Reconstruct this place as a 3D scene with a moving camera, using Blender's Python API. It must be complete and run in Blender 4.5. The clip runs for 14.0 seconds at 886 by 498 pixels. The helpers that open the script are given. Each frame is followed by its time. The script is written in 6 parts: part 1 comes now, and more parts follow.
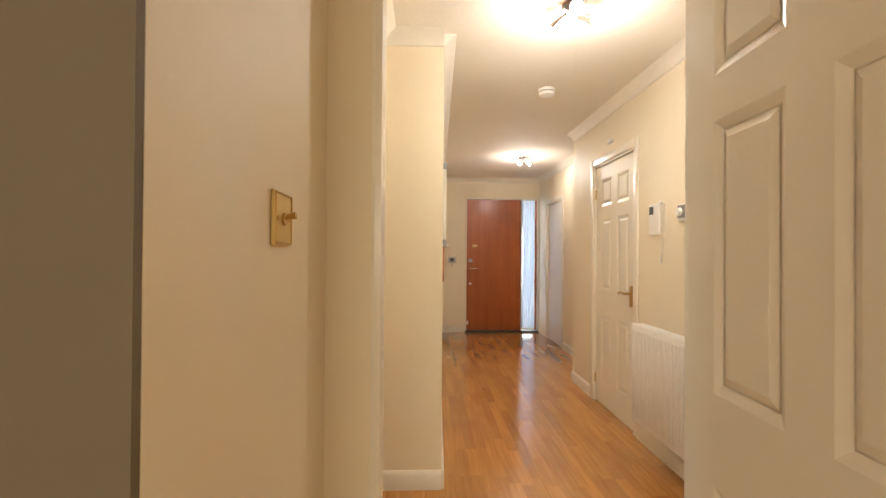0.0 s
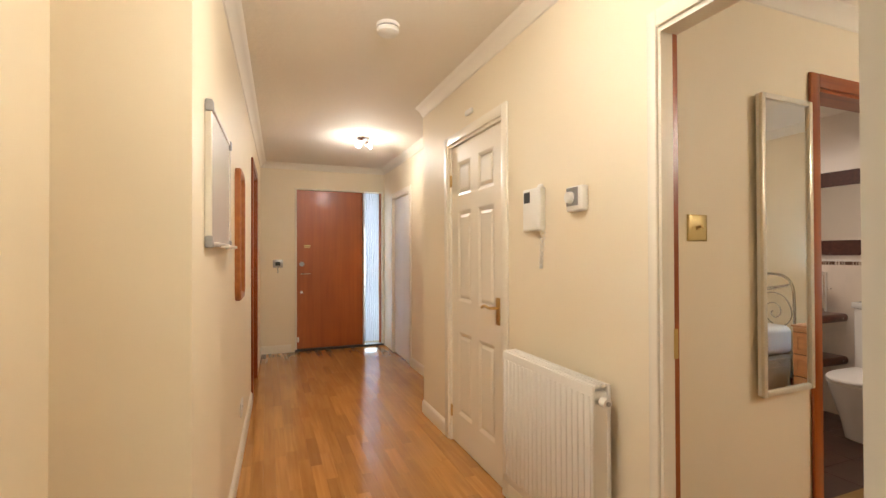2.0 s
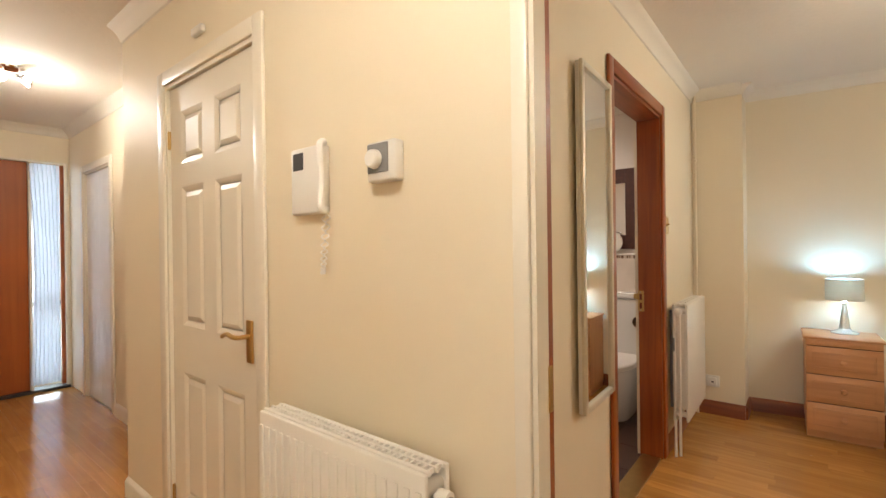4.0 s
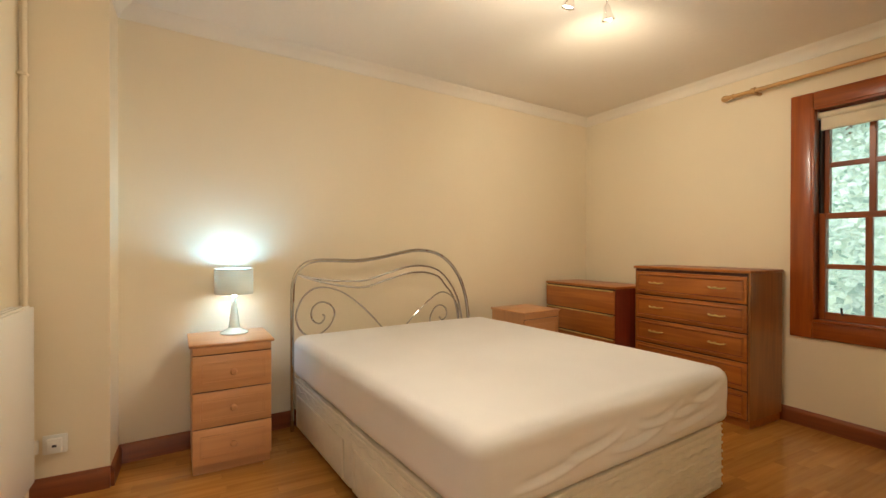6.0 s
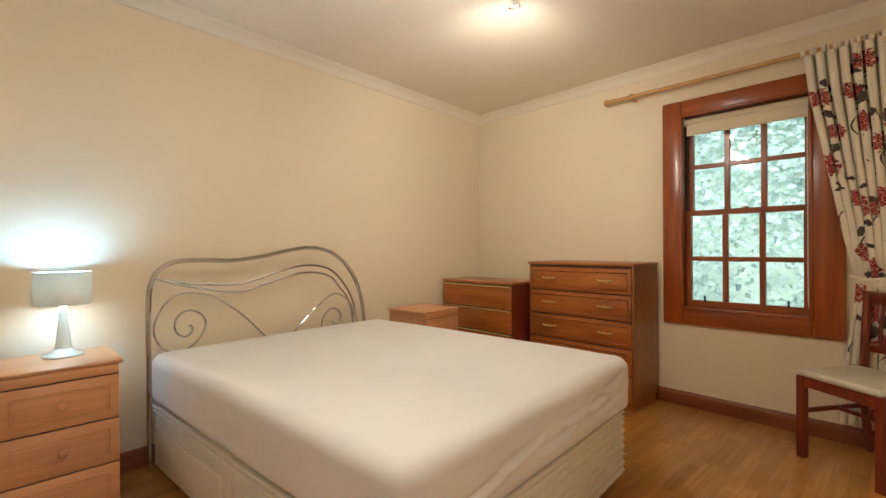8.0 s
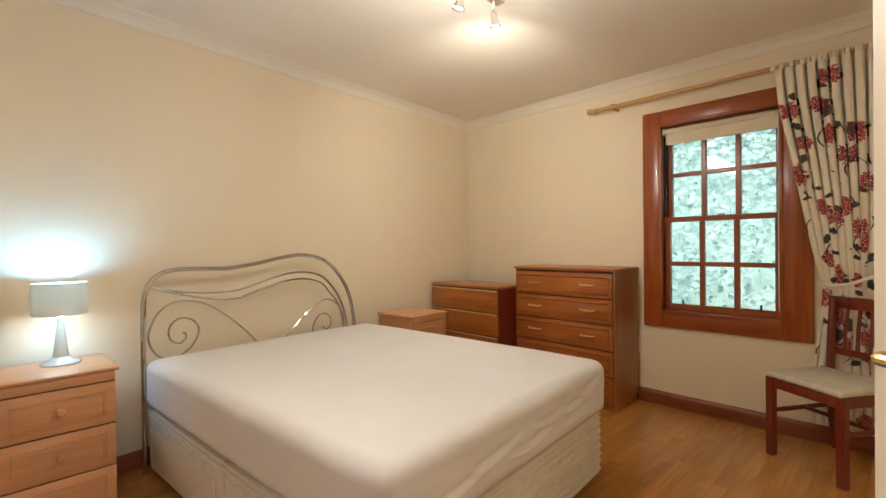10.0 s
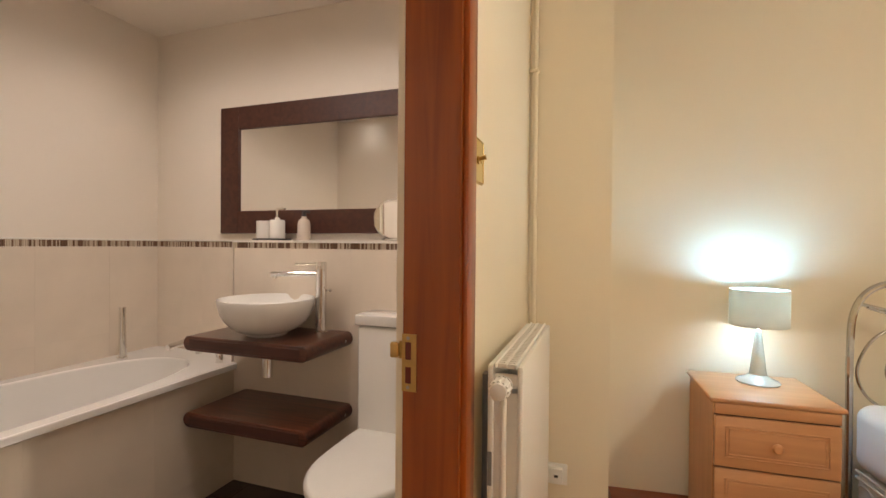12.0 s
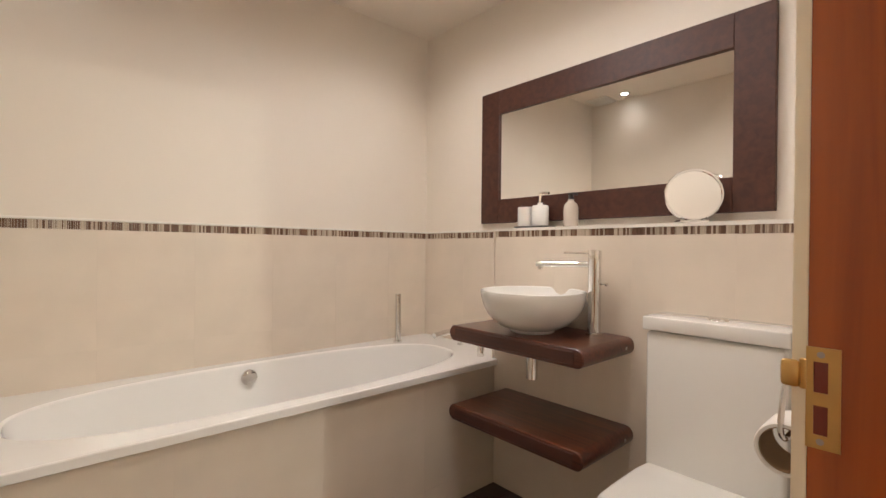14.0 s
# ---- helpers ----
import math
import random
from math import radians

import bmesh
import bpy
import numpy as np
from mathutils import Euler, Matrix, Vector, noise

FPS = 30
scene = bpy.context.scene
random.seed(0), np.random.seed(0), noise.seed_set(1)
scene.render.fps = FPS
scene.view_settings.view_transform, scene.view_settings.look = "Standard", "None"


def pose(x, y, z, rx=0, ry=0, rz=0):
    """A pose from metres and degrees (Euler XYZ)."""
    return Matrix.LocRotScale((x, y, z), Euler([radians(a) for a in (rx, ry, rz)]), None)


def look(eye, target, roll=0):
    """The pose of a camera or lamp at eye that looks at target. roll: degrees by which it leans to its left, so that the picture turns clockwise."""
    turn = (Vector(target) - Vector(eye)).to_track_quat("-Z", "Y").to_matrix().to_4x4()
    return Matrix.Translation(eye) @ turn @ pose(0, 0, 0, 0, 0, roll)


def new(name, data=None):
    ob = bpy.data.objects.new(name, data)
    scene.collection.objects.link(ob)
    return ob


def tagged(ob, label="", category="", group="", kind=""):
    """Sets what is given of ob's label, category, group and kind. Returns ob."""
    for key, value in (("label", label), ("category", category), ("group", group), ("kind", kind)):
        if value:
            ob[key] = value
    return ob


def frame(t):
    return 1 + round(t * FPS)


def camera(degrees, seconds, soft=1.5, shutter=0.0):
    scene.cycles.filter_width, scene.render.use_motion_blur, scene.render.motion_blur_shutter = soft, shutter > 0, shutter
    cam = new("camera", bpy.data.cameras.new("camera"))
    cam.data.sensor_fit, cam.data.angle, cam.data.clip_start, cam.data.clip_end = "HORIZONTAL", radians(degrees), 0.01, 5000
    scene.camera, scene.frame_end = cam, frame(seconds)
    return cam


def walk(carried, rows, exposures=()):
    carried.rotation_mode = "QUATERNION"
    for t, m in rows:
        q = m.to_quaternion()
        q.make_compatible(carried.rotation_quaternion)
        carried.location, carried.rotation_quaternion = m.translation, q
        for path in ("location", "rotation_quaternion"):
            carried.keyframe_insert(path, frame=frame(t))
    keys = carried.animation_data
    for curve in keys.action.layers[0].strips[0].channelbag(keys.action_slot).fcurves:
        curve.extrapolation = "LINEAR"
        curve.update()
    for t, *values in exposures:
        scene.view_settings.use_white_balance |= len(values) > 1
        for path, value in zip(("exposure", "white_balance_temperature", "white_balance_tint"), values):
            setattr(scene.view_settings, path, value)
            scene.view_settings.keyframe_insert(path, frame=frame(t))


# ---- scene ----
cam = camera(88.9, 14.0)
PATH = [
    (0, (0.733, 0.674, 1.249), (0.807, 2.672, 1.264), 0.4),
    (0.5, (0.872, 1.114, 1.266), (1.251, 3.078, 1.281), 0.2),
    (1, (0.95, 1.418, 1.27), (1.505, 3.339, 1.284), -0.1),
    (1.5, (0.989, 1.563, 1.258), (1.65, 3.451, 1.277), -0.1),
    (2, (1.017, 1.64, 1.265), (1.741, 3.504, 1.282), -0.2),
    (2.2, (1.026, 1.663, 1.266), (1.773, 3.518, 1.284), -0.2),
    (4.3, (1.526, 2.341, 1.26), (3.279, 3.304, 1.254), -0.1),
    (4.5, (1.653, 2.341, 1.241), (3.515, 3.07, 1.238), 0.4),
    (5, (2.097, 2.344, 1.209), (4.096, 2.424, 1.208), -0.1),
    (5.3, (2.337, 2.307, 1.195), (4.314, 2.01, 1.177), 0.0),
    (5.5, (2.44, 2.312, 1.178), (4.365, 1.768, 1.165), 0.0),
    (6, (2.619, 2.274, 1.147), (4.378, 1.322, 1.136), 0.1),
    (6.5, (2.718, 2.249, 1.14), (4.343, 1.084, 1.126), 0.1),
    (7, (2.785, 2.236, 1.123), (4.322, 0.956, 1.119), -0.1),
    (7.5, (2.856, 2.231, 1.113), (4.33, 0.879, 1.111), -0.2),
    (10, (2.751, 2.26, 1.168), (4.194, 0.875, 1.156), -0.6),
    (10.5, (2.703, 2.213, 1.181), (4.454, 1.247, 1.182), -0.8),
    (11, (3.012, 2.419, 1.183), (4.967, 1.996, 1.173), -0.1),
    (11.5, (3.238, 2.554, 1.202), (5.231, 2.716, 1.179), 0.2),
    (12, (3.35, 2.693, 1.184), (5.242, 3.344, 1.166), 0.5),
    (12.5, (3.443, 2.786, 1.147), (5.145, 3.836, 1.137), 0.4),
    (13, (3.478, 2.871, 1.135), (5.0, 4.169, 1.124), 0.5),
    (13.5, (3.512, 2.936, 1.118), (4.916, 4.36, 1.111), 0.5),
    (14, (3.535, 2.976, 1.108), (4.864, 4.472, 1.102), 0.6),
]
walk(cam, [(t, look(eye, target, roll)) for t, eye, target, roll in PATH],
     [(0, 1.3, 6500, 10), (1, 1.3, 6300, 10), (2, 1.3, 6500, 10), (4.5, 1.3, 6550, 10), (5, 1.42, 7300, 10), (6, 1.38, 7150, 10), (7, 1.38, 6750, 10), (10, 1.42, 6250, 10),
      (11.3, 1.45, 6200, 10), (12, 1.45, 6650, 10), (12.5, 1.55, 6600, 10), (13.5, 1.68, 6350, 9), (14.0, 1.8, 6050, 6)])

# ---- world, daylight and exposure ----
world = bpy.data.worlds.new("sky")
scene.world = world
world.use_nodes = True
_wn = world.node_tree
_sky = _wn.nodes.new("ShaderNodeTexSky")
_sky.sky_type = "NISHITA"
_sky.sun_disc = False
_sky.sun_elevation, _sky.sun_rotation = radians(43), radians(-9)
_bg = _wn.nodes["Background"]
_bg.inputs["Strength"].default_value = 0.09
_wn.links.new(_sky.outputs[0], _bg.inputs[0])



def lamp(name, kind, m, energy, color, size):
    data = bpy.data.lights.new(name, kind)
    data.energy, data.color = energy, color
    if kind == "AREA":
        data.shape, data.size, data.size_y = "RECTANGLE", size[0], size[1]
    elif kind == "SUN":
        data.angle = size
    else:
        data.shadow_soft_size = size
    ob = new(name, data)
    ob.matrix_world = m
    return ob


def spotlight(name, eye, target, energy, cone, blend=0.6, color=(1.0, 0.88, 0.81)):
    ob = lamp(name, "SPOT", look(eye, target), energy, color, 0.03)
    ob.data.spot_size, ob.data.spot_blend = radians(cone), blend
    return ob


lamp("sun_light", "SUN", look((0, 0, 0), (0.12, -0.72, -0.68)), 3.9, (1.0, 0.97, 0.92), radians(45))
WARM = (1.0, 0.945, 0.87)
BATHWARM = (1.0, 0.88, 0.81)
BEDWARM = (1.0, 0.895, 0.735)
COOL = (0.24, 0.57, 0.95)
HALL_LIGHT = (1.40, 2.72)
FAR_LIGHT = (1.90, 6.10)
BED_LIGHT = (4.20, 0.86)
lamp("hall_bulb", "POINT", pose(HALL_LIGHT[0], HALL_LIGHT[1], 2.20), 7.4, WARM, 0.06)
lamp("far_hall_bulb", "POINT", pose(FAR_LIGHT[0], FAR_LIGHT[1], 2.20), 5.0, WARM, 0.06)
spotlight("hall_spot", (HALL_LIGHT[0] + 0.10, HALL_LIGHT[1] + 0.02, 2.26), (2.178, 3.35, 1.05), 2.2, 125, 1.0, WARM)
spotlight("hall_spot", (HALL_LIGHT[0] - 0.06, HALL_LIGHT[1] + 0.09, 2.26), (1.30, 5.2, 0.8), 9.0, 125, 1.0, WARM)
spotlight("far_hall_spot", (FAR_LIGHT[0] + 0.10, FAR_LIGHT[1] + 0.03, 2.30), (2.52, 6.35, 2.15), 3.5, 80, 1.0, WARM)
spotlight("far_hall_spot", (FAR_LIGHT[0] - 0.06, FAR_LIGHT[1] - 0.06, 2.30), (1.45, 4.6, 0.9), 13.0, 135, 1.0, WARM)
for _y in (0.50, 0.74, 0.98, 1.22):
    lamp("bedroom_bulb", "POINT", pose(BED_LIGHT[0], _y, 2.02), 1.35, (1.0, 0.93, 0.81), 0.06)
for _y, _aim, _e, _cone in ((0.50, (6.0, -1.4, 1.5), 12.5, 130), (0.74, (2.3, 0.6, 1.0), 34, 90), (0.98, (BED_LIGHT[0], 0.98, 0), 4.0, 179), (1.22, (3.4, 2.97, 1.4), 18, 150)):
    spotlight("bedroom_spot", (BED_LIGHT[0], _y, 2.20), _aim, _e, _cone, 0.9, BEDWARM)
lamp("bedside_bulb", "POINT", pose(5.42, 2.092, 0.980), 3.0, COOL, 0.040)
for _p, _e in (((4.91, 3.58), 1.8), ((4.89, 4.70), 1.6), ((3.50, 4.74), 0.6)):
    spotlight("bath_downlight_and_fill", (_p[0], _p[1], 2.35), (_p[0], _p[1], 0), _e, 130, 1.0, BATHWARM)
# Two wide fill beams added at mid-ceiling, out of view, to even the walls.
for _p, _e in (((4.52, 4.12), 14.5), ((4.22, 3.50), 8.0)):
    _s = spotlight("bath_downlight_and_fill", (_p[0], _p[1], 2.35), (_p[0], _p[1], 0), _e, 172, 0.8, BATHWARM)
    _s.data.shadow_soft_size = 0.12
# Added fill lamp that brightens the kitchen behind the glazed door.
lamp("kitchen_fill_light", "AREA", look((-1.93, 2.3, 1.5), (0, 2.3, 1.2)), 9, (0.90, 0.96, 1.0), (1.1, 1.0))

lamp("sidelight_sky", "AREA", look((2.365, 8.05, 1.1), (2.365, 0, 0.9)), 4.0, (0.72, 0.87, 1.0), (0.24, 2.0))
# Added fill lamp behind the door side; the living room's own source is unseen.
lamp("living_fill_light", "AREA", look((-0.2, -3.05, 1.5), (0.4, 0, 1.2)), 29, (1.0, 0.88, 0.68), (2.2, 1.3))

# ---- materials ----


def material(name, rough=0.5, metal=0.0, coat=0.0):
    m = bpy.data.materials.new(name)
    m.use_nodes = True
    b = m.node_tree.nodes["Principled BSDF"]
    b.inputs["Roughness"].default_value = rough
    b.inputs["Metallic"].default_value = metal
    b.inputs["Coat Weight"].default_value = coat
    b.inputs["Coat Roughness"].default_value = 0.15
    return m, m.node_tree.nodes, m.node_tree.links, b


def ramp(nodes, a, b, lo=0.3, hi=0.7):
    r = nodes.new("ShaderNodeValToRGB")
    r.color_ramp.elements[0].position, r.color_ramp.elements[1].position = lo, hi
    r.color_ramp.elements[0].color, r.color_ramp.elements[1].color = (*a, 1), (*b, 1)
    return r


def noise_node(nodes, links, scale, detail=3.0, stretch=None, shift=False):
    tc = nodes.new("ShaderNodeTexCoord")
    mp = nodes.new("ShaderNodeMapping")
    if stretch:
        mp.inputs["Scale"].default_value = stretch
    links.new(tc.outputs["Object"], mp.inputs["Vector"])
    if shift:
        oi = nodes.new("ShaderNodeObjectInfo")
        mul = nodes.new("ShaderNodeMath")
        mul.operation, mul.inputs[1].default_value = "MULTIPLY", 37.0
        links.new(oi.outputs["Random"], mul.inputs[0])
        links.new(mul.outputs[0], mp.inputs["Location"])
    n = nodes.new("ShaderNodeTexNoise")
    n.inputs["Scale"].default_value, n.inputs["Detail"].default_value = scale, detail
    links.new(mp.outputs[0], n.inputs["Vector"])
    return n


def add_bump(nodes, links, b, height, strength, distance):
    bp = nodes.new("ShaderNodeBump")
    bp.inputs["Strength"].default_value, bp.inputs["Distance"].default_value = strength, distance
    links.new(height, bp.inputs["Height"])
    links.new(bp.outputs[0], b.inputs["Normal"])


def paint(name, col, rough=0.5, var=0.05, scale=2.5, bump=0.15, bscale=120.0, bdist=0.002, metal=0.0, coat=0.0):
    """A painted, moulded or metal surface: slow patches of tone and a fine relief."""
    m, n, l, b = material(name, rough, metal, coat)
    slow = noise_node(n, l, scale, 4)
    r = ramp(n, [c * (1 - var) for c in col], [min(1, c * (1 + var)) for c in col], 0.25, 0.75)
    l.new(slow.outputs[0], r.inputs[0])
    l.new(r.outputs[0], b.inputs["Base Color"])
    fine = noise_node(n, l, bscale, 2)
    rr = n.new("ShaderNodeMapRange")
    rr.inputs["To Min"].default_value, rr.inputs["To Max"].default_value = max(0, rough - 0.15 * rough * rough), min(1, rough + 0.15 * rough * rough)
    l.new(slow.outputs[0], rr.inputs["Value"])
    l.new(rr.outputs[0], b.inputs["Roughness"])
    if bump:
        add_bump(n, l, b, fine.outputs[0], bump, bdist)
    return m


def timber(name, dark, light, rough=0.4, grain=(1.0, 1.0, 0.06), scale=28.0, coat=0.0, spread=0.0, bump=0.08):
    """Wood: streaks drawn out along the axis whose stretch is small, and a tone of its own for each piece."""
    m, n, l, b = material(name, rough, 0.0, coat)
    streak = noise_node(n, l, scale, 6, grain, True)
    streak.inputs["Distortion"].default_value = 0.6
    r = ramp(n, dark, light, 0.32, 0.68)
    l.new(streak.outputs[0], r.inputs[0])
    broad = noise_node(n, l, 1.7, 2, None, True)
    mix = n.new("ShaderNodeMix")
    mix.data_type, mix.blend_type = "RGBA", "MULTIPLY"
    r2 = ramp(n, (0.82, 0.80, 0.78), (1.0, 1.0, 1.0), 0.3, 0.7)
    l.new(broad.outputs[0], r2.inputs[0])
    mix.inputs["Factor"].default_value = 1.0
    l.new(r.outputs[0], mix.inputs[6])
    l.new(r2.outputs[0], mix.inputs[7])
    out = mix.outputs[2]
    if spread:
        oi = n.new("ShaderNodeObjectInfo")
        geo = n.new("ShaderNodeNewGeometry")
        add = n.new("ShaderNodeMath")
        add.operation = "ADD"
        l.new(oi.outputs["Random"], add.inputs[0])
        l.new(geo.outputs["Random Per Island"], add.inputs[1])
        fr = n.new("ShaderNodeMath")
        fr.operation = "FRACT"
        l.new(add.outputs[0], fr.inputs[0])
        r3 = ramp(n, [1 - spread] * 3, [1.0 + spread * 0.35] * 3, 0.0, 1.0)
        l.new(fr.outputs[0], r3.inputs[0])
        mix2 = n.new("ShaderNodeMix")
        mix2.data_type, mix2.blend_type = "RGBA", "MULTIPLY"
        mix2.inputs["Factor"].default_value = 1.0
        l.new(out, mix2.inputs[6])
        l.new(r3.outputs[0], mix2.inputs[7])
        out = mix2.outputs[2]
    l.new(out, b.inputs["Base Color"])
    if bump:
        add_bump(n, l, b, streak.outputs[0], bump, 0.001)
    return m


def glow(name, col, strength):
    m, n, l, b = material(name, 0.4)
    b.inputs["Base Color"].default_value = (*col, 1)
    b.inputs["Emission Color"].default_value = (*col, 1)
    b.inputs["Emission Strength"].default_value = strength
    return m


def plain_glass(name, col=(1, 1, 1), rough=0.0):
    m, n, l, b = material(name, rough)
    b.inputs["Base Color"].default_value = (*col, 1)
    b.inputs["Transmission Weight"].default_value = 1.0
    b.inputs["IOR"].default_value = 1.45
    return m


M = {}
M["wall"] = paint("cream_wall_paint", (0.83, 0.725, 0.545), 0.55, 0.025, 1.3, 0.12, 60, 0.002)
M["ceiling"] = paint("textured_ceiling_paint", (0.86, 0.80, 0.70), 0.8, 0.02, 2.0, 0.30, 34, 0.006)
M["cornice"] = paint("cornice_paint", (0.82, 0.76, 0.65), 0.6, 0.02, 2.0, 0.05)
M["gloss"] = paint("cream_gloss_paint", (0.82, 0.75, 0.62), 0.42, 0.008, 2.0, 0.03, 80, 0.001, coat=0.2)
M["white"] = paint("white_enamel", (0.84, 0.80, 0.73), 0.3, 0.02, 3.0, 0.03, 60, 0.001, coat=0.2)
M["floor"] = timber("beech_laminate", (0.50, 0.222, 0.050), (0.62, 0.292, 0.072), 0.16, (1, 0.05, 1), 42, 0.45, 0.17, 0.02)
M["redwood"] = timber("red_stained_pine", (0.27, 0.053, 0.009), (0.41, 0.098, 0.015), 0.3, (1, 1, 0.05), 36, 0.3)
M["redwood_x"] = timber("red_stained_pine_rail", (0.27, 0.053, 0.009), (0.41, 0.098, 0.015), 0.3, (0.05, 1, 1), 36, 0.3)
M["skirt"] = timber("oak_skirting_stain", (0.19, 0.043, 0.010), (0.31, 0.084, 0.020), 0.42, (0.06, 0.06, 1), 30, 0.08)
M["frontdoor"] = timber("orange_brown_veneer", (0.37, 0.082, 0.012), (0.45, 0.112, 0.018), 0.33, (1, 1, 0.05), 20, 0.2)
M["chest"] = timber("mid_brown_veneer", (0.34, 0.098, 0.018), (0.48, 0.160, 0.032), 0.35, (0.06, 1, 1), 34, 0.2)
M["chest_side"] = timber("mid_brown_side_veneer", (0.29, 0.112, 0.030), (0.42, 0.172, 0.048), 0.35, (1, 1, 0.06), 34, 0.2)
M["pine"] = timber("pale_pine_veneer", (0.59, 0.285, 0.125), (0.68, 0.345, 0.155), 0.4, (1, 0.06, 1), 30)
M["pine_side"] = timber("pale_pine_side_veneer", (0.59, 0.285, 0.125), (0.68, 0.345, 0.155), 0.4, (1, 1, 0.06), 30)
M["wenge"] = timber("dark_zebra_wood", (0.040, 0.008, 0.004), (0.135, 0.034, 0.013), 0.28, (1, 0.05, 1), 60, 0.3)
M["darkframe"] = timber("dark_brown_frame_wood", (0.052, 0.014, 0.008), (0.085, 0.026, 0.014), 0.5, (1, 0.05, 1), 40)
M["mahogany"] = timber("mahogany_stain", (0.15, 0.019, 0.010), (0.25, 0.038, 0.016), 0.3, (1, 1, 0.06), 30, 0.4)
M["polewood"] = timber("natural_pine_pole", (0.55, 0.30, 0.10), (0.70, 0.42, 0.17), 0.35, (0.05, 1, 1), 30, 0.2)
M["chrome"] = paint("chrome", (0.80, 0.78, 0.75), 0.10, 0.02, 6, 0, metal=1.0)
M["tubechrome"] = paint("bright_chrome_tube", (0.52, 0.49, 0.45), 0.06, 0.05, 9, 0, metal=1.0)
M["brass"] = paint("polished_brass", (0.58, 0.38, 0.14), 0.30, 0.08, 20, 0.05, 90, 0.0006, metal=1.0)
M["switchbrass"] = paint("pale_brass_plate", (0.66, 0.50, 0.20), 0.38, 0.06, 12, 0.04, 90, 0.0006, metal=0.45)
M["steel"] = paint("brushed_steel", (0.42, 0.40, 0.38), 0.35, 0.08, 20, 0.05, 90, 0.0006, metal=1.0)
M["black"] = paint("black_plastic", (0.03, 0.028, 0.027), 0.4, 0.1, 10, 0.05)
M["grey"] = paint("grey_plastic", (0.25, 0.24, 0.23), 0.45, 0.05, 10, 0.03)
M["plastic"] = paint("white_plastic", (0.82, 0.79, 0.73), 0.35, 0.02, 8, 0.02)
M["ceramic"] = paint("white_glazed_ceramic", (0.86, 0.84, 0.80), 0.08, 0.015, 3, 0.0, coat=0.5)
M["acrylic"] = paint("white_bath_acrylic", (0.87, 0.85, 0.82), 0.13, 0.015, 3, 0.0, coat=0.4)
M["sheet"] = paint("white_cotton_sheet", (0.80, 0.785, 0.78), 0.85, 0.03, 3.0, 0.25, 300, 0.001)
M["divan"] = paint("cream_damask_ticking", (0.76, 0.71, 0.60), 0.75, 0.05, 14.0, 0.4, 60, 0.004)
M["cord"] = paint("cream_piping", (0.80, 0.74, 0.62), 0.8, 0.03, 20.0, 0.2)
M["curtain"] = paint("cream_linen_curtain", (0.82, 0.76, 0.63), 0.9, 0.05, 8.0, 0.3, 350, 0.001)
M["petal"] = paint("crimson_print", (0.30, 0.016, 0.020), 0.9, 0.25, 40.0, 0.2, 300, 0.001)
_nt = M["petal"].node_tree
_tc, _vo = _nt.nodes.new("ShaderNodeTexCoord"), _nt.nodes.new("ShaderNodeTexVoronoi")
_vo.feature, _vo.inputs["Scale"].default_value = "DISTANCE_TO_EDGE", 62.0
_nt.links.new(_tc.outputs["Object"], _vo.inputs["Vector"])
_r = ramp(_nt.nodes, (0.62, 0.42, 0.34), (0.34, 0.014, 0.024), 0.025, 0.07)
_nt.links.new(_vo.outputs["Distance"], _r.inputs[0])
_nt.links.new(_r.outputs[0], _nt.nodes["Principled BSDF"].inputs["Base Color"])
M["stem"] = paint("dark_leaf_print", (0.075, 0.060, 0.055), 0.9, 0.2, 40.0, 0.2, 300, 0.001)
M["blind"] = paint("cream_roller_cloth", (0.80, 0.72, 0.56), 0.85, 0.03, 8.0, 0.2, 300, 0.001)
M["shade"] = paint("grey_lampshade_fabric", (0.62, 0.59, 0.50), 0.85, 0.04, 20.0, 0.25, 400, 0.001)
_nt = M["shade"].node_tree
_tr = _nt.nodes.new("ShaderNodeBsdfTranslucent")
_tr.inputs[0].default_value = (0.60, 0.52, 0.42, 1)
_mx = _nt.nodes.new("ShaderNodeMixShader")
_mx.inputs[0].default_value = 0.26
_nt.links.new(_nt.nodes["Principled BSDF"].outputs[0], _mx.inputs[1])
_nt.links.new(_tr.outputs[0], _mx.inputs[2])
_nt.links.new(_mx.outputs[0], _nt.nodes["Material Output"].inputs[0])
M["seatpad"] = paint("pale_satin_upholstery", (0.62, 0.58, 0.46), 0.5, 0.10, 24.0, 0.3, 200, 0.001)
M["tile"] = paint("beige_wall_tile", (0.76, 0.665, 0.555), 0.2, 0.06, 4.0, 0.03, 60, 0.001, coat=0.2)
M["bathwall"] = paint("pale_bathroom_paint", (0.82, 0.745, 0.65), 0.6, 0.02, 2.0, 0.08, 80, 0.001)
M["grout"] = paint("pale_grout", (0.72, 0.62, 0.51), 0.8, 0.04, 10.0, 0.2)
M["floortile"] = paint("dark_brown_floor_tile", (0.060, 0.028, 0.018), 0.35, 0.3, 6.0, 0.1, 60, 0.002)
M["soap"] = paint("tan_card_tube", (0.30, 0.19, 0.10), 0.9, 0.1, 10, 0.2)
M["paper"] = paint("white_tissue", (0.82, 0.78, 0.72), 0.95, 0.03, 30, 0.3, 200, 0.001)
M["board"] = paint("whiteboard_enamel", (0.76, 0.75, 0.72), 0.18, 0.02, 3, 0, coat=0.3)
M["handwash"] = paint("clear_bottle_plastic", (0.58, 0.50, 0.42), 0.08, 0.05, 20, 0.0, coat=0.6)
M["clear"] = plain_glass("clear_glass")
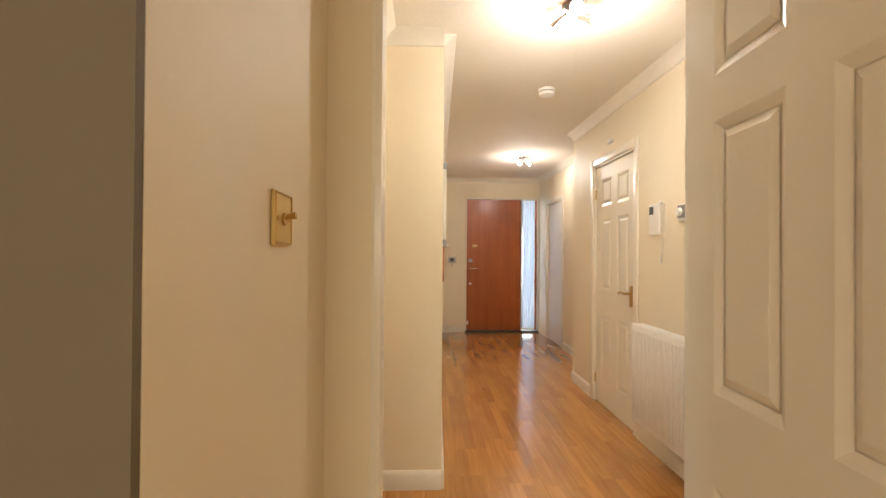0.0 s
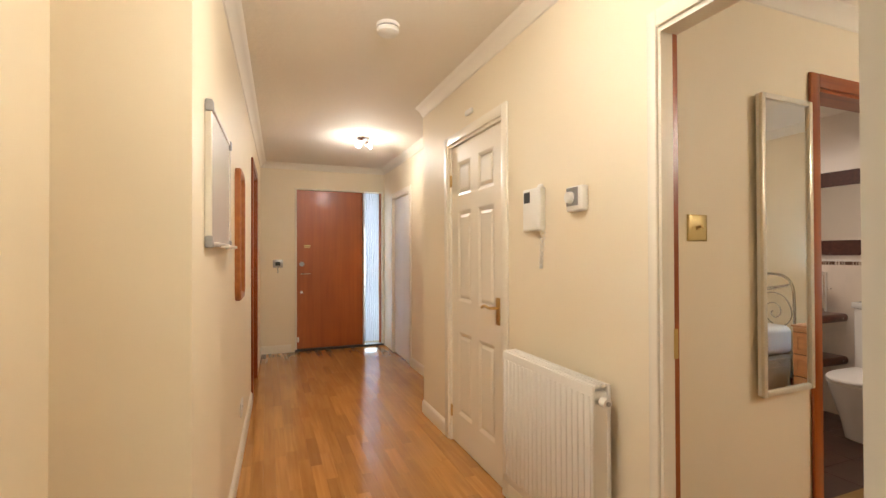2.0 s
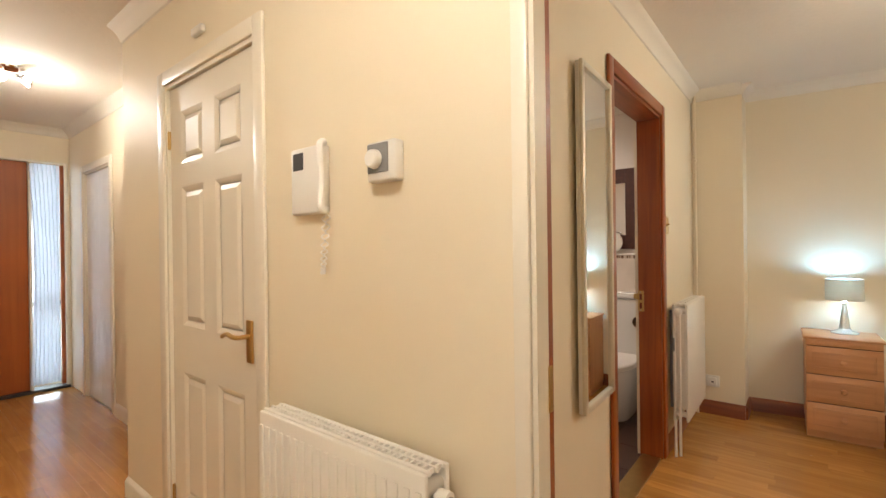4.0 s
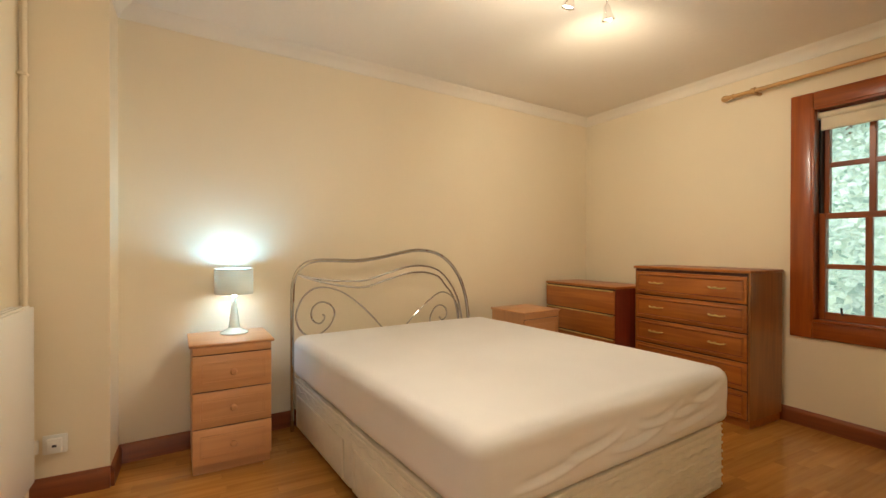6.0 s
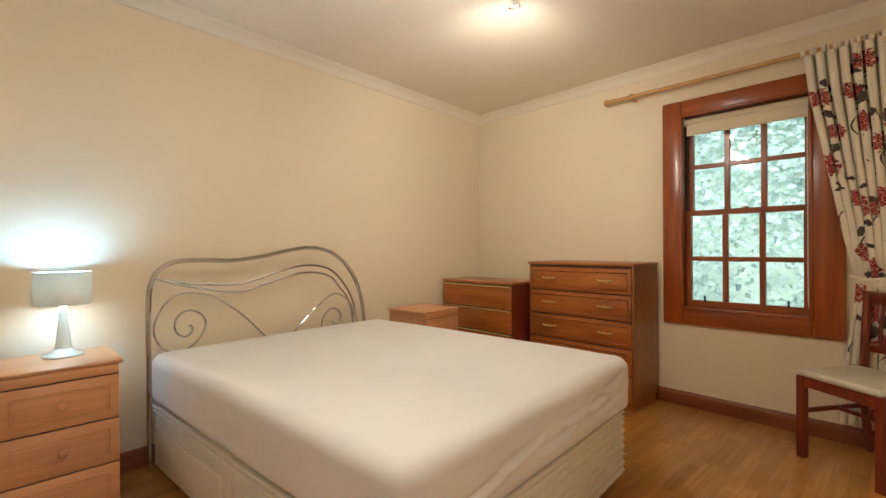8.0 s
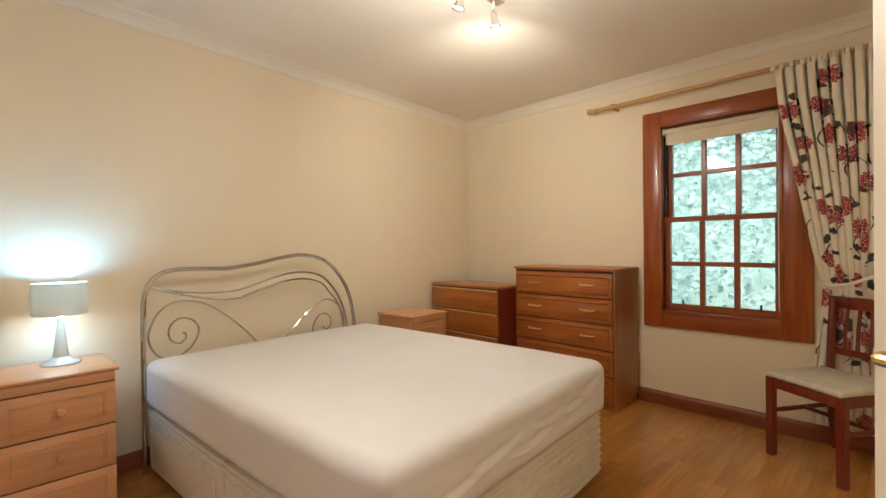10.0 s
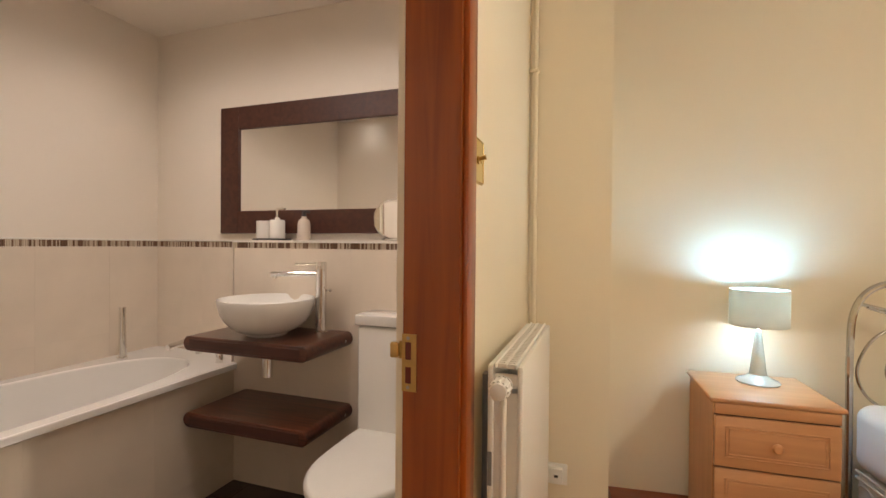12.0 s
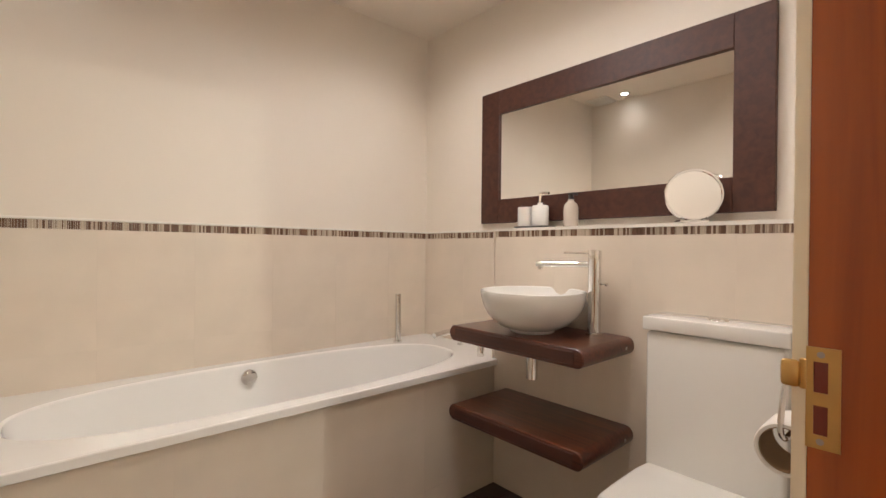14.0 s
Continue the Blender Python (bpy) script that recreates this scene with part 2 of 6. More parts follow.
M["bulb"] = glow("lit_bulb", (0.95, 0.97, 1.0), 12.0)
M["lens"] = glow("lit_downlight_lens", (0.95, 0.97, 1.0), 7.5)
M["lampbase"] = paint("grey_green_lamp_glass", (0.62, 0.64, 0.56), 0.15, 0.03, 5, 0.0, coat=0.4)
# Wall colour held low so the room's dimness is in the paint.
M["dim"] = paint("dimmed_living_room_paint", (0.42, 0.38, 0.30), 0.7, 0.04, 1.5, 0.1)
# Wall colour darkened to paint in the shade on the south-facing side.
M["nib_shade"] = paint("shaded_wall_paint", (0.16, 0.128, 0.082), 0.7, 0.06, 1.5, 0.1)
M["kitchen"] = paint("pale_kitchen_tile", (0.62, 0.63, 0.60), 0.25, 0.04, 3.0, 0.03)
_m, _n, _l, _b = material("mirror_silver", 0.01, 1.0)
_b.inputs["Base Color"].default_value = (0.90, 0.89, 0.86, 1)
M["mirror"] = _m
_m, _n, _l, _b = material("mosaic_sticks", 0.25)
_g = _n.new("ShaderNodeNewGeometry")
_r = ramp(_n, (0.16, 0.09, 0.058), (0.64, 0.53, 0.41), 0.1, 0.9)
_r.color_ramp.elements.new(0.45).color = (0.22, 0.13, 0.085, 1)
_r.color_ramp.elements.new(0.6).color = (0.50, 0.41, 0.31, 1)
_l.new(_g.outputs["Random Per Island"], _r.inputs[0])
_l.new(_r.outputs[0], _b.inputs["Base Color"])
M["mosaic"] = _m
# Leaf green lifted far above real foliage: overexposed, hazy daylight put into the colour.
_m, _n, _l, _b = material("brightened_leaf_green", 0.5)
_g = _n.new("ShaderNodeNewGeometry")
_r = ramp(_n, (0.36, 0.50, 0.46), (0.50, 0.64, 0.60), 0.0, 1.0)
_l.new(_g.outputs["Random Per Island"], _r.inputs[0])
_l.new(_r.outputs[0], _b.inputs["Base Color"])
_tr = _n.new("ShaderNodeBsdfTranslucent")
_l.new(_r.outputs[0], _tr.inputs[0])
_mx = _n.new("ShaderNodeMixShader")
_mx.inputs[0].default_value = 0.5
_l.new(_b.outputs[0], _mx.inputs[1])
_l.new(_tr.outputs[0], _mx.inputs[2])
_l.new(_mx.outputs[0], _n["Material Output"].inputs[0])
M["leaf"] = _m
# Bank colour brightened likewise, so gaps between leaves do not read dark.
M["soil"] = paint("brightened_bank_earth", (0.34, 0.46, 0.39), 0.9, 0.2, 3.0, 0.5, 30, 0.02)
M["bark"] = paint("grey_brown_bark", (0.16, 0.13, 0.10), 0.9, 0.25, 10.0, 0.6, 40, 0.01)

# ---- mesh helpers ----


def moved(bm, verts, m):
    if m is not None:
        bmesh.ops.transform(bm, matrix=m, verts=verts)


def box(bm, x0, x1, y0, y1, z0, z1, bevel=0.0, seg=1, m=None):
    made = bmesh.ops.create_cube(bm, size=1.0, matrix=Matrix.LocRotScale(((x0 + x1) / 2, (y0 + y1) / 2, (z0 + z1) / 2), None, (abs(x1 - x0), abs(y1 - y0), abs(z1 - z0))))
    vs = made["verts"]
    if bevel:
        es = list({e for v in vs for e in v.link_edges})
        out = bmesh.ops.bevel(bm, geom=es, offset=min(bevel, 0.49 * min(abs(x1 - x0), abs(y1 - y0), abs(z1 - z0))), segments=seg, affect="EDGES", profile=0.5)
        vs = list({v for f in out["faces"] for v in f.verts} | {v for v in vs if v.is_valid})
    moved(bm, vs, m)
    return bm


def cyl(bm, p, q, r, r2=None, seg=16):
    """A rod or cone from p to q."""
    p, q = Vector(p), Vector(q)
    d = q - p
    rot = d.to_track_quat("Z", "Y").to_matrix().to_4x4()
    bmesh.ops.create_cone(bm, cap_ends=True, segments=seg, radius1=r, radius2=r if r2 is None else r2, depth=d.length, matrix=Matrix.Translation((p + q) / 2) @ rot)
    return bm


def lathe(bm, profile, seg=32, m=None):
    """A turned body from (radius, height) pairs."""
    rings = []
    for r, z in profile:
        if r < 1e-5:
            rings.append([bm.verts.new((0, 0, z))])
        else:
            rings.append([bm.verts.new((r * math.cos(2 * math.pi * k / seg), r * math.sin(2 * math.pi * k / seg), z)) for k in range(seg)])
    for a, b in zip(rings, rings[1:]):
        for k in range(seg):
            j = (k + 1) % seg
            if len(a) == 1 and len(b) == 1:
                continue
            if len(a) == 1:
                bm.faces.new((a[0], b[j], b[k])[::-1])
            elif len(b) == 1:
                bm.faces.new((a[k], a[j], b[0]))
            else:
                bm.faces.new((a[k], a[j], b[j], b[k]))
    moved(bm, [v for ring in rings for v in ring], m)
    return bm


def tube(bm, pts, r, seg=10, closed=False):
    """A bent round bar through the points."""
    pts = [Vector(p) for p in pts]
    rings, n = [], len(pts)
    up = None
    for i, p in enumerate(pts):
        a = pts[i - 1] if (i or closed) else p
        b = pts[(i + 1) % n] if (i < n - 1 or closed) else p
        t = (b - a).normalized()
        if up is None:
            up = t.orthogonal().normalized()
        up = (up - t * up.dot(t)).normalized()
        side = t.cross(up)
        rad = r(i / (n - 1)) if callable(r) else r
        rings.append([bm.verts.new(p + rad * (math.cos(2 * math.pi * k / seg) * up + math.sin(2 * math.pi * k / seg) * side)) for k in range(seg)])
    for i in range(n if closed else n - 1):
        a, b = rings[i], rings[(i + 1) % n]
        for k in range(seg):
            j = (k + 1) % seg
            bm.faces.new((a[k], a[j], b[j], b[k]))
    if not closed:
        bm.faces.new(rings[0][::-1])
        bm.faces.new(rings[-1])
    return bm


def prism(bm, outline, z0, z1, m=None):
    lo = [bm.verts.new((x, y, z0)) for x, y in outline]
    hi = [bm.verts.new((x, y, z1)) for x, y in outline]
    n = len(outline)
    for k in range(n):
        j = (k + 1) % n
        bm.faces.new((lo[k], lo[j], hi[j], hi[k]))
    bm.faces.new(lo[::-1])
    bm.faces.new(hi)
    moved(bm, lo + hi, m)
    return bm


def smooth(points, steps=8, closed=False):
    """A Catmull-Rom curve through the points."""
    pts = [Vector(p) for p in points]
    n, out = len(pts), []
    for i in range(n if closed else n - 1):
        p0, p1, p2, p3 = (pts[(i + k) % n] if closed else pts[min(max(i + k, 0), n - 1)] for k in (-1, 0, 1, 2))
        for s in range(steps):
            t = s / steps
            out.append(0.5 * (2 * p1 + (p2 - p0) * t + (2 * p0 - 5 * p1 + 4 * p2 - p3) * t * t + (3 * p1 - p0 - 3 * p2 + p3) * t ** 3))
    if not closed:
        out.append(pts[-1])
    return out


def finish(bm, name, mat, auto=35):
    bmesh.ops.recalc_face_normals(bm, faces=bm.faces)
    for f in bm.faces:
        f.smooth = True
    for e in bm.edges:
        if len(e.link_faces) == 2 and e.calc_face_angle(0) > radians(auto):
            e.smooth = False
    me = bpy.data.meshes.new(name)
    bm.to_mesh(me)
    bm.free()
    me.materials.append(mat)
    return me


def part(name, bm, mat, parent, label="", auto=35):
    ob = new(name, finish(bm, name, mat, auto))
    ob.parent = parent
    if label:
        tagged(ob, label)
    return ob


def thing(name, m, label, category, group="", kind=""):
    ob = new(name)
    ob.empty_display_size = 0.1
    ob.matrix_world = m
    return tagged(ob, label, category, group, kind)


def solid(name, bm, mat, label="", category="", kind="", group="", auto=35):
    return tagged(new(name, finish(bm, name, mat, auto)), label, category, group, kind)


def structure(name, bm, mat, label, category, auto=35):
    return solid(name, bm, mat, label, category, "structure", "", auto)


B = bmesh.new

# ---- plan ----
CEIL = 2.415
HALL_E, HALL_END, HALL_RECESS = 2.178, 7.75, 2.52
BED_W, BED_N, BED_S = 2.24, 2.97, -1.15
E_TURN = 6.1
BATH_S, BATH_N, BATH_E, BATH_W, BATH_CEIL = 3.09, 5.11, 5.29, 3.36, 2.37
LEDGE_X, LEDGE_Z = 5.14, 1.20


def east_x(y):
    """The bedroom's east wall stands slightly askew."""
    return 5.545 + (2.4 - y) * math.tan(radians(E_TURN))


def west_x(y):
    """The hall's west wall opens slightly towards the front door."""
    return 0.82 + (y - 3.07) * 0.0235


def wall(name, p, q, thick, openings=(), z0=0.0, z1=CEIL, mat="wall", label="cream painted plaster wall"):
    """A wall from p to q whose thickness lies to the right of the way from p to q; openings are (from, to, bottom, top) along it."""
    p, q = Vector((*p, 0)), Vector((*q, 0))
    d = q - p
    length = d.length
    m = Matrix.Translation(p) @ Matrix.Rotation(math.atan2(d.y, d.x), 4, "Z")
    bm = B()
    cuts = sorted({0.0, length, *[v for o in openings for v in o[:2]]})
    for a, b in zip(cuts, cuts[1:]):
        mid = (a + b) / 2
        gap = [o for o in openings if o[0] < mid < o[1]]
        spans = [(z0, z1)] if not gap else [(z0, gap[0][2]), (gap[0][3], z1)]
        for lo, hi in spans:
            if hi - lo > 1e-4:
                box(bm, a, b, -thick, 0, lo, hi, m=m)
    bmesh.ops.remove_doubles(bm, verts=bm.verts, dist=1e-5)
    return structure(name, bm, M[mat], label, "wall")


def strip_along(bm, p, q, profile, trim0=0.0, trim1=0.0):
    """A moulding along the foot or head of a wall from p to q; the profile is (out, z), out to the left of the way."""
    p, q = Vector((*p, 0)), Vector((*q, 0))
    d = (q - p).normalized()
    out = Vector((-d.y, d.x, 0))
    p, q = p + d * trim0, q - d * trim1
    ends = [[bm.verts.new(e + out * o + Vector((0, 0, z))) for o, z in profile] for e in (p, q)]
    n = len(profile)
    for k in range(n):
        j = (k + 1) % n
        bm.faces.new((ends[0][k], ends[1][k], ends[1][j], ends[0][j]))
    bm.faces.new(ends[0])
    bm.faces.new(ends[1][::-1])


SKIRT = [(0.0, 0.0), (0.016, 0.0), (0.016, 0.075), (0.011, 0.088), (0.004, 0.097), (0.0, 0.1)]
CORNICE = [(0.0, CEIL - 0.072), (0.008, CEIL - 0.068), (0.014, CEIL - 0.052), (0.026, CEIL - 0.033), (0.044, CEIL - 0.017), (0.062, CEIL - 0.008), (0.067, CEIL), (0.0, CEIL)]


def skirting(name, runs, mat, label):
    for p, q in runs:
        bm = B()
        strip_along(bm, p, q, SKIRT)
        structure(name, bm, M[mat], label, "skirting board")


def cornice(name, runs):
    for p, q in runs:
        bm = B()
        strip_along(bm, p, q, CORNICE)
        structure(name, bm, M["cornice"], "plain white plaster cornice below the ceiling", "cornice")


# ---- large structure ----
def slab(name, outline, z0, z1, mat, label, category):
    return structure(name, prism(B(), outline, z0, z1), M[mat], label, category)


def slab_boxes(name, boxes, z0, z1, mat, label, category):
    bm = B()
    for x0, x1, y0, y1 in boxes:
        box(bm, x0, x1, y0, y1, z0, z1)
    return structure(name, bm, M[mat], label, category)


slab("floor_hall", [(0.20, 1.73), (2.24, 1.73), (2.24, 5.1), (2.62, 5.1), (2.62, 7.9), (0.20, 7.9)], -0.12, -0.006, "grout", "dark joint bed under the hall laminate", "floor")
slab("floor_bedroom", [(2.24, -1.3), (east_x(-1.3) + 0.1, -1.3), (east_x(3.03) + 0.1, 3.03), (2.24, 3.03)], -0.12, -0.006, "grout", "joint bed under the bedroom laminate", "floor")
slab("floor_bathroom", [(3.30, 3.03), (5.40, 3.03), (5.40, 5.2), (3.30, 5.2)], -0.12, -0.006, "floortile", "dark joint bed under the bathroom tiles", "floor")
slab("floor_living_room", [(-3.0, -3.2), (2.1, -3.2), (2.1, 1.73), (-3.0, 1.73)], -0.12, 0.0, "floor", "beech laminate floor of the living room", "floor")
slab("floor_kitchen", [(-2.0, 1.05), (0.20, 1.05), (0.20, 3.9), (-2.0, 3.9)], -0.12, 0.0, "kitchen", "pale kitchen floor", "floor")
slab("ceiling_hall", [(0.20, 1.73), (2.24, 1.73), (2.24, 5.1), (2.62, 5.1), (2.62, 7.9), (0.20, 7.9)], CEIL, CEIL + 0.12, "ceiling", "white textured hall ceiling", "ceiling")
slab("ceiling_bedroom", [(2.24, -1.3), (east_x(-1.3) + 0.1, -1.3), (east_x(3.03) + 0.1, 3.03), (2.24, 3.03)], CEIL, CEIL + 0.12, "ceiling", "white textured bedroom ceiling", "ceiling")
slab("ceiling_bathroom", [(3.30, 3.04), (5.40, 3.04), (5.40, 5.2), (3.30, 5.2)], BATH_CEIL, CEIL + 0.12, "bathwall", "smooth white bathroom ceiling", "ceiling")
slab("ceiling_living_room", [(-3.0, -3.2), (2.1, -3.2), (2.1, 1.73), (-3.0, 1.73)], CEIL, CEIL + 0.12, "ceiling", "white ceiling of the living room", "ceiling")
slab("ceiling_kitchen", [(-2.0, 1.05), (0.20, 1.05), (0.20, 3.9), (-2.0, 3.9)], CEIL, CEIL + 0.12, "ceiling", "white kitchen ceiling", "ceiling")

# hall: openings are measured along each wall from its start
L_DOOR = (0.605, 1.431)
B_DOOR = (1.92, 2.735)
wall("wall_living_hall", (2.178, 1.835), (-2.0, 1.835), -0.105, [(2.178 - L_DOOR[1], 2.178 - L_DOOR[0], 0.0, 2.02)])
wall("wall_hall_east", (HALL_E, 5.06), (HALL_E, 1.73), -0.062, [(5.06 - 4.51, 5.06 - 3.74, 0.0, 1.995), (5.06 - B_DOOR[1], 5.06 - B_DOOR[0], 0.0, 1.985)])
wall("wall_hall_return", (HALL_RECESS, 5.06), (HALL_E + 0.062, 5.06), -0.10)
wall("wall_hall_recess", (HALL_RECESS, 7.75), (HALL_RECESS, 5.06), -0.10, [(7.75 - 7.27, 7.75 - 6.53, 0.0, 1.97)])
wall("wall_hall_end", (0.80, HALL_END), (2.62, HALL_END), -0.16, [(1.345 - 0.80, 2.505 - 0.80, 0.0, 2.11)], label="cream painted wall round the front door")
wall("wall_hall_west", (west_x(3.07), 3.07), (west_x(7.9), 7.9), -0.14, [(5.86 - 3.07, 6.62 - 3.07, 0.0, 2.03)])
wall("wall_hall_pillar", (0.40, 3.07), (west_x(3.07) - 0.001, 3.07), -0.12)
wall("wall_kitchen", (0.50, 1.835), (0.50, 3.07), -0.10, [(1.93 - 1.835, 2.70 - 1.835, 0.0, 1.90)])
# Unseen slab and cover, added to keep direct sun off the sidelight curtain.
slab("sun_block_wall", [(1.0, 8.55), (3.3, 8.55), (3.3, 8.65), (1.0, 8.65)], -0.45, 2.6, "wall", "unseen wall added outside the front door to block the sun", "wall")
slab("sun_block_roof", [(1.0, 7.92), (3.3, 7.92), (3.3, 8.65), (1.0, 8.65)], 2.6, 2.7, "wall", "unseen roof added outside the front door to block the sun", "roof")
slab("closet_lining", [(2.60, 3.60), (2.66, 3.60), (2.66, 4.70), (2.60, 4.70)], 0.0, CEIL, "wall", "plain back of the hall closet", "wall")
slab("west_room_lining", [(-0.6, 5.6), (-0.5, 5.6), (-0.5, 6.9), (-0.6, 6.9)], 0.0, CEIL, "wall", "plain wall of the room beyond the hall", "wall")
slab("porch_lining", [(2.60, 6.4), (2.66, 6.4), (2.66, 7.4), (2.60, 7.4)], 0.0, CEIL, "wall", "plain back of the hall cupboard", "wall")

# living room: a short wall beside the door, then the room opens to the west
# Thin dark sheet added over the wall end to paint its shade.
slab("wall_living_return_shade", [(0.40, 1.043), (0.4995, 1.043), (0.4995, 1.0545), (0.40, 1.0545)], 0.0, CEIL, "nib_shade", "thin dark skim painting shade on the living room wall end", "wall")
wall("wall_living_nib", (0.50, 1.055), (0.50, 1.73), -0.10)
# This wall carries its shade in the colour too.
wall("wall_living_nib_end", (-2.0, 1.045), (0.40, 1.045), -0.10, mat="nib_shade", label="living room wall with its shade painted in")
wall("wall_living_east", (2.0, 1.73), (2.0, -3.2), -0.10)
# The opening in the south wall is made up to hold the fill lamp.
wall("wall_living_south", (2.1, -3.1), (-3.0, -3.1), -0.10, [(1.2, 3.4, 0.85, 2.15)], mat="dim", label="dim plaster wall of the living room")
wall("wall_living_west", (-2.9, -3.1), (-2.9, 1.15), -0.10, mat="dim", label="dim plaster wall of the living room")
# Opening made up for the kitchen fill lamp; it is never in view.
wall("wall_kitchen_west", (-1.95, 1.145), (-1.95, 3.9), -0.10, [(0.6, 1.75, 1.0, 2.05)], mat="kitchen", label="pale kitchen wall with an unseen opening added for the fill lamp")
wall("wall_kitchen_north", (-1.95, 3.75), (0.40, 3.75), -0.10, mat="kitchen", label="pale tiled kitchen wall")

# bedroom
wall("wall_bedroom_north", (BED_W, BED_N), (5.62, BED_N), -0.06, [(3.40 - BED_W, 4.275 - BED_W, 0.0, 2.035)])
_e0, _e1 = (east_x(3.1), 3.1), (east_x(-1.3), -1.3)
wall("wall_bedroom_east", _e1, _e0, 0.12)
WIN = (3.30, 4.02, 0.68, 2.02)
wall("wall_bedroom_south", (6.05, BED_S), (2.18, BED_S), -0.24, [(6.05 - WIN[1] - 0.01, 6.05 - WIN[0] + 0.01, WIN[2] - 0.01, WIN[3] + 0.01)])
wall("wall_bedroom_west", (HALL_E + 0.001, 1.73), (HALL_E + 0.001, -1.3), -0.062)
slab("wall_column", [(5.262, 2.645), (5.60, 2.645), (5.60, 2.97), (5.262, 2.97)], 0.0, CEIL, "wall", "cream boxed-in column in the bedroom corner", "column")

# bathroom
wall("wall_bathroom_south", (BATH_W, BATH_S), (BATH_E + 0.05, BATH_S), 0.06, [(3.40 - BATH_W, 4.275 - BATH_W, 0.0, 2.035)], mat="bathwall", label="pale bathroom side of the door wall")
wall("wall_bathroom_north", (3.25, BATH_N), (5.42, BATH_N), -0.12, mat="bathwall", label="pale painted bathroom wall")
wall("wall_bathroom_east", (BATH_E, 5.2), (BATH_E, 3.03), -0.12, mat="bathwall", label="pale painted bathroom wall behind the mirror")
wall("wall_bathroom_west", (BATH_W, 3.03), (BATH_W, 5.2), -0.10, mat="bathwall", label="pale painted bathroom wall")
slab("wall_boxing", [(LEDGE_X + 0.008, BATH_S), (BATH_E, BATH_S), (BATH_E, 4.416), (LEDGE_X + 0.008, 4.416)], 0.0, LEDGE_Z - 0.012, "grout", "half-height boxing behind basin and toilet", "wall")

# skirtings and cornices (the moulding stands to the left of each run)
skirting("skirting_hall", [((0.50, 3.07), (west_x(3.07), 3.07))[::-1], ((west_x(5.79), 5.79), (west_x(3.07), 3.07)), ((west_x(7.75), 7.75), (west_x(6.69), 6.69)), ((1.30, 7.75), (west_x(7.75), 7.75)),
                           ((HALL_E, 4.57), (HALL_E, 5.06)), ((HALL_E, 2.76), (HALL_E, 3.68)), ((HALL_E, 5.06), (HALL_RECESS, 5.06)), ((HALL_RECESS, 5.06), (HALL_RECESS, 6.47)), ((1.47, 1.835), (2.178, 1.835)),
                           ((0.50, 3.07), (0.50, 2.765))], "gloss", "cream gloss skirting board in the hall")
skirting("skirting_bedroom", [((5.262, 2.97), (4.345, 2.97)), ((3.335, 2.97), (2.24, 2.97)), ((5.262, 2.645), (5.262, 2.97)), ((5.57, 2.645), (5.262, 2.645)),
                              (_e1, (east_x(2.645), 2.645)), ((2.24, BED_S), (6.0, BED_S))], "skirt", "stained oak skirting board in the bedroom")
cornice("cornice_hall", [((0.50, 3.07), (0.50, 1.835)), ((west_x(3.07), 3.07), (0.50, 3.07)), ((west_x(7.75), 7.75), (west_x(3.07), 3.07)), ((HALL_RECESS, 7.75), (west_x(7.75), 7.75)), ((HALL_RECESS, 5.06), (HALL_RECESS, 7.75)),
                         ((HALL_E, 5.06), (HALL_RECESS, 5.06)), ((HALL_E, 1.835), (HALL_E, 5.06)), ((0.50, 1.835), (HALL_E, 1.835))])
cornice("cornice_bedroom", [((5.262, 2.97), (2.24, 2.97)), ((5.262, 2.645), (5.262, 2.97)), ((5.57, 2.645), (5.262, 2.645)), (_e1, (east_x(2.645), 2.645)), ((2.24, BED_S), (6.0, BED_S)), ((2.24, 2.97), (2.24, BED_S))])

# ---- doors and frames ----


def door_frame(parent, w, h, depth, mat, arch=0.062, sides=(True, True), mat_x=None):
    """Lining, stops and architraves round an opening; local x across it, y through it from 0 to depth, z up."""
    mx = mat_x or mat
    part("lining", box(B(), -0.001, 0.022, -0.004, depth + 0.004, 0, h), M[mat], parent)
    part("lining", box(B(), w - 0.022, w + 0.001, -0.004, depth + 0.004, 0, h), M[mat], parent)
    part("head_lining", box(B(), 0.022, w - 0.022, -0.004, depth + 0.004, h - 0.022, h + 0.001), M[mx], parent)
    for k, y0, y1 in ((0, -0.018, -0.002), (1, depth + 0.002, depth + 0.018)):
        if sides[k]:
            part("architrave", box(B(), -arch + 0.008, 0.008, y0, y1, 0, h + arch - 0.008, 0.006, 2), M[mat], parent)
            part("architrave", box(B(), w - 0.008, w + arch - 0.008, y0, y1, 0, h + arch - 0.008, 0.006, 2), M[mat], parent)
            part("head_architrave", box(B(), 0.008, w - 0.008, y0, y1, h - 0.008, h + arch - 0.008, 0.006, 2), M[mx], parent)


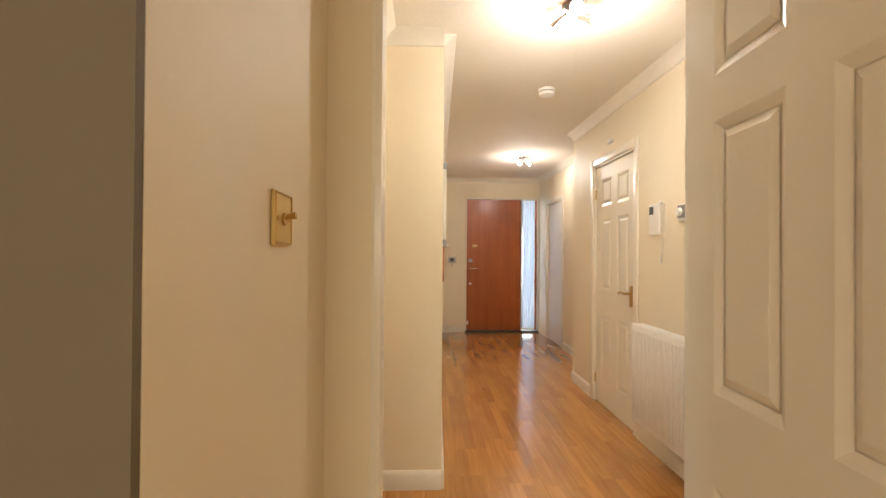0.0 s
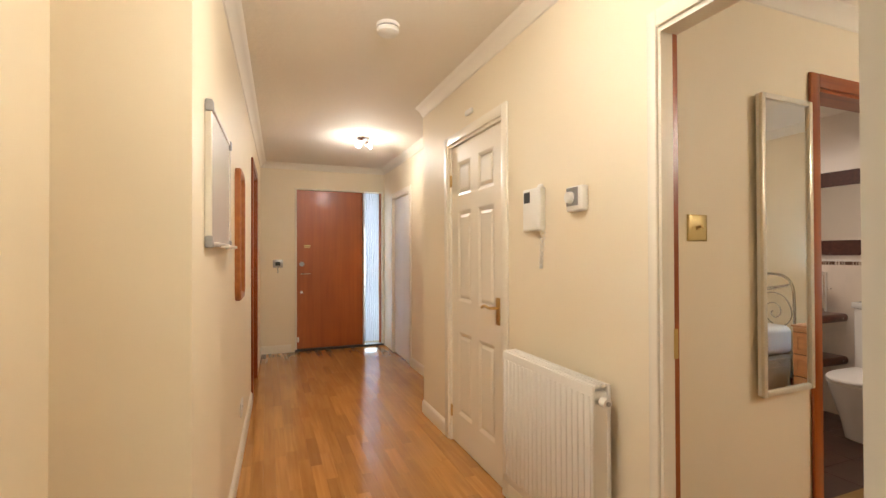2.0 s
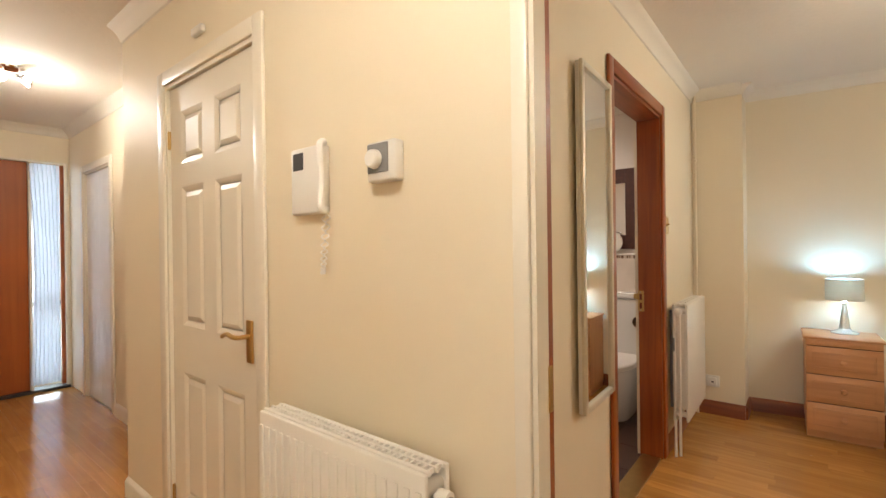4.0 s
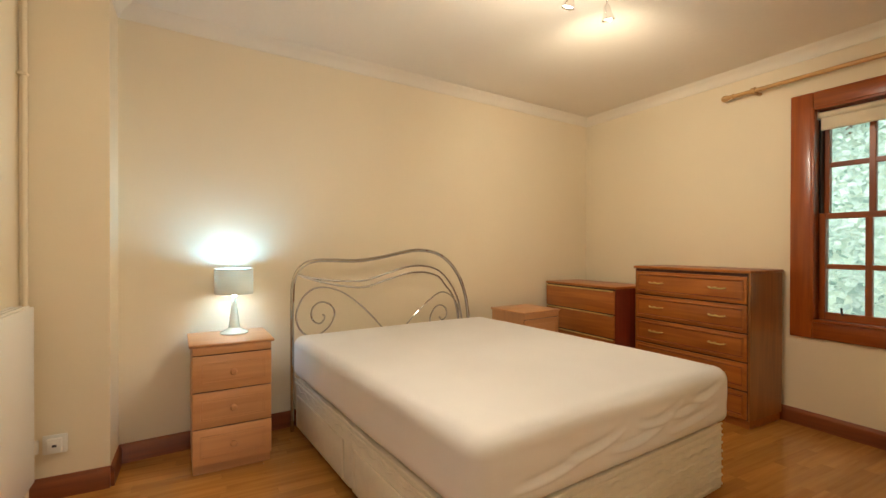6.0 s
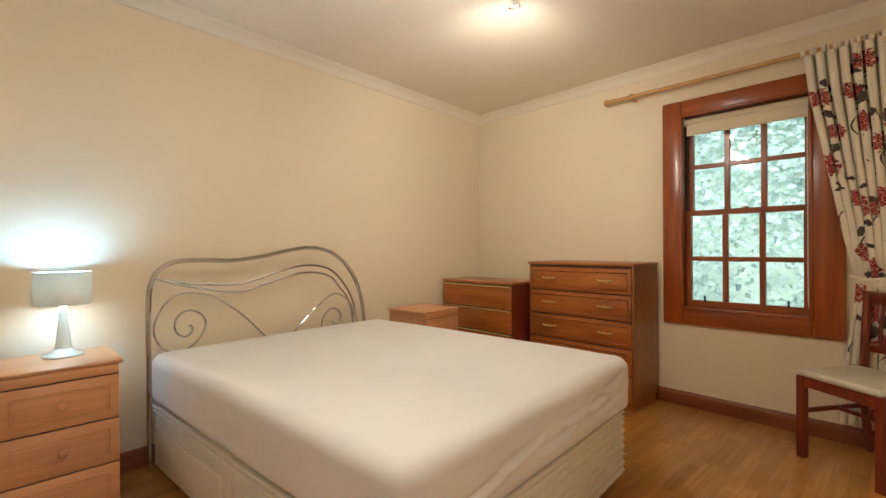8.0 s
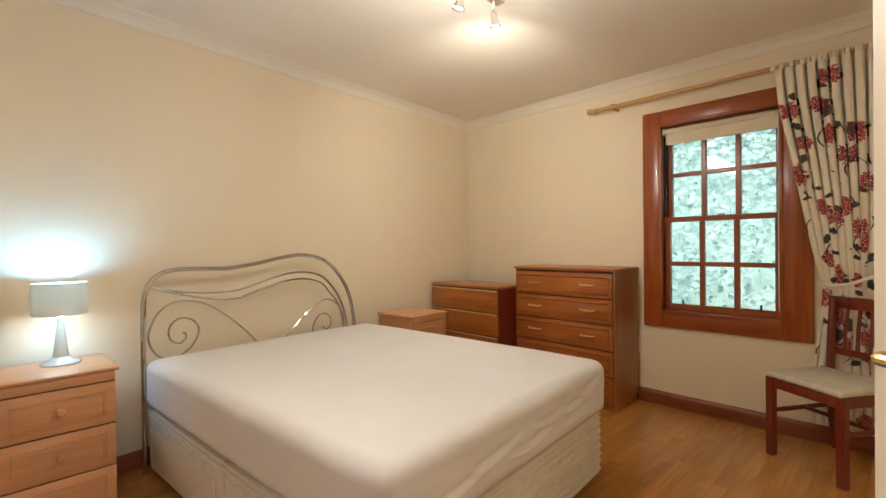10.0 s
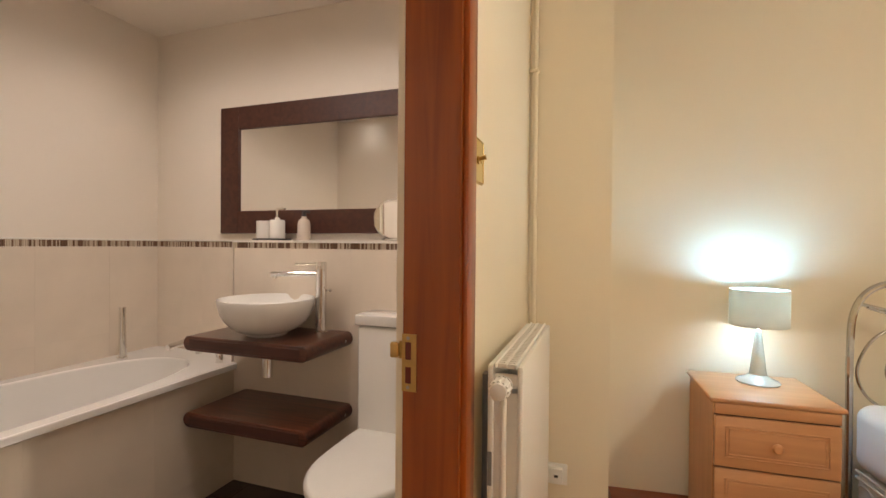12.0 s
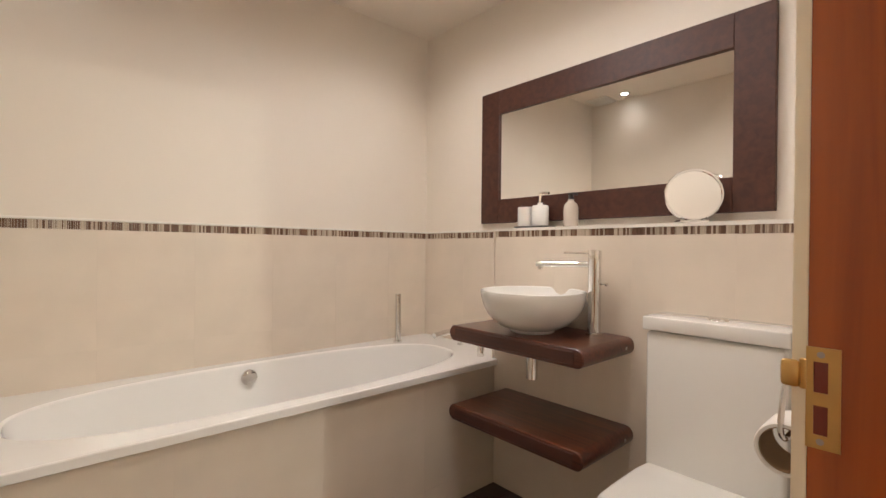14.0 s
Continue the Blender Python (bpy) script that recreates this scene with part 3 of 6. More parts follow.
def panel_leaf(name, parent, m, w, h, t, mat="gloss", label="cream six-panel door leaf"):
    """A moulded six-panel leaf: x from the hinge, y through the thickness."""
    bm = B()
    core, d = t / 2 - 0.009, t / 2
    box(bm, 0, w, -core, core, 0, h)
    st, mid = 0.105, 0.10
    rails = [(0.0, 0.20), (0.74, 0.94), (1.53, 1.63), (h - 0.11, h)]
    for sgn in (-1, 1):
        y0, y1 = sorted((sgn * core, sgn * d))
        for x0, x1 in ((0, st), (w / 2 - mid / 2, w / 2 + mid / 2), (w - st, w)):
            box(bm, x0, x1, y0, y1, 0, h)
        for z0, z1 in rails:
            for x0, x1 in ((st, w / 2 - mid / 2), (w / 2 + mid / 2, w - st)):
                box(bm, x0, x1, y0, y1, z0, z1)
        for (_, z0), (z1, _) in zip(rails, rails[1:]):
            for x0, x1 in ((st, w / 2 - mid / 2), (w / 2 + mid / 2, w - st)):
                g = 0.022
                o = [(x0, z0), (x1, z0), (x1, z1), (x0, z1)]
                rings = []
                for inset, y in ((0.0, d), (0.010, d - 0.003), (g, core), (g + 0.004, core), (g + 0.022, d - 0.002)):
                    rings.append([bm.verts.new((x + (inset if x == x0 else -inset), sgn * y, z + (inset if z == z0 else -inset))) for x, z in o])
                for a, b in zip(rings, rings[1:]):
                    for k in range(4):
                        bm.faces.new((a[k], a[(k + 1) % 4], b[(k + 1) % 4], b[k]))
                bm.faces.new(rings[-1])
    ob = part(name, bm, M[mat], parent, label, 20)
    ob.matrix_local = m
    return ob


def lever(parent, x, y, z, sgn, way, mat="brass"):
    """A lever handle on a long plate."""
    h = part("door_handle", box(B(), x - 0.021, x + 0.021, min(y, y + sgn * 0.007), max(y, y + sgn * 0.007), z - 0.075, z + 0.075, 0.003, 2), M[mat], parent, "polished brass lever handle on a plate")
    pts = smooth([(x, y + sgn * 0.006, z + 0.02), (x, y + sgn * 0.045, z + 0.02), (x + way * 0.025, y + sgn * 0.052, z + 0.021), (x + way * 0.07, y + sgn * 0.05, z + 0.026), (x + way * 0.11, y + sgn * 0.047, z + 0.014)], 6)
    part("lever", tube(B(), pts, 0.0085, 10), M[mat], h)
    return h


def hinge(parent, x, y, z, mat="brass"):
    bm = cyl(B(), (x, y, z - 0.04), (x, y, z + 0.04), 0.006, seg=10)
    box(bm, x - 0.016, x + 0.016, y - 0.002, y + 0.002, z - 0.038, z + 0.038)
    part("hinge", bm, M[mat], parent)


# hall cupboard door, shut
d = thing("door_1", pose(HALL_E, 4.51, 0, 0, 0, -90), "cream six-panel hall door with brass lever, shut", "door", kind="structure")
door_frame(d, 0.77, 1.995, 0.062, "gloss", sides=(False, False))
for x0, x1 in ((-0.055, 0.006), (0.764, 0.825)):
    part("architrave", box(B(), x0, x1, -0.016, -0.002, 0, 2.05, 0.005, 2), M["gloss"], d)
part("head_architrave", box(B(), 0.006, 0.764, -0.016, -0.002, 1.99, 2.05, 0.005, 2), M["gloss"], d)
panel_leaf("leaf", d, pose(0.024, 0.028, 0.008), 0.722, 1.962, 0.036)
lever(d, 0.69, 0.008, 0.945, -1, -1)
for z in (0.2, 1.75):
    hinge(d, 0.022, 0.004, z)

# cupboard door beside the front door, shut
d = thing("door_2", pose(HALL_RECESS, 7.27, 0, 0, 0, -90), "white panelled bifold cupboard door beside the front door", "door", kind="structure")
door_frame(d, 0.74, 1.97, 0.09, "gloss", sides=(True, False))
panel_leaf("leaf", d, pose(0.024, 0.03, 0.01), 0.345, 1.935, 0.034, "white", "white folding door leaf with raised panels")
panel_leaf("leaf", d, pose(0.371, 0.03, 0.01), 0.345, 1.935, 0.034, "white", "white folding door leaf with raised panels")

# living room door, open into the living room
d = thing("door_3", pose(1.431, 1.73, 0, 0, 0, 180), "cream six-panel living room door, standing wide open", "door", kind="structure")
door_frame(d, 0.826, 2.02, -0.105, "gloss", sides=(True, True))
panel_leaf("leaf", d, pose(0.046, -0.008, 0.008, 0, 0, 86), 0.74, 1.985, 0.038)
for z in (0.22, 1.75):
    hinge(d, 0.026, -0.020, z)

# bedroom door, swung back into the bedroom
d = thing("door_4", pose(2.24, 1.92, 0, 0, 0, 90), "cream six-panel bedroom door, standing open inside", "door", kind="structure")
part("lining", box(B(), -0.002, 0.020, -0.004, 0.034, 0, 1.985), M["redwood"], d, "red-stained inner door lining")
part("lining", box(B(), 0.795, 0.817, -0.004, 0.016, 0, 1.985), M["redwood"], d, "red-stained inner door lining")
part("lining", box(B(), -0.002, 0.020, 0.034, 0.066, 0, 1.985), M["gloss"], d)
part("lining", box(B(), 0.795, 0.817, 0.016, 0.066, 0, 1.985), M["gloss"], d)
part("head_lining", box(B(), 0.020, 0.795, -0.004, 0.066, 1.963, 1.985), M["gloss"], d)
part("architrave", box(B(), -0.055, 0.006, 0.064, 0.078, 0, 2.035, 0.005, 2), M["gloss"], d)
part("architrave", box(B(), 0.805, 0.842, 0.064, 0.078, 0, 2.035, 0.005, 2), M["gloss"], d)
part("head_architrave", box(B(), 0.006, 0.805, 0.064, 0.078, 1.979, 2.035, 0.005, 2), M["gloss"], d)
part("strike_plate", box(B(), 0.7925, 0.7950, 0.002, 0.020, 0.925, 1.02, 0.0008), M["brass"], d, "small brass strike plate on the lining")
leaf = panel_leaf("leaf", d, pose(0.02, -0.03, 0.008, 0, 0, -136), 0.725, 1.955, 0.038)
part("latch", box(B(), 0.724, 0.734, -0.010, 0.010, 0.965, 1.005, 0.002), M["brass"], leaf, "brass door latch")
lever(d, 0.02, -0.03, 1.0, 1, -1).matrix_local = pose(0.02, -0.03, 0.008, 0, 0, -136) @ pose(0.645, 0.05, 0.0)

# bathroom doorway in red-stained pine
d = thing("door_5", pose(3.40, 2.97, 0), "red-stained pine bathroom door frame, doorway open", "door frame", kind="structure")
door_frame(d, 0.875, 2.035, 0.12, "redwood", 0.066, (True, False), "redwood_x")
part("stop", box(B(), 0.022, 0.034, 0.05, 0.085, 0, 2.013), M["redwood"], d)
part("rebate_edge", box(B(), 0.8525, 0.876, 0.1245, 0.140, 0, 2.013), M["gloss"], d, "cream painted edge of the lining")
sp = part("strike_plate", box(box(box(box(B(), 0.8505, 0.853, 0.092, 0.104, 0.865, 0.99), 0.8505, 0.853, 0.118, 0.1255, 0.865, 0.99), 0.8505, 0.853, 0.104, 0.118, 0.972, 0.99), 0.8505, 0.853, 0.104, 0.118, 0.865, 0.882), M["brass"], d, "brass strike plate with two slots")
part("bridge", box(B(), 0.8505, 0.853, 0.104, 0.118, 0.918, 0.934), M["brass"], sp)
part("slot", box(B(), 0.852, 0.8545, 0.104, 0.118, 0.882, 0.972), M["mahogany"], sp)
bm = box(B(), 0.8475, 0.8515, 0.1245, 0.132, 0.936, 0.974, 0.0015)
box(bm, 0.838, 0.8495, 0.1295, 0.150, 0.938, 0.972, 0.005, 2)
part("latch_lip", bm, M["brass"], sp, "curved brass lip of the strike plate")
for z in (0.874, 0.981):
    part("screw", cyl(B(), (0.8495, 0.111, z), (0.852, 0.111, z), 0.004, seg=10), M["steel"], sp)

# wooden doorway in the hall's west wall
d = thing("door_6", pose(west_x(5.86), 5.86, 0, 0, 0, 90 - 1.35), "orange-brown pine doorway in the hall wall", "door frame", kind="structure")
door_frame(d, 0.76, 2.03, 0.14, "redwood", 0.066, (True, False), "redwood_x")
part("leaf", box(B(), 0.024, 0.736, 0.06, 0.10, 0.006, 2.006, 0.002), M["frontdoor"], d, "flat brown veneered door leaf")

# kitchen doorway with a glazed door folded back into the kitchen
d = thing("door_7", pose(0.50, 1.93, 0, 0, 0, 90), "white glazed kitchen door, standing open inside", "door", kind="structure")
door_frame(d, 0.77, 1.90, 0.10, "gloss", 0.07, (True, False))
gl = thing("glazed_leaf", Matrix.Identity(4), "white glazed leaf of twelve panes", "door leaf")
del gl["category"]
gl.parent = d
gl.matrix_local = pose(0.727, 0.032, 0.008, 0, 0, 91)
bm = B()
w, h = 0.72, 1.865
for x0, x1 in ((0, 0.10), (w - 0.10, w)):
    box(bm, x0, x1, -0.019, 0.019, 0, h)
for z0, z1 in ((0, 0.29), (h - 0.108, h)):
    box(bm, 0.10, w - 0.10, -0.019, 0.019, z0, z1)
part("door_stiles", bm, M["white"], gl)
for k in range(1, 5):
    z = 0.29 + (h - 0.398) * k / 5
    part("glazing_bar", box(B(), 0.10, w - 0.10, -0.017, 0.017, z - 0.013, z + 0.013, 0.005), M["white"], gl)
for x in (w / 3 + 0.01, 2 * w / 3 - 0.01):
    part("glazing_bar", box(B(), x - 0.012, x + 0.012, -0.016, 0.016, 0.29, h - 0.108, 0.005), M["white"], gl)
pane = part("pane", box(B(), 0.10, w - 0.10, -0.003, 0.003, 0.29, h - 0.108), M["clear"], gl)
pane.visible_shadow = False
for z in (1.03, 1.70):
    hinge(d, 0.742, 0.020, z, "cord")

# front door, sidelight and its net curtain
d = thing("door_8", pose(1.345, HALL_END, 0), "flat orange-brown veneered front door, shut", "door", kind="structure")
for x0, x1, z0, z1 in ((0.0, 0.022, 0, 2.11), (0.880, 0.902, 0, 2.11), (1.138, 1.160, 0, 2.11), (0.022, 0.880, 2.088, 2.11), (0.902, 1.138, 2.088, 2.11)):
    part("frame", box(B(), x0, x1, -0.012, 0.12, z0, z1, 0.003), M["gloss"], d)
part("leaf", box(B(), 0.024, 0.878, 0.02, 0.064, 0.028, 2.086, 0.002), M["frontdoor"], d, "smooth orange-brown door leaf")
part("threshold", box(B(), 0.0, 1.16, -0.03, 0.12, 0.001, 0.026, 0.004), M["black"], d, "dark rubber and metal threshold")
part("letter_plate", box(B(), 0.115, 0.195, 0.013, 0.021, 1.352, 1.372, 0.003), M["switchbrass"], d, "small pale metal letter plate")
part("letter_plate", box(B(), 0.115, 0.185, 0.015, 0.021, 1.336, 1.345, 0.002), M["switchbrass"], d)
part("lock", cyl(B(), (0.085, 0.02, 1.125), (0.085, -0.012, 1.125), 0.030, seg=20), M["steel"], d, "round steel lock")
part("handle", tube(B(), [(0.075, 0.02, 1.00), (0.075, -0.03, 1.00), (0.09, -0.036, 1.00), (0.19, -0.034, 1.0)], 0.009), M["chrome"], d, "chrome lever handle")
part("cylinder", cyl(B(), (0.082, 0.02, 0.76), (0.082, 0.004, 0.76), 0.017, seg=16), M["plastic"], d)
part("door_stop", box(B(), 0.028, 0.05, -0.01, 0.02, 0.12, 0.18, 0.004), M["plastic"], d)
w1 = thing("window_1", pose(1.345 + 0.902, HALL_END + 0.05, 0), "tall narrow sidelight beside the front door", "window", kind="structure")
p = part("pane", box(B(), 0.0, 0.236, 0.0, 0.006, 0.03, 2.088), M["clear"], w1)
p.visible_shadow = False
part("glazing_bar", box(B(), 0.0, 0.236, -0.012, 0.018, 0.78, 0.82, 0.004), M["grey"], w1)
part("window_frame", box(B(), 0.205, 0.236, -0.02, 0.0, 0.03, 2.088, 0.003), M["redwood"], w1)
bm = B()
cols, rows = 40, 12
grid = []
for j in range(rows + 1):
    z = 0.075 + (2.075 - 0.075) * j / rows
    pull = 0.035 * math.sin(math.pi * j / rows)
    grid.append([bm.verts.new((0.215 * i / cols - 0.02 + pull * (1 - i / cols), 0.020 * math.sin(2 * math.pi * 7 * i / cols + 0.4 * j), z)) for i in range(cols + 1)])
for j in range(rows):
    for i in range(cols):
        bm.faces.new((grid[j][i], grid[j][i + 1], grid[j + 1][i + 1], grid[j + 1][i]))
bmesh.ops.solidify(bm, geom=bm.faces[:], thickness=0.0015)
_m, _n, _l, _b = material("sheer_white_voile", 0.9)
_b.inputs["Base Color"].default_value = (0.86, 0.88, 0.92, 1)
_tr = _n.new("ShaderNodeBsdfTranslucent")
_tr.inputs[0].default_value = (0.86, 0.88, 0.92, 1)
_mx = _n.new("ShaderNodeMixShader")
_mx.inputs[0].default_value = 0.6
_l.new(_b.outputs[0], _mx.inputs[1])
_l.new(_tr.outputs[0], _mx.inputs[2])
_l.new(_mx.outputs[0], _n["Material Output"].inputs[0])
M["voile"] = _m
c = thing("net_curtain", pose(1.345 + 0.892, HALL_END - 0.04, 0), "sheer white net curtain over the narrow sidelight", "curtain")
part("cloth", bm, M["voile"], c)
part("wire", cyl(B(), (-0.02, 0, 2.078), (0.235, 0, 2.078), 0.004, seg=8), M["brass"], c)

# bedroom window
w2 = thing("window_2", pose(0, 0, 0), "red-stained wooden sash window of twelve panes", "window", kind="structure")
fx0, fx1, fz0, fz1 = 3.155, 4.137, 0.572, 2.122
ix0, ix1, iz0, iz1 = WIN
y0, y1 = BED_S + 0.001, BED_S + 0.026
part("architrave", box(B(), ix1 - 0.006, fx1, y0, y1, fz0, fz1, 0.008, 2), M["redwood"], w2)
part("architrave", box(B(), fx0, ix0 + 0.006, y0, y1, fz0, fz1, 0.008, 2), M["redwood"], w2)
part("head_architrave", box(B(), ix0 + 0.006, ix1 - 0.006, y0, y1 - 0.002, iz1 - 0.006, fz1, 0.008, 2), M["redwood_x"], w2)
part("window_sill", box(B(), ix0 + 0.006, ix1 - 0.006, y0, y1 - 0.002, fz0, iz0 + 0.006, 0.008, 2), M["redwood_x"], w2)
part("reveal", box(B(), ix1 - 0.012, ix1, BED_S - 0.14, BED_S + 0.001, iz0, iz1), M["redwood"], w2)
part("reveal", box(B(), ix0, ix0 + 0.012, BED_S - 0.14, BED_S + 0.001, iz0, iz1), M["redwood"], w2)
part("reveal_head", box(B(), ix0 + 0.012, ix1 - 0.012, BED_S - 0.14, BED_S + 0.001, iz1 - 0.012, iz1), M["redwood_x"], w2)
part("reveal_sill", box(B(), ix0 + 0.012, ix1 - 0.012, BED_S - 0.14, BED_S + 0.001, iz0, iz0 + 0.012), M["redwood_x"], w2)


for x0, x1 in ((ix0 - 0.004, ix0 + 0.016), (ix1 - 0.016, ix1 + 0.004)):
    part("bead", box(B(), x0, x1, BED_S + 0.0015, BED_S + 0.034, iz0 - 0.004, iz1 + 0.004, 0.005, 2), M["redwood"], w2)
for z0, z1 in ((iz0 - 0.004, iz0 + 0.016), (iz1 - 0.016, iz1 + 0.004)):
    part("bead", box(B(), ix0 + 0.016, ix1 - 0.016, BED_S + 0.0015, BED_S + 0.034, z0, z1, 0.005, 2), M["redwood_x"], w2)
for x0, x1 in ((ix0 + 0.0125, ix0 + 0.024), (ix1 - 0.024, ix1 - 0.0125)):
    part("weather_strip", box(B(), x0, x1, BED_S - 0.083, BED_S - 0.040, 1.362, iz1 - 0.013), M["black"], w2, "dark weather strip beside the sash")


def sash(y, z0, z1, low):
    x0, x1 = ix0 + 0.014, ix1 - 0.014
    s = part("sash", box(box(B(), x0, x0 + 0.036, y - 0.02, y + 0.02, z0, z1, 0.003), x1 - 0.036, x1, y - 0.02, y + 0.02, z0, z1, 0.003), M["redwood"], w2)
    part("rail", box(B(), x0 + 0.036, x1 - 0.036, y - 0.02, y + 0.02, z0, z0 + 0.036 + 0.012 * low, 0.003), M["redwood_x"], s)
    part("rail", box(B(), x0 + 0.036, x1 - 0.036, y - 0.02, y + 0.02, z1 - 0.036, z1, 0.003), M["redwood_x"], s)
    gx0, gx1 = x0 + 0.036, x1 - 0.036
    for k in (1, 2):
        x = gx0 + (gx1 - gx0) * k / 3
        part("glazing_bar", box(B(), x - 0.0165, x + 0.0165, y - 0.016, y + 0.016, z0 + 0.036, z1 - 0.036, 0.004), M["redwood"], s)
    zm = (z0 + z1) / 2
    part("glazing_bar", box(B(), gx0, gx1, y - 0.014, y + 0.014, zm - 0.0155, zm + 0.0155, 0.004), M["redwood_x"], s)
    g = part("pane", box(B(), gx0, gx1, y - 0.003, y + 0.003, z0 + 0.036, z1 - 0.036), M["clear"], s)
    g.visible_shadow = False


sash(BED_S - 0.105, 1.325, iz1 - 0.012, 0)
sash(BED_S - 0.058, iz0 + 0.012, 1.36, 1)
for x in (3.42, 3.88):
    part("sash_lift", tube(B(), [(x, BED_S - 0.036, 0.735), (x, BED_S - 0.02, 0.745), (x, BED_S - 0.018, 0.775)], 0.006, 8), M["black"], w2)
part("sash_lock", box(B(), 3.63, 3.67, BED_S - 0.075, BED_S - 0.04, 1.36, 1.374, 0.003), M["steel"], w2)
b = thing("roller_blind", pose(0, 0, 0), "cream roller blind, rolled almost fully up", "blind")
part("cloth", box(B(), ix0 + 0.03, ix1 - 0.03, BED_S - 0.024, BED_S - 0.022, 1.885, 1.985), M["blind"], b)
part("roll", cyl(B(), (ix0 + 0.02, BED_S - 0.028, 1.976), (ix1 - 0.02, BED_S - 0.028, 1.976), 0.020, seg=20), M["blind"], b)
part("bottom_bar", box(B(), ix0 + 0.03, ix1 - 0.03, BED_S - 0.028, BED_S - 0.018, 1.878, 1.892, 0.003), M["blind"], b)
part("bracket", box(B(), ix1 - 0.022, ix1 - 0.012, BED_S - 0.05, BED_S - 0.008, 1.95, 2.0, 0.003), M["plastic"], b)
part("chain", tube(B(), smooth([(ix0 + 0.026, BED_S - 0.010, 1.95), (ix0 + 0.026, BED_S - 0.008, 1.4), (ix0 + 0.024, BED_S - 0.008, 0.80), (ix0 + 0.014, BED_S - 0.008, 0.77), (ix0 + 0.008, BED_S - 0.010, 0.82), (ix0 + 0.010, BED_S - 0.012, 1.95)], 6), 0.0032, 6), M["plastic"], b, "beaded white pull chain")

# curtain pole and curtain
cp = thing("curtain_pole", pose(0, 0, 0), "pale pine curtain pole with turned finial", "curtain pole")
PY, PZ = BED_S + 0.085, 2.215
part("rod", cyl(B(), (2.45, PY, PZ), (4.46, PY, PZ), 0.014, seg=16), M["polewood"], cp)
part("finial", lathe(B(), [(0, 0), (0.014, 0.0), (0.020, 0.01), (0.014, 0.02), (0.016, 0.04), (0.021, 0.055), (0.023, 0.07), (0.016, 0.084), (0, 0.09)], 20, Matrix.Translation((4.455, PY, PZ)) @ Matrix.Rotation(math.pi / 2, 4, "Y")), M["polewood"], cp)
br = part("bracket", cyl(B(), (4.33, BED_S, PZ - 0.012), (4.33, PY, PZ - 0.012), 0.011, seg=14), M["polewood"], cp)
part("collar", cyl(B(), (4.318, PY, PZ), (4.342, PY, PZ), 0.022, seg=18), M["polewood"], br)

CURT = [(2.20, 3.335, 2.90), (2.0, 3.315, 2.895), (1.6, 3.235, 2.89), (1.25, 3.165, 2.885), (0.98, 3.115, 2.90), (0.90, 3.11, 2.90), (0.7, 3.13, 2.86), (0.4, 3.165, 2.84), (0.12, 3.18, 2.82)]


def curtain_point(s, z):
    for (za, la, ra), (zb, lb, rb) in zip(CURT, CURT[1:]):
        if z >= zb:
            k = (za - z) / (za - zb)
            break
    left, right = la + (lb - la) * k, ra + (rb - ra) * k
    amp = 0.030 if z > 1.05 or z < 0.8 else 0.022
    a = 2 * math.pi * (8.5 * s + 0.25 * math.sin(z * 2.2))
    lay = min(1.0, max(0.0, (1.06 - z) / 0.16))
    back = (PY - 0.012) * (1 - lay) + (BED_S + 0.024) * lay
    amp *= 1 - 0.55 * lay
    return Vector((left + (right - left) * s + 0.012 * math.sin(2 * a), back + amp * math.sin(a) + 0.012 * (1 - lay) * noise.noise((s * 9, z * 3, 0)), z))


cu = thing("curtain", pose(0, 0, 0), "cream curtain printed with crimson flowers, tied back", "curtain")
bm = B()
cols, rows = 150, 44
grid = [[bm.verts.new(curtain_point(i / cols, 0.12 + 2.08 * j / rows)) for i in range(cols + 1)] for j in range(rows + 1)]
for j in range(rows):
    for i in range(cols):
        bm.faces.new((grid[j][i], grid[j][i + 1], grid[j + 1][i + 1], grid[j + 1][i]))
part("cloth", bm, M["curtain"], cu, "", 80)
bm = B()
for k in range(26):
    s = k / 25
    p = curtain_point(s, 2.19)
    box(bm, p.x - 0.009, p.x + 0.009, PY - 0.03, PY + 0.022, 2.195, 2.232, 0.006)
part("heading", bm, M["curtain"], cu)


def printed(bm, s, z, outline, lift=0.0065):
    """A flat print that follows the folds of the cloth; the outline is in metres along the cloth."""
    def at(ds, dz):
        p = curtain_point(min(max(s + ds / 0.95, 0.0), 1.0), min(max(z + dz, 0.13), 2.19))
        return bm.verts.new(p + Vector((0, lift, 0)))
    mid = at(0, 0)
    rings = [[at(x * f, y * f) for x, y in outline] for f in (0.17, 0.33, 0.5, 0.67, 0.83, 1.0)]
    n = len(outline)
    for k in range(n):
        j = (k + 1) % n
        bm.faces.new((mid, rings[0][k], rings[0][j]))
        for inner, outer in zip(rings, rings[1:]):
            bm.faces.new((inner[k], outer[k], outer[j], inner[j]))


rng = random.Random(4)
petals, leaves, stalks = B(), B(), B()
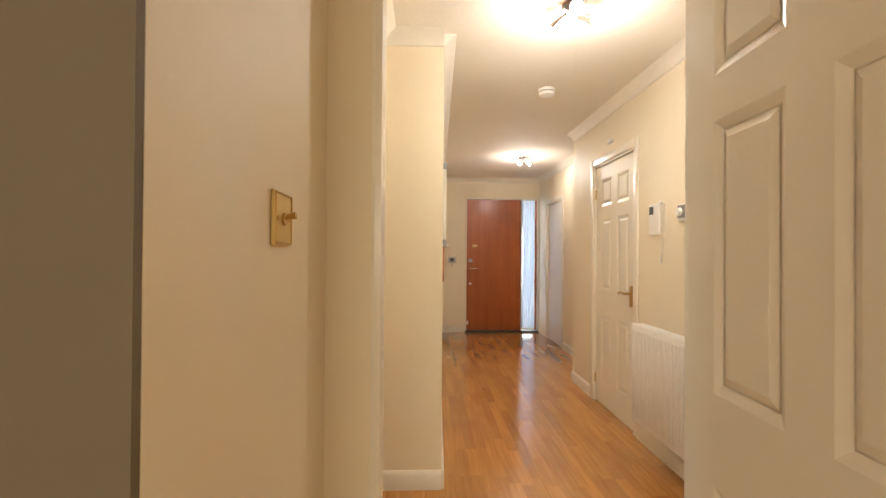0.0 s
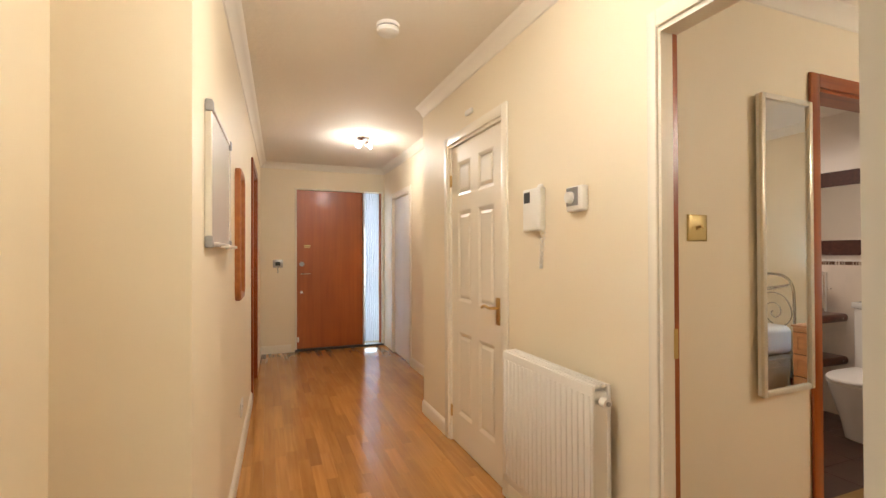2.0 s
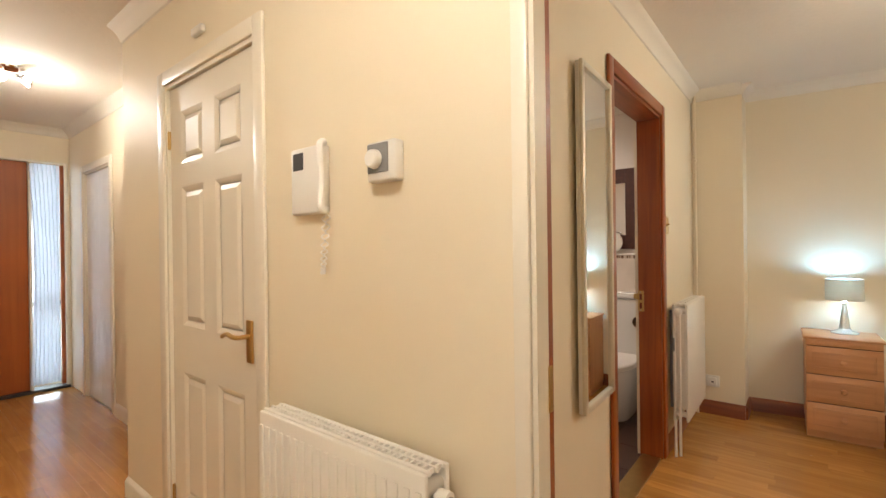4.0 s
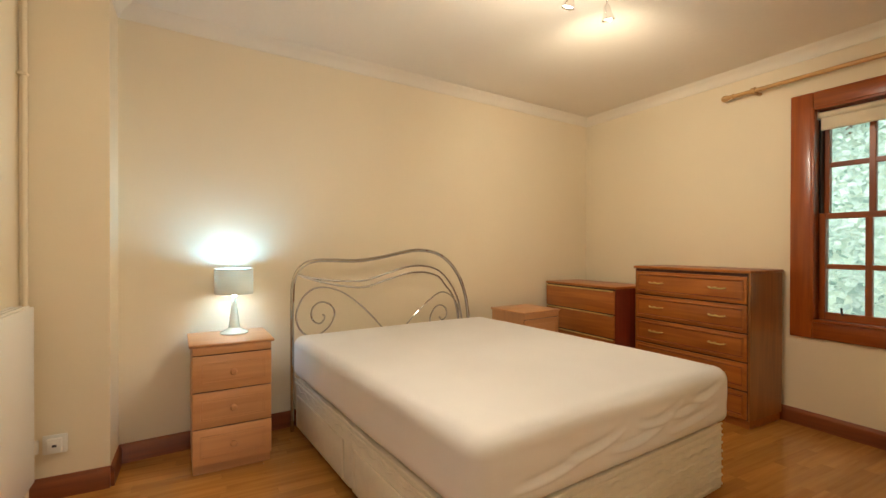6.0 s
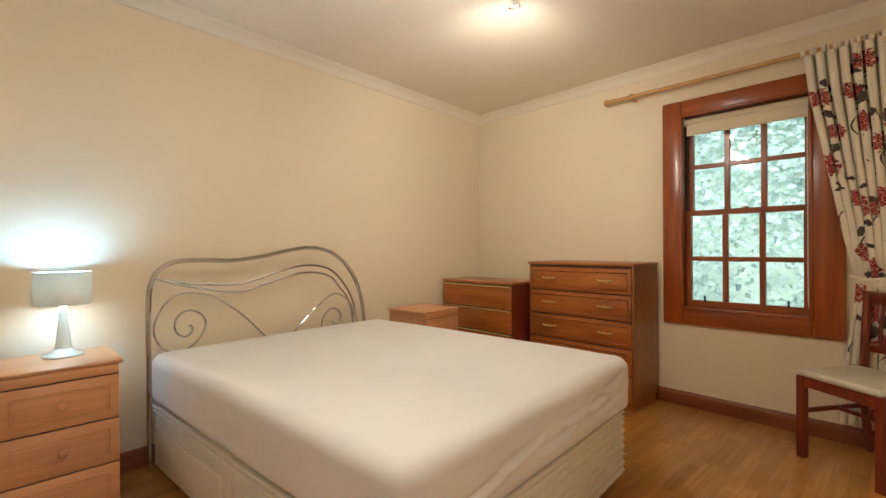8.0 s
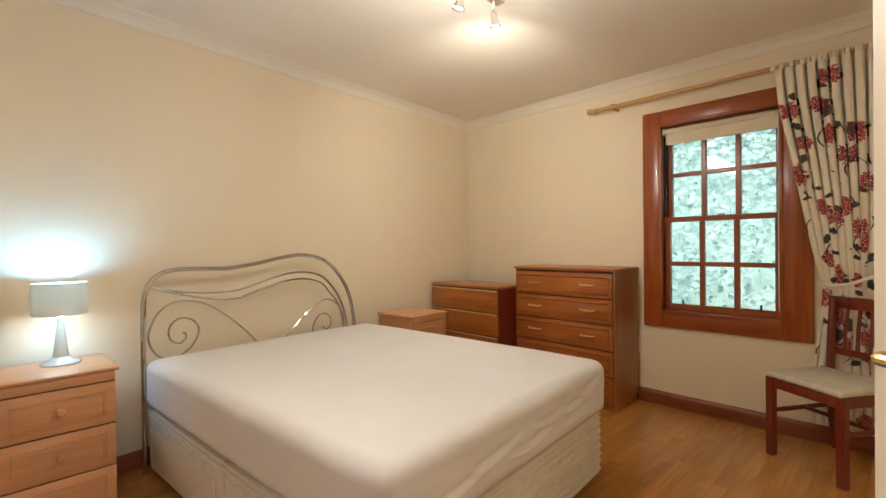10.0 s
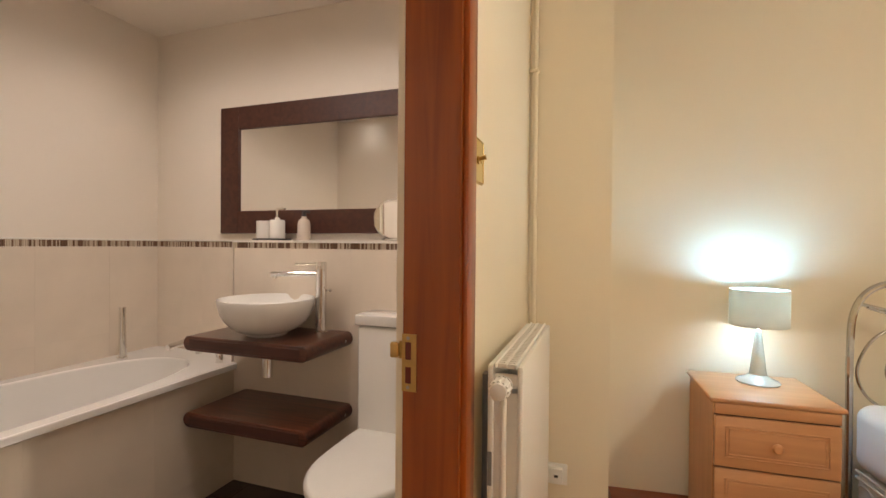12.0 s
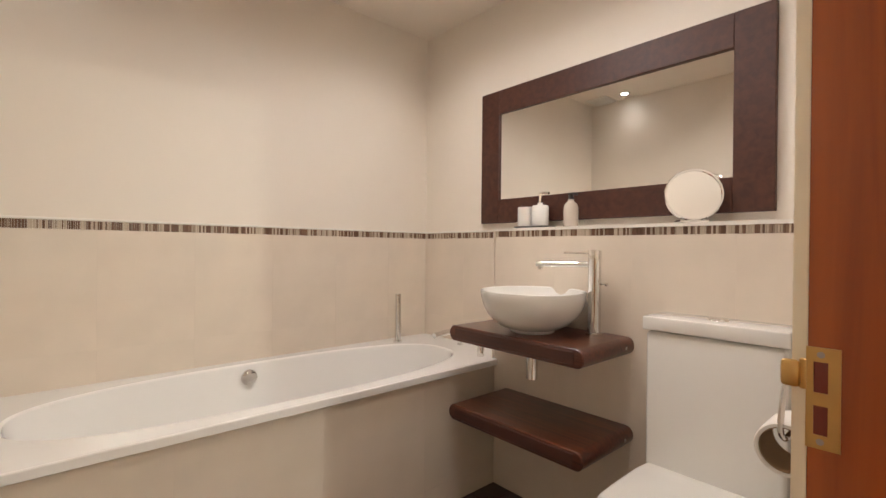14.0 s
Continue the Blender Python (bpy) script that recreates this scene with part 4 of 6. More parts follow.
for k in range(6):
    for r in range(6):
        s, z = (k + 0.35 + 0.5 * (r % 2)) / 6.4, 0.22 + 0.35 * r + 0.17 * (k % 2) + rng.uniform(-0.08, 0.08)
        if s > 0.985 or z > 2.1 or rng.random() < 0.2:
            continue
        rad = rng.uniform(0.040, 0.060)
        printed(petals, s, z, [(1.9 * rad * (1 + 0.12 * math.cos(8 * a)) * math.cos(a), 1.1 * rad * (1 + 0.12 * math.cos(8 * a)) * math.sin(a)) for a in [2 * math.pi * i / 24 for i in range(24)]])
        for n in range(2):
            ang = rng.uniform(0, 6.28)
            ls, lz = s + 0.085 * math.cos(ang), z + 0.13 * math.sin(ang)
            if 0.03 < ls < 0.97 and 0.2 < lz < 2.12:
                t = rng.uniform(0, 3.1)
                pts = []
                for i in range(12):
                    a = 2 * math.pi * i / 12
                    x, y = 0.038 * math.cos(a), 0.017 * math.sin(a) * (1 + 0.4 * math.cos(a))
                    pts.append((1.7 * (x * math.cos(t) - y * math.sin(t)), x * math.sin(t) + y * math.cos(t)))
                printed(leaves, ls, lz, pts, 0.0055)
        z2 = z - 0.05
        for n in range(12):
            a0, a1 = n / 12, (n + 1) / 12
            def bend(a):
                return s + 0.05 * math.sin(5 * a + k), max(0.14, z2 - 0.28 * a)
            q = []
            for (ss, zz) in (bend(a0), bend(a1)):
                for w in (-0.003, 0.003):
                    q.append(stalks.verts.new(curtain_point(min(max(ss + w, 0), 1), zz) + Vector((0, 0.0032, 0))))
            stalks.faces.new((q[0], q[1], q[3], q[2]))
for nm, bm, mt in (("flower_print", petals, "petal"), ("leaf_print", leaves, "stem"), ("stem_print", stalks, "stem")):
    tagged(part(nm, bm, M[mt], cu), kind="stuff")
tb = part("tieback", tube(B(), smooth([(3.13, PY + 0.02, 0.95), (3.07, PY + 0.055, 0.93), (2.98, PY + 0.055, 0.945), (2.87, PY + 0.02, 1.0), (2.80, BED_S + 0.01, 1.06)], 6), 0.009, 8), M["cord"], cu, "cream tieback cord")

# ---- radiators ----


def radiator(name, m, length, z0, z1, depth, ribs, label, valve_end):
    """A double panel radiator: x along the wall, y out from it."""
    r = thing(name, m, label, "radiator")
    bm = B()
    box(bm, 0, length, depth - 0.014, depth, z0, z1, 0.006, 2)
    front = part("front_panel", bm, M["white"], r)
    if ribs:
        n = int(length / 0.033)
        first = part("rib", box(B(), -0.009, 0.009, depth - 0.0005, depth + 0.006, z0 + 0.035, z1 - 0.035, 0.005, 2), M["white"], front)
        first.matrix_local = pose(0.5 * length / n, 0, 0)
        for k in range(1, n):
            rib = new("rib", first.data)
            rib.parent = front
            rib.matrix_local = pose((k + 0.5) * length / n, 0, 0)
    part("back_panel", box(B(), 0, length, 0.034, 0.048, z0, z1, 0.006, 2), M["white"], r)
    part("top_rail", box(B(), 0.0, length, depth - 0.022, depth - 0.0142, z1 - 0.008, z1 + 0.005, 0.003), M["white"], r)
    part("top_rail", box(B(), 0.0, length, 0.0482, 0.056, z1 - 0.008, z1 + 0.005, 0.003), M["white"], r)
    bm = B()
    n = int(length / 0.018)
    for k in range(n):
        x = 0.012 + (length - 0.024) * k / (n - 1)
        box(bm, x - 0.003, x + 0.003, 0.056, depth - 0.022, z1 - 0.008, z1 + 0.002)
    box(bm, 0, length, (depth + 0.034) / 2 - 0.003, (depth + 0.034) / 2 + 0.003, z1 - 0.006, z1 + 0.0035)
    tagged(part("top_grille", bm, M["white"], r), kind="stuff")
    bm = B()
    n = int(length / 0.03)
    for k in range(n + 1):
        x = 0.008 + (length - 0.016) * k / n
        box(bm, x - 0.0006, x + 0.0006, 0.0485, depth - 0.0145, z0 + 0.075, z1 - 0.065)
    tagged(part("convector", bm, M["white"], r), kind="stuff")
    for x in (0.02, length - 0.02):
        part("end_tube", cyl(B(), (x, 0.05, z1 - 0.04), (x, depth - 0.014, z1 - 0.04), 0.016, seg=14), M["white"], r)
        part("end_tube", cyl(B(), (x, 0.05, z0 + 0.04), (x, depth - 0.014, z0 + 0.04), 0.016, seg=14), M["white"], r)
        part("bracket", box(B(), abs(x - 0.10), abs(x - 0.10) + 0.03, 0.0, 0.036, z0 + 0.05, z1 - 0.05), M["grey"], r)
    e = -1 if valve_end == 0 else 1
    x = 0.0 if valve_end == 0 else length
    y = (depth + 0.034) / 2
    return r, x, y, e


hr, x, y, e = radiator("radiator", pose(HALL_E, 2.91, 0, 0, 0, 90), 0.635, 0.19, 0.80, 0.118, True, "white ribbed double panel radiator on the hall wall", 0)
part("air_vent", cyl(B(), (x - 0.002, y, 0.745), (x - 0.03, y, 0.745), 0.017, seg=16), M["plastic"], hr, "round white end plug")
part("air_vent_pin", cyl(B(), (x - 0.03, y, 0.745), (x - 0.036, y, 0.745), 0.008, seg=12), M["steel"], hr)
part("valve", cyl(B(), (x - 0.002, y, 0.235), (x - 0.045, y, 0.235), 0.014, seg=14), M["chrome"], hr)
part("pipe", cyl(B(), (x - 0.04, y, 0.0), (x - 0.04, y, 0.235), 0.0075, seg=12), M["white"], hr)

brd, x, y, e = radiator("radiator", pose(4.985, BED_N, 0, 0, 0, 180), 0.60, 0.20, 0.905, 0.118, False, "white flat-fronted double panel radiator on the bedroom wall", 1)
v = part("valve_body", cyl(B(), (x, y, 0.868), (x + 0.035, y, 0.868), 0.013, seg=14), M["chrome"], brd)
bm = lathe(B(), [(0, 0), (0.018, 0), (0.021, 0.006), (0.0205, 0.044), (0.018, 0.052), (0.012, 0.055), (0, 0.056)], 24, Matrix.Translation((x + 0.03, y, 0.868)) @ Matrix.Rotation(math.pi / 2, 4, "Y"))
head = part("thermostat_head", bm, M["plastic"], brd, "white ribbed thermostatic valve head")
for k in range(12):
    a = 2 * math.pi * k / 12
    part("rib", cyl(B(), (x + 0.040, y + 0.0205 * math.cos(a), 0.868 + 0.0205 * math.sin(a)), (x + 0.076, y + 0.0200 * math.cos(a), 0.868 + 0.0200 * math.sin(a)), 0.0034, seg=8), M["plastic"], head)
part("setting_ring", cyl(B(), (x + 0.026, y, 0.868), (x + 0.032, y, 0.868), 0.0225, seg=20), M["plastic"], v)
part("sticker", box(B(), x - 0.0005, x + 0.0008, 0.036, 0.046, 0.62, 0.70), M["grey"], brd, "small grey-blue label on the panel edge")
part("pipe", cyl(B(), (x + 0.018, y, 0.0), (x + 0.018, y, 0.865), 0.0075, seg=12), M["white"], brd)
part("pipe", cyl(B(), (x + 0.045, y - 0.02, 0.0), (x + 0.045, y - 0.02, 0.22), 0.0075, seg=12), M["white"], brd)
pp = thing("heating_pipe", pose(5.235, 2.945, 0), "cream painted pipe up the bedroom corner", "pipe")
part("riser", cyl(B(), (0, 0, 0.0), (0, 0, CEIL), 0.011, seg=14), M["wall"], pp)
for z in (0.5, 1.9):
    part("clip", box(B(), -0.016, 0.016, -0.014, 0.024, z - 0.008, z + 0.008, 0.004), M["wall"], pp)

# ---- bed ----
HEAD = (5.525, 1.765)
bedm = pose(HEAD[0], HEAD[1], 0, 0, 0, 5.2 - 180)
# local: x from the head towards the foot, y from the window-far side across the bed
bed = thing("bed", bedm, "double divan bed with white sheet and chrome headboard", "bed")
BL, BW = 1.845, 1.465
base = part("divan", box(box(B(), 0.035, 0.91, 0.012, BW - 0.012, 0.035, 0.335, 0.018, 3), 0.916, BL - 0.01, 0.012, BW - 0.012, 0.035, 0.335, 0.018, 3), M["divan"], bed, "cream damask divan base in two halves")
for x0, x1 in ((0.09, 0.84), (0.98, 1.74)):
    dr = part("drawer_front", box(B(), x0, x1, 0.004, 0.016, 0.065, 0.245, 0.006, 2), M["divan"], base)
    part("piping", tube(B(), [(x0, 0.005, 0.065), (x0, 0.005, 0.245), (x1, 0.005, 0.245), (x1, 0.005, 0.065)], 0.0045, 6), M["cord"], dr)
bm = B()
for z in (0.315, 0.34):
    tube(bm, smooth([(0.04, 0.008, z), (0.4, 0.007, z), (BL - 0.04, 0.008, z), (BL - 0.008, 0.03, z), (BL - 0.006, 0.6, z), (BL - 0.008, BW - 0.03, z)], 8), 0.005, 6)
part("border_piping", bm, M["cord"], base)
bm = B()
for k in range(7):
    z = 0.062 + 0.037 * k
    tube(bm, [(BL - 0.008, 0.04 + 0.0095 * i, z + 0.0085 * abs(math.sin(i * 0.36 + (k % 2) * 1.57))) for i in range(148)], 0.0065, 6)
tube(bm, [(0.05 + 0.0165 * i, 0.012, 0.285 + 0.010 * math.sin(i * 0.75)) for i in range(48)], 0.005, 6)
tube(bm, [(0.90 + 0.0165 * i, 0.012, 0.285 + 0.010 * math.sin(i * 0.75)) for i in range(51)], 0.005, 6)
tagged(part("quilting", bm, M["divan"], base), kind="stuff")
for x in (0.12, BL - 0.12):
    for y in (0.12, BW - 0.12):
        part("castor", cyl(B(), (x, y - 0.012, 0.018), (x, y + 0.012, 0.018), 0.018, seg=14), M["black"], base)


SWAGS = ((1.24, 0.525, 0.14, 0.022), (1.10, 0.495, 0.15, 0.026), (0.90, 0.505, 0.16, 0.036), (0.76, 0.450, 0.19, 0.026), (0.52, 0.475, 0.16, 0.020), (0.30, 0.440, 0.18, 0.016), (1.14, 0.430, 0.20, 0.012))


def sheet_point(u, v, w):
    """Rounded mattress shape from a unit cube, with folds at the foot."""
    a, b, c = BL / 2, BW / 2 + 0.006, 0.128
    p = Vector((u * a, v * b, w * c))
    r = 0.058
    core = Vector((max(-a + r, min(a - r, p.x)), max(-b + r, min(b - r, p.y)), max(-c + r, min(c - r, p.z))))
    off = p - core
    if off.length > 1e-6:
        q = core + off.normalized() * r * min(1.0, max(abs(off.x), abs(off.y), abs(off.z)) / r)
    else:
        q = p
    crown = max(0.0, w) * 0.030 * (1 - u * u) * (1 - v * v)
    q.z += crown
    foot = max(0.0, (u - 0.86) / 0.14)
    side = max(0.0, (abs(v) - 0.9) / 0.1)
    swag = 0.0
    facing = max(0.0, off.normalized().x) if off.length > 1e-6 else 0.0
    if facing > 0.5:
        for yc, zc, half, sag in SWAGS:
            t = (q.y + BW / 2 - yc) / half
            if abs(t) < 1:
                d = q.z - (zc - 0.473) - sag * (t * t - 1) - 0.02 * t
                swag += (1 - t * t) * (0.012 * math.exp(-(d / 0.008) ** 2) - 0.007 * math.exp(-((d - 0.022) / 0.012) ** 2)) * max(0.0, min(1.0, 5 * (facing - 0.8)))
    q.x += swag
    folds = noise.noise((q.y * 5.0, q.z * 16 + q.y * 3.0, 1.7)) * 0.003 * foot + noise.noise((q.x * 4, q.z * 14, 4.2)) * 0.006 * side
    q.x += max(folds, -0.004) * (1 if u > 0 else 0)
    q.y += math.copysign(1, v) * 0.5 * max(0, folds) * side
    q.z += 0.0025 * noise.noise((q.x * 3, q.y * 3, 0.3))
    return q


bm = B()
bmesh.ops.create_cube(bm, size=2.0)
bmesh.ops.subdivide_edges(bm, edges=bm.edges[:], cuts=96, use_grid_fill=True)
for vtx in bm.verts:
    q = sheet_point(*vtx.co)
    vtx.co = (q.x + BL / 2 + 0.02, q.y + BW / 2, q.z + 0.345 + 0.128)
sh = part("sheet", bm, M["sheet"], bed, "white fitted cotton sheet, creased at the foot", 80)

# headboard of bent chrome tube; local y runs across the bed, z up
def hb(points, r, steps=10):
    return tube(B(), [(0.005, p.x * 1.075, p.y * 1.015) for p in smooth([(u, z, 0) for u, z in points], steps)], r, 10)


head = part("headboard", hb([(0.0, 0.0), (0.0, 0.45), (0.0, 0.80), (0.012, 0.93), (0.055, 1.005), (0.13, 1.038), (0.25, 1.040), (0.40, 1.035), (0.56, 1.055), (0.72, 1.088), (0.85, 1.103), (0.98, 1.082), (1.09, 1.015), (1.18, 0.90), (1.235, 0.76), (1.262, 0.60), (1.27, 0.42), (1.27, 0.0)], 0.0128), M["tubechrome"], bed, "bent chrome tube headboard with scrolls")
for dz, du in ((0.0, 0.0), (-0.045, 0.03)):
    part("rail", hb([(0.02 + du, 0.958 + dz * 0.3), (0.15, 0.925 + dz * 0.3), (0.30, 0.905 + dz * 0.7), (0.45, 0.905 + dz), (0.60, 0.945 + dz), (0.75, 0.985 + dz), (0.88, 0.990 + dz), (1.0, 0.955 + dz), (1.09 - du, 0.87 + dz * 0.6), (1.16 - du, 0.75), (1.20 - du, 0.60), (1.215 - du, 0.42)], 0.007), M["tubechrome"], head)
def scroll(points):
    part("scroll", hb(points, 0.0055, 6), M["tubechrome"], head)


scroll([(0.60, 0.54), (0.50, 0.66), (0.40, 0.76), (0.28, 0.845), (0.158, 0.871), (0.07, 0.825), (0.022, 0.71), (0.045, 0.615), (0.117, 0.563), (0.205, 0.605), (0.252, 0.69), (0.228, 0.755), (0.168, 0.778), (0.122, 0.748), (0.110, 0.70), (0.125, 0.66), (0.16, 0.643), (0.187, 0.665), (0.188, 0.69), (0.175, 0.698)])
scroll([(0.70, 0.53), (0.80, 0.63), (0.90, 0.72), (1.0, 0.785), (1.07, 0.785), (1.135, 0.735), (1.172, 0.665), (1.175, 0.57), (1.14, 0.50), (1.05, 0.475), (0.96, 0.52), (0.935, 0.60), (0.97, 0.675), (1.021, 0.697), (1.066, 0.665), (1.07, 0.61), (1.035, 0.585), (1.01, 0.61)])

# ---- bedside cabinets ----


def bedside(m, label):
    """A three-drawer cabinet: x into the wall, y across, front at x = 0."""
    c = thing("bedside_cabinet", m, label, "bedside cabinet", "bedside cabinets")
    H, W, D = 0.658, 0.372, 0.36
    part("carcass", box(B(), 0.004, D, -W / 2, W / 2, 0.05, H - 0.016, 0.002), M["pine_side"], c)
    # Dark sheet behind the drawers paints the shadow in their gaps.
    part("recess", box(B(), 0.0005, 0.0045, -W / 2 + 0.003, W / 2 - 0.003, 0.054, 0.601), M["darkframe"], c, "dark backing that paints the shadow in the drawer gaps")
    part("plinth", box(B(), 0.022, D - 0.01, -W / 2 + 0.004, W / 2 - 0.004, 0.0, 0.05), M["pine"], c)
    part("top", box(B(), -0.016, D + 0.004, -W / 2 - 0.014, W / 2 + 0.014, H - 0.016, H, 0.006, 3), M["pine"], c)
    part("fascia", box(B(), -0.012, 0.004, -W / 2 + 0.002, W / 2 - 0.002, 0.603, H - 0.0165, 0.003, 2), M["pine"], c)
    for z0, z1 in ((0.056, 0.233), (0.2385, 0.4155), (0.421, 0.598)):
        bm = B()
        box(bm, -0.014, 0.001, -W / 2 + 0.002, W / 2 - 0.002, z0, z1, 0.004, 2)
        f = part("drawer", bm, M["pine"], c)
        for g, rad in ((0.036, 0.0028), (0.046, 0.0022)):
            part("panel_moulding", tube(B(), [(-0.0142, y, z) for y, z in ((-W / 2 + g, z0 + g), (W / 2 - g, z0 + g), (W / 2 - g, z1 - g), (-W / 2 + g, z1 - g))], rad, 6, True), M["pine"], f)
        part("knob", lathe(B(), [(0, 0.027), (0.012, 0.025), (0.0175, 0.019), (0.0165, 0.012), (0.009, 0.006), (0.010, 0.0), (0, 0.0)], 16, Matrix.Translation((-0.013, 0, (z0 + z1) / 2)) @ Matrix.Rotation(-math.pi / 2, 4, "Y")), M["pine"], f, "round pine knob")
    return c


bedside(pose(5.168, 2.118, 0, 0, 0, 2.0), "pale pine three-drawer bedside cabinet carrying the lamp")
bedside(pose(5.300, -0.035, 0, 0, 0, E_TURN), "pale pine three-drawer bedside cabinet beyond the bed")

# bedside lamp
tl = thing("table_lamp", pose(5.418, 2.098, 0.658), "small lit table lamp with grey drum shade", "table lamp")
part("base", lathe(B(), [(0, 0), (0.072, 0.0), (0.075, 0.004), (0.070, 0.010), (0.045, 0.018), (0.030, 0.032), (0.026, 0.055), (0.022, 0.10), (0.016, 0.15), (0.012, 0.185), (0.010, 0.20), (0, 0.20)], 32), M["lampbase"], tl, "flared grey-green glass lamp base")
bm = lathe(B(), [(0.090, 0.222), (0.098, 0.222), (0.100, 0.224), (0.100, 0.362), (0.098, 0.364), (0.096, 0.362), (0.096, 0.226), (0.090, 0.224)][1:], 40)
part("shade", bm, M["shade"], tl, "grey fabric drum lampshade")
part("shade_ring", tube(B(), [(0.097 * math.cos(a), 0.097 * math.sin(a), 0.232) for a in [2 * math.pi * k / 24 for k in range(24)]], 0.002, 6, True), M["steel"], tl)
part("bulb", lathe(B(), [(0, 0.205), (0.012, 0.21), (0.014, 0.225), (0.024, 0.25), (0.026, 0.268), (0.02, 0.285), (0, 0.293)], 16), M["bulb"], tl, "glowing bulb")

# ---- chests of drawers ----


def bow_handle(parent, x, y, z, w):
    pts = smooth([(x - w / 2, y, z), (x - w / 2, y - 0.016, z), (x - w / 4, y - 0.022, z - 0.003), (x, y - 0.024, z - 0.001), (x + w / 4, y - 0.022, z - 0.003), (x + w / 2, y - 0.016, z), (x + w / 2, y, z)], 5)
    h = part("handle", tube(B(), pts, 0.0055, 8), M["switchbrass"], parent, "thin brass bow handle")
    part("boss", box(B(), x - 0.010, x + 0.010, y - 0.028, y - 0.019, z - 0.007, z + 0.007, 0.003), M["switchbrass"], h)


def tall_chest(m):
    """Five framed drawers; x across, front at y = 0 facing -y."""
    c = thing("chest_of_drawers", m, "tall mid-brown five-drawer chest with brass bow handles", "chest of drawers")
    W, D, H = 0.842, 0.385, 1.0
    part("carcass", box(B(), -W / 2, W / 2, 0.002, D, 0.055, H - 0.02, 0.002), M["chest_side"], c)
    # Shadow of the drawer gaps, painted as a dark panel on the carcass.
    part("recess", box(B(), -W / 2 + 0.012, W / 2 - 0.012, 0.0, 0.004, 0.058, H - 0.021), M["darkframe"], c, "dark backing that paints the shadow in the drawer gaps")
    part("plinth", box(B(), -W / 2 + 0.01, W / 2 - 0.01, 0.018, D - 0.005, 0.0, 0.055), M["chest"], c)
    part("top", box(B(), -W / 2 - 0.008, W / 2 + 0.008, -0.014, D + 0.002, H - 0.02, H, 0.006, 3), M["chest"], c)
    n = 5
    for k in range(n):
        z0 = 0.062 + k * (H - 0.092) / n
        z1 = z0 + (H - 0.092) / n - 0.010
        bm = box(B(), -W / 2 + 0.014, W / 2 - 0.014, -0.012, 0.0005, z0, z1, 0.003, 2)
        f = part("drawer", bm, M["chest"], c)
        # Thin dark bar paints the shade of a panel groove; nothing is cut in.
        part("groove", tube(B(), [(x, -0.0118, z) for x, z in ((-W / 2 + 0.042, z0 + 0.030), (W / 2 - 0.042, z0 + 0.030), (W / 2 - 0.042, z1 - 0.030), (-W / 2 + 0.042, z1 - 0.030))], 0.003, 6, True), M["mahogany"], f)
        part("panel_moulding", tube(B(), [(x, -0.0125, z) for x, z in ((-W / 2 + 0.034, z0 + 0.022), (W / 2 - 0.034, z0 + 0.022), (W / 2 - 0.034, z1 - 0.022), (-W / 2 + 0.034, z1 - 0.022))], 0.0055, 8, True), M["chest"], f)
        for x in (-0.225, 0.225):
            bow_handle(f, x, -0.012, (z0 + z1) / 2 + 0.005, 0.10)
    return c


def low_chest(m):
    """Four flat drawers with long thin pulls; x across, front at y = 0 facing -y."""
    c = thing("chest_of_drawers", m, "lower brown four-drawer chest with long metal pulls", "chest of drawers")
    W, D, H = 0.775, 0.39, 0.835
    part("carcass", box(B(), -W / 2, W / 2, 0.002, D, 0.05, H - 0.018, 0.002), M["mahogany"], c)
    # Drawer-gap shadow put in as a dark panel here as well.
    part("recess", box(B(), -W / 2 + 0.004, W / 2 - 0.004, 0.0, 0.004, 0.052, H - 0.019), M["darkframe"], c, "dark backing that paints the shadow in the drawer gaps")
    part("plinth", box(B(), -W / 2 + 0.01, W / 2 - 0.01, 0.018, D - 0.005, 0.0, 0.05), M["mahogany"], c)
    part("top", box(B(), -W / 2 - 0.003, W / 2 + 0.003, -0.014, D + 0.002, H - 0.018, H, 0.003, 2), M["chest"], c)
    for k in range(4):
        z0 = 0.056 + k * (H - 0.078) / 4
        z1 = z0 + (H - 0.078) / 4 - 0.010
        f = part("drawer", box(B(), -W / 2 + 0.004, W / 2 - 0.004, -0.013, 0.0005, z0, z1, 0.002, 2), M["chest"], c)
        part("pull", box(B(), -W / 2 + 0.01, W / 2 - 0.01, -0.022, -0.012, z1 - 0.008, z1 + 0.003, 0.003), M["switchbrass"], f, "long thin metal pull")
        part("pull_grip", box(B(), -0.05, 0.05, -0.028, -0.02, z1 - 0.006, z1 + 0.001, 0.002), M["switchbrass"], f)
    return c


tall_chest(pose(4.60, -0.745, 0, 0, 0, 180))
low_chest(pose(5.435, -0.555, 0, 0, 0, 180))

# ---- dining chair by the window ----
ch = thing("chair", pose(3.035, -0.842, 0, 0, 0, -32.4), "mahogany-stained chair with pale satin seat, by the window", "chair")
for x, y, x2, y2, h in ((-0.185, 0.20, -0.185, 0.20, 0.43), (0.185, 0.20, 0.185, 0.20, 0.43)):
    part("leg", prism(B(), [(x - 0.018, y - 0.018), (x + 0.018, y - 0.018), (x + 0.018, y + 0.018), (x - 0.018, y + 0.018)], 0, h), M["mahogany"], ch)
for x in (-0.165, 0.165):
    pts = smooth([(x, -0.215, 0.0), (x, -0.185, 0.22), (x, -0.18, 0.44), (x, -0.188, 0.64), (x, -0.205, 0.855)], 6)
    part("back_leg", tube(B(), pts, 0.019, 8), M["mahogany"], ch)
